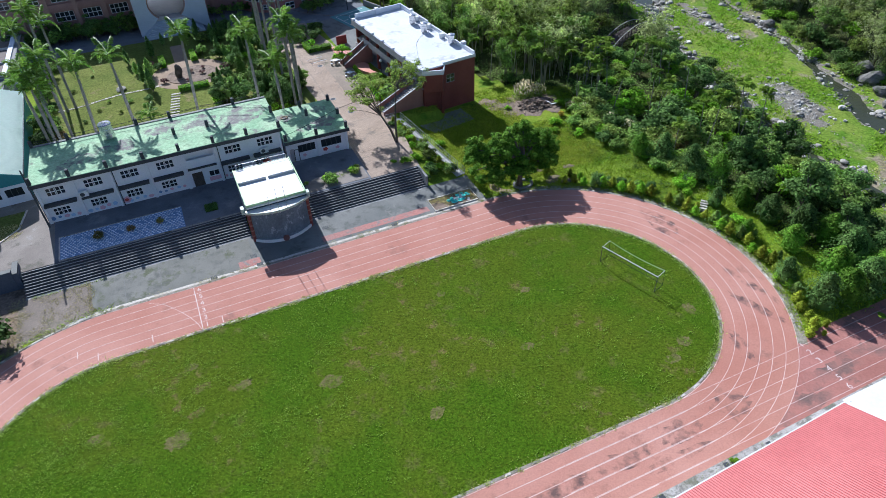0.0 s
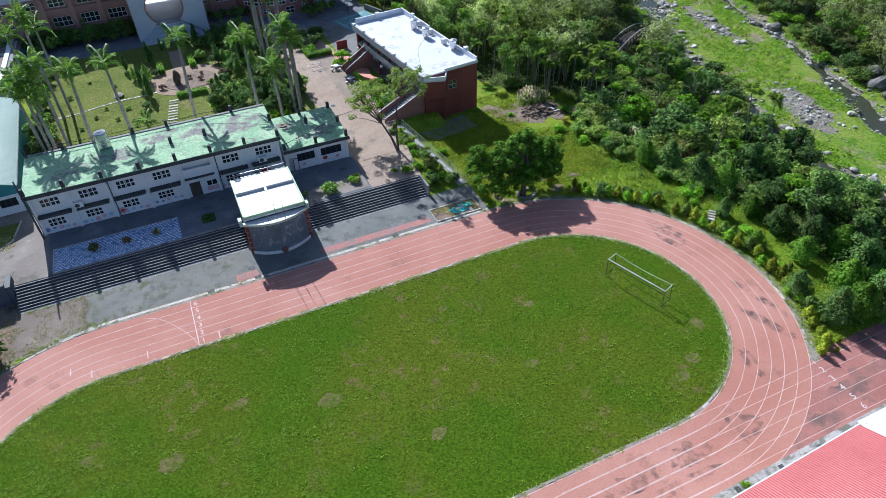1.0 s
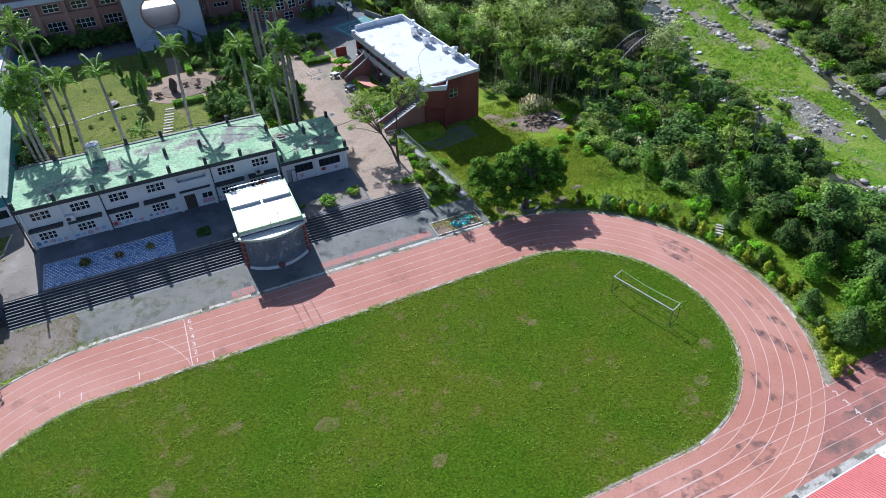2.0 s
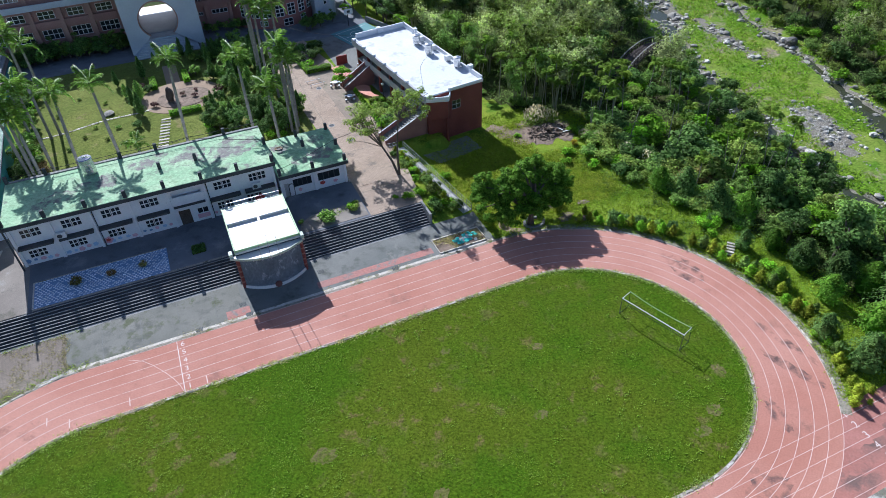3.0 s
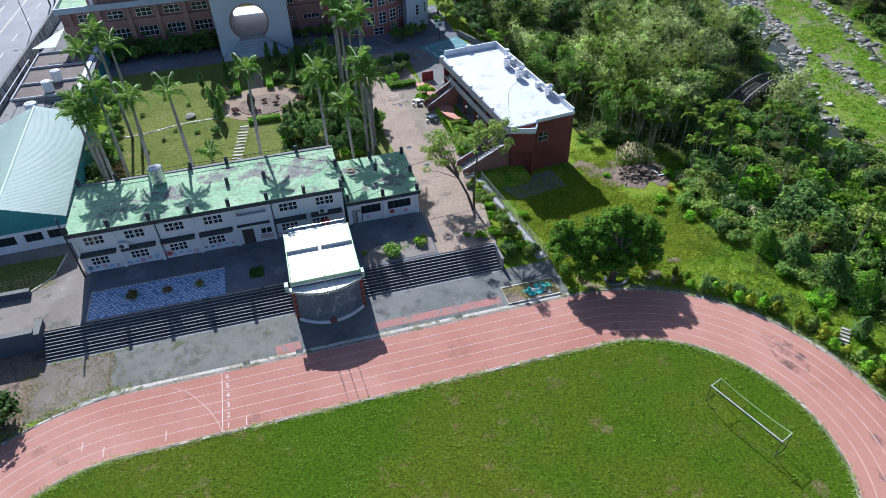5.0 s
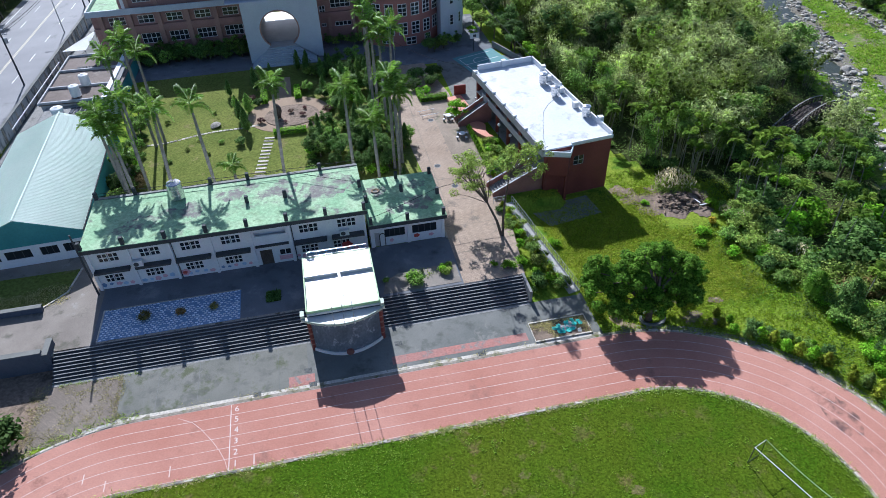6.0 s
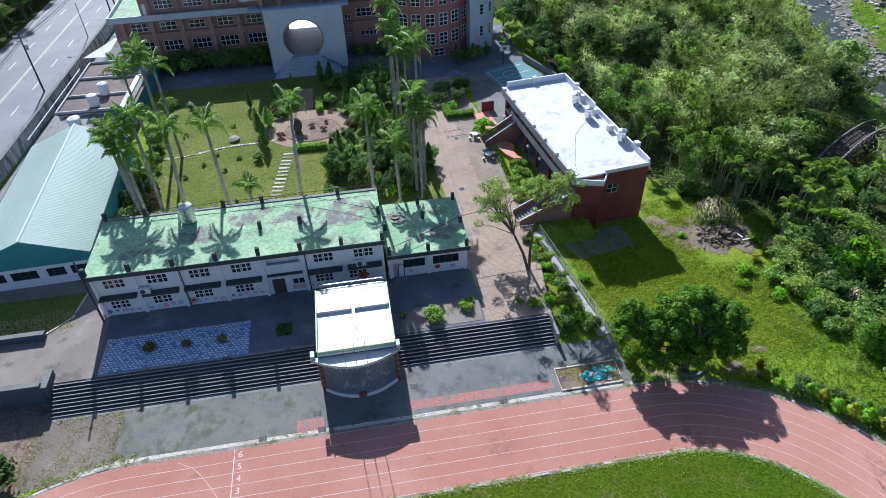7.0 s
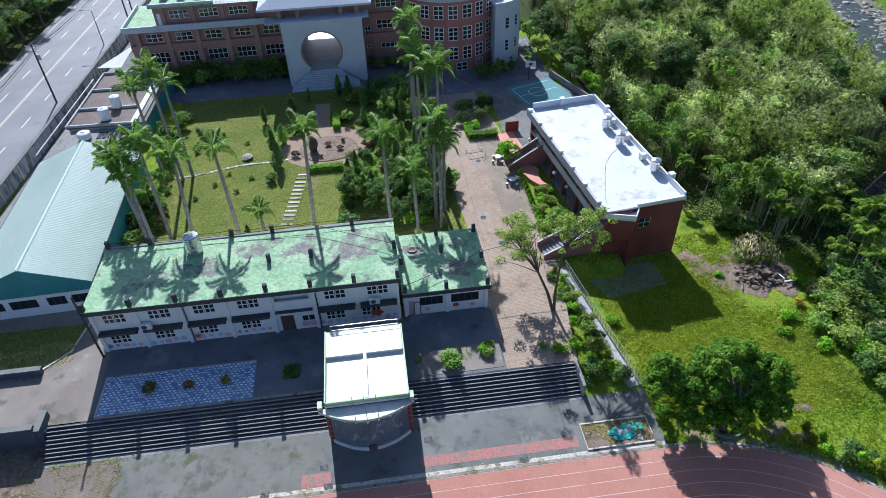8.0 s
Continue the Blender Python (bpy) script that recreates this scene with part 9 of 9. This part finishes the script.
def globe_lamp(x, y, z0, h):
    t = thing("globe_lamp", "short post lamp with a white globe", "lamp", "globe lamps", (x, y, z0))
    part("post", tb((0, 0, -0.1), (0, 0, h), 0.05, sides=8), M["dark_trim"], t)
    bm = bmesh.new()
    bmesh.ops.create_uvsphere(bm, u_segments=12, v_segments=8, radius=0.24)
    part("globe", bm, M["white_paint"], t).matrix_basis = pose(0, 0, h + 0.2)


for x, y in ((33.6, 100.4), (34.3, 97.0), (32.4, 109.4)):
    globe_lamp(x, y, TERRACE, 2.6)

# ---- ball court ----
ct = setting("ball_court", prism([(33.6, 131.5), (41.8, 134.2), (44.2, 126.0), (36.0, 123.2)], 1.2, TERRACE + 0.02), M["court"], "green-blue painted ball court", "court")
for a, b in (((34.6, 130.8), (41.2, 133.0)), ((35.4, 128.0), (42.2, 130.2)), ((36.2, 125.0), (34.6, 130.8))):
    part("court_line", ribbon([a, b], -0.05, 0.05, 1.5, TERRACE + 0.026, closed=False), M["white_paint"], ct)
part("court_line", ribbon([(38.6 + 1.5 * math.cos(a), 129.2 + 1.5 * math.sin(a)) for a in np.linspace(0, 2 * math.pi, 24, endpoint=False)], -0.05, 0.05, 1.5, TERRACE + 0.027), M["white_paint"], ct)
bb = thing("basketball_stand", "basketball stand with a white backboard", "basketball hoop", "", (38.2, 133.0, TERRACE))
part("pole", tb((0, 0.9, -0.1), (0, 0.9, 3.2), 0.09, sides=8), M["dark_trim"], bb)
part("arm", tb((0, 0.9, 3.1), (0, 0.05, 3.1), 0.05, sides=6), M["dark_trim"], bb)
part("backboard", bx(-0.9, 0.9, -0.02, 0.02, 2.75, 3.8), M["white_paint"], bb)
hoop = pipe(bmesh.new(), [(0.23 * math.cos(a), -0.3 + 0.23 * math.sin(a), 3.0) for a in np.linspace(0, 2 * math.pi, 15)], 0.015, 5)
part("rim", hoop, M["orange"], bb)
part("target_square", bx(-0.3, 0.3, -0.026, -0.021, 3.05, 3.5), M["dark_trim"], bb)
setting("court_wall", ribbon([(42.2, 135.0), (46.4, 123.5), (47.4, 114.0)], -0.12, 0.12, 0.0, 2.6, closed=False), M["concrete"], "grey concrete boundary wall behind the court", "wall")

# ---- rubble heap ----
for i in range(240):
    a, r = G.uniform(0, 2 * math.pi), G.uniform(0, 1) ** 0.6
    x, y = 53.8 + 3.5 * r * math.cos(a), 81.6 + 2.5 * r * math.sin(a)
    rock(x, y, G.uniform(0.07, 0.2) if i % 5 else G.uniform(0.2, 0.38), "lump of dug soil in a spoil heap", "soil lumps", "soil_lump", on_ground(x, y) + 0.9 * (1 - r) ** 1.1, SOILS)


def soil_patch(name, spots, label):
    """Bare ground with a ragged outline."""
    g = np.random.default_rng(61)
    bm = bmesh.new()
    for i, (cx, cy, r) in enumerate(spots):
        ring = []
        for k in range(44):
            a = 2 * math.pi * k / 44
            rr = r * (1 + 0.22 * math.sin(2 * a + i) + 0.12 * math.sin(5 * a + 2 * i) + g.uniform(-0.16, 0.1))
            ring.append(bm.verts.new((cx + rr * 1.25 * math.cos(a), cy + rr * math.sin(a), 0.03 + 0.004 * i)))
        mid = bm.verts.new((cx, cy, 0.14))
        for k in range(44):
            bm.faces.new((ring[k], ring[(k + 1) % 44], mid))
    return setting(name, bm, M["dirt"], label, "soil")


soil_patch("bare_patch", [(53.8, 81.4, 3.0), (50.4, 81.4, 2.3), (48.8, 83.4, 1.8), (47.2, 85.6, 1.4), (52.2, 84.2, 1.7), (55.6, 79.4, 1.4)], "bare trodden soil round the spoil heap")
soil_patch("worn_bank", [(44.6, 61.6, 0.9), (46.2, 60.4, 0.7), (48.4, 63.4, 0.6), (44.0, 64.4, 0.5)], "worn bare soil on the grassy bank")
# brushwood strewn over the heap
for i in range(26):
    tw = new("stick", mesh_of(tb((-G.uniform(0.3, 0.9), 0, 0), (G.uniform(0.3, 0.9), G.uniform(-0.15, 0.15), 0.05), 0.03, 0.015, sides=5), M["wood_dark"] if i % 3 else M["path"], "stick"))
    a, r = G.uniform(0, 2 * math.pi), G.uniform(0, 1) ** 0.5
    tw.matrix_basis = pose(53.4 + 3.4 * r * math.cos(a), 81.4 + 2.4 * r * math.sin(a), 0.25 + 0.8 * (1 - r), G.uniform(-8, 8), G.uniform(-8, 8), G.uniform(0, 180))
    tagged(tw, "dry broken branch lying on the spoil heap", "branch", "brushwood")
for i, (x, y, t) in enumerate(((50.6, 80.0, 60), (52.0, 80.8, 20), (55.4, 80.6, 100), (55.9, 79.6, 10))):
    p = new("plank", mesh_of(bx(-0.7, 0.7, -0.09, 0.09, 0, 0.06, 0.01), M["path"] if i < 2 else M["white_paint"], "plank"))
    p.matrix_basis = pose(x, y, 0.55 if i else 0.15, 8, 6, t)
    tagged(p, "pale offcut of timber on the spoil heap", "plank", "timber offcuts")
YEL = bush("flower_bush", 47, 0.8, 0.9, 0.2, 7, 46, "leaf_flower", "low yellow flowering plant near the heap", "flowers", "flowering plants")
put(YEL, 55.2, 76.6, 1.0, g=G)

# ---- footbridge ----
def footbridge():
    a, b = Vector((74.6, 92.4, 0)), Vector((92.6, 103.2, 0))
    L = (b - a).length
    t = thing("footbridge", "weathered dark timber arched footbridge with railings", "bridge", "", tuple(a), math.degrees(math.atan2(b.y - a.y, b.x - a.x)))
    za, zb, rise = on_ground(a.x, a.y), on_ground(b.x, b.y), 1.5
    zz = lambda k: za + (zb + 1.2 - za) * k + rise * 4 * k * (1 - k) + 0.15
    n = 46
    plank = mesh_of(bx(-0.17, 0.17, -1.25, 1.25, -0.06, 0.0, 0.008), M["wood_dark"], "deck_board")
    for i in range(n):
        k = (i + 0.5) / n
        sl = math.degrees(math.atan2(zz(k + 0.01) - zz(k - 0.01), 0.02 * L))
        part("deck_board", plank, None, t).matrix_basis = pose(L * k, 0, zz(k), 0, -sl, 0)
    board = mesh_of(bx(-0.27, 0.27, -0.1, 0.1, -0.05, 0.05, 0.01), M["bridge_rail"], "handrail")
    for s in (-1, 1):
        for nm, dz, r in (("beam", -0.3, 0.22), ("lower_rail", 0.55, 0.07)):
            part(nm, pipe(bmesh.new(), [(L * k, s * 1.25, zz(k) + dz) for k in np.linspace(0, 1, 17)], r), M["wood_dark"], t)
        for i in range(28):
            k = (i + 0.5) / 28
            sl = math.degrees(math.atan2(zz(k + 0.01) - zz(k - 0.01), 0.02 * L))
            part("handrail", board, None, t, "weathered grey handrail board" if i == 0 else "").matrix_basis = pose(L * k, s * 1.25, zz(k) + 1.08, 0, -sl, 0)
        for i in range(15):
            k = i / 14
            part("rail_post", bx(L * k - 0.09, L * k + 0.09, s * 1.25 - 0.09, s * 1.25 + 0.09, zz(k) - 0.2, zz(k) + 1.02), M["wood_dark"], t)
    for k in (0.35, 0.7, 1.0):
        for s in (-0.8, 0.8):
            part("pier", tb((L * k, s, -4), (L * k, s, zz(k) - 0.2), 0.18, sides=8), M["concrete"], t)


footbridge()

# ---- river: water and stones ----
ys = np.arange(20, 200, 2.0)


def stream(mid, half, z, label):
    left, right = [(float(mid(y) - half(y)), y) for y in ys], [(float(mid(y) + half(y)), y) for y in ys]
    setting("stream", prism(right + left[::-1], z - 0.6, z), M["water"], label, "water")


stream(west_x, west_half, -3.6, "shallow dark stream between stones")
stream(east_x, east_half, -3.65, "narrow dark green stream along the far bank")


def stones(name, n, seed, label):
    """Small stones strewn along both streams and the gravel: far too many to count."""
    g = np.random.default_rng(seed)
    y = g.uniform(45, 185, n)
    y = np.where(g.random(n) < 0.35, g.uniform(112, 165, n), y)
    near = g.random(n) < 0.68
    x = np.where(near, west_x(y) + np.interp(y, [105, 125], [0, 1.2]), east_x(y)) + g.normal(0, 1, n) * np.where(near, west_half(y) * 0.75 + 0.5, east_half(y) * 0.6 + 0.6)
    bar = g.random(n) < 0.05
    y = np.where(bar, np.where(g.random(n) < 0.5, g.normal(67, 4.0, n), g.normal(103, 5.0, n)), y)
    x = np.where(bar, np.where(y < 85, 97.2 + 0.25 * (y - 67) + g.normal(0, 1.7, n), 109.2 + 0.17 * (y - 103) + g.normal(0, 0.9, n)), x)
    bunch = np.sin(y * 0.55 + 2 * np.sin(y * 0.17)) + 0.6 * np.sin(x * 1.3 + y * 0.8)
    ok = bunch > -0.6
    x, y = x[ok], y[ok]
    r = np.minimum(0.7, 0.10 + g.exponential(0.14, len(x)))
    v = np.stack([x, y, height(x, y) + 0.25 * r], 1)[:, None] + CUBE[None] * g.uniform(0.75, 1.2, (len(x), len(CUBE), 1)) * r[:, None, None] * np.array([1.15, 1, 0.65])
    f = CUBE_FACES[None] + len(CUBE) * np.arange(len(x))[:, None, None]
    me = bpy.data.meshes.new(name)
    me.from_pydata(v.reshape(-1, 3).tolist(), [], f.reshape(-1, 4).tolist())
    me.materials.append(M["rock_bed"])
    tagged(new(name, me), label, "stones", "", "stuff")


stones("stream_stones", 5200, 71, "pale grey stones strewn along the streams")
g = np.random.default_rng(12)
for i in range(290):
    y = g.uniform(42, 175)
    if g.random() < 0.14:
        y = g.uniform(88, 112)
        x = 109.2 + 0.17 * (y - 103) + g.normal(0, 1.0)
    elif g.random() < 0.6:
        x = float(west_x(y)) + g.normal(0.8, 1.0) * (float(west_half(y)) * 0.7 + 0.4)
    else:
        x = float(east_x(y)) + g.choice([-1, 1]) * (float(east_half(y)) + 0.3) + g.normal(0, 0.7)
    rock(x, y, min(0.8, 0.12 + g.exponential(0.14)), "rounded grey river stone on the gravel", "river stones", "river_stone", None, ROCKS, g)
for x, y, r in ((114.6, 66.4, 2.0), (112.6, 62.4, 1.5), (110.2, 59.0, 1.3), (117.6, 70.0, 1.7), (117.3, 97.0, 1.0), (118.9, 94.4, 1.1)):
    rock(x, y, r, "large dark boulder at the foot of the far bank", "boulders", "boulder", None, DAMP, g)
v, f = [], []
for i in range(4200):
    y = g.uniform(36, 185)
    x = float(west_x(y)) + g.normal(0.6, 1.0) * (float(west_half(y)) + 0.8) if g.random() < 0.6 else (float(east_x(y)) + g.normal(0, 2.0) if g.random() < 0.7 else float(river_x(y)) + g.uniform(-9, 13))
    if i % 3 == 0:   # the bare gravel bar
        y = g.normal(67, 4.0)
        x = 97.2 + 0.25 * (y - 67) + g.normal(0, 1.9)
    z, r = on_ground(x, y), g.uniform(0.05, 0.17)
    n0 = len(v)
    for k in range(5):
        a = k * 1.2566 + g.uniform(0, 0.8)
        v.append((x + r * math.cos(a) * g.uniform(0.8, 1.4), y + r * math.sin(a), z - 0.03))
    v.append((x, y, z + r * 0.9))
    f += [(n0 + k, n0 + (k + 1) % 5, n0 + 5) for k in range(5)]
me = bpy.data.meshes.new("river_gravel")
me.from_pydata(v, [], f)
me.materials.append(M["rock"])
tagged(new("river_gravel", me), "small pale stones scattered over the river flat", "gravel", "", "stuff")

# ---- roadside: wall, posts, wires ----
rw = by_road(setting("road_wall", bx(-0.35, 0.0, -50, 210, 0.5, 4.0), M["wall_panel"], "stained concrete panel wall along the road", "wall"))
post = mesh_of(bx(-0.06, 0.06, -0.16, 0.16, 1.2, 3.9), M["kerb"], "wall_post")
for k in range(86):
    part("wall_post", post, None, rw).matrix_basis = pose(0.062, -48 + 3.0 * k, 0)
part("coping", bx(-0.4, 0.1, -50, 210, 4.002, 4.1), M["concrete_dark"], rw)
by_road(setting("road_verge", bx(0.0, 6.4, -26, 150, 1.0, TERRACE - 0.04), M["concrete_dark"], "narrow dark paved strip behind the wall", "pavement"))
for x, y, h, lamp in ((-42.9, 139.6, 10.5, False), (-41.5, 164.4, 7.0, True), (-40.4, 179.5, 10.5, False), (-40.0, 182.5, 10.5, False)):
    if lamp:
        p = thing("street_lamp", "slim grey street lamp beside the road", "lamp post", "street lamps", (x, y, 2.0))
        part("pole", tb((0, 0, -0.3), (0, 0, h), 0.11, 0.07, sides=10), M["pipe_metal"], p)
        part("arm", tb((0, 0, h - 0.05), (-1.6, 0, h + 0.15), 0.05, sides=6), M["pipe_metal"], p)
        part("head", bx(-2.2, -1.5, -0.16, 0.16, h + 0.08, h + 0.24, 0.03), M["grey_paint"], p)
        continue
    p = thing("utility_pole", "tall dark utility pole beside the road", "pole", "utility poles", (x, y, 2.0))
    part("pole", tb((0, 0, -0.3), (0, 0, h), 0.17, 0.11, sides=10), M["dark_trim"], p)
    for z in (h - 0.5, h - 1.3):
        part("crossarm", bx(-1.0, 1.0, -0.06, 0.06, z - 0.06, z + 0.06), M["pipe_metal"], p)
        for k in (-0.9, -0.3, 0.3, 0.9):
            part("insulator", tb((k, 0, z + 0.06), (k, 0, z + 0.26), 0.06, sides=8), M["white_paint"], p)
    if y < 150:
        part("transformer", tb((0.4, 0, h - 2.8), (0.4, 0, h - 1.9), 0.26, sides=12), M["grey_paint"], p)
for dx, z in ((-0.9, 12.1), (0.9, 12.1), (-0.3, 11.3), (0.3, 11.3)):
    cable("power_line", [((-44.9 + dx, 100, z), (-42.9 + dx, 139.6, z), 0.8), ((-42.9 + dx, 139.6, z), (-40.4 + dx, 179.5, z), 0.8)], 0.03, "thin black overhead power line", "power line")
for dx in (0, 0.7, 1.5, 2.4):
    cable("power_line", [((-62.4 + dx, 110, 9.5), (-58.6 + dx, 165, 9.5), 0.9), ((-58.6 + dx, 165, 9.5), (-54.6 + dx, 235, 9.5), 0.9)], 0.045, "thin overhead power line beyond the road", "power line")
setting("handrail_pipe", tb((-38.2, 118.0, 4.2), (-37.0, 143.0, 4.2), 0.08, sides=6), M["white_metal"], "long pale pipe above the service roof", "pipe")
# lamp post and wires before the tower
lp = thing("street_lamp", "grey lamp post with a short arm", "lamp post", "", (22.5, 129.5, TERRACE))
part("pole", tb((0, 0, -0.1), (0, 0, 6.0), 0.09, 0.06, sides=8), M["pipe_metal"], lp)
part("arm", tb((0, 0, 5.9), (-1.1, -0.3, 6.1), 0.04, sides=6), M["pipe_metal"], lp)
part("head", bx(-1.6, -1.0, -0.42, -0.18, 6.02, 6.16, 0.02), M["grey_paint"], lp)
cable("service_wire", [((22.5, 129.5, 6.8), (33.2, 111.0, 8.9), 1.0)], 0.03, "pale service wire to the red building", "cable")
cable("service_wire", [((36.0, 160, 16), (42.2, 112.0, 9.0), 1.2)], 0.04, "pale service wire to the red building", "cable")
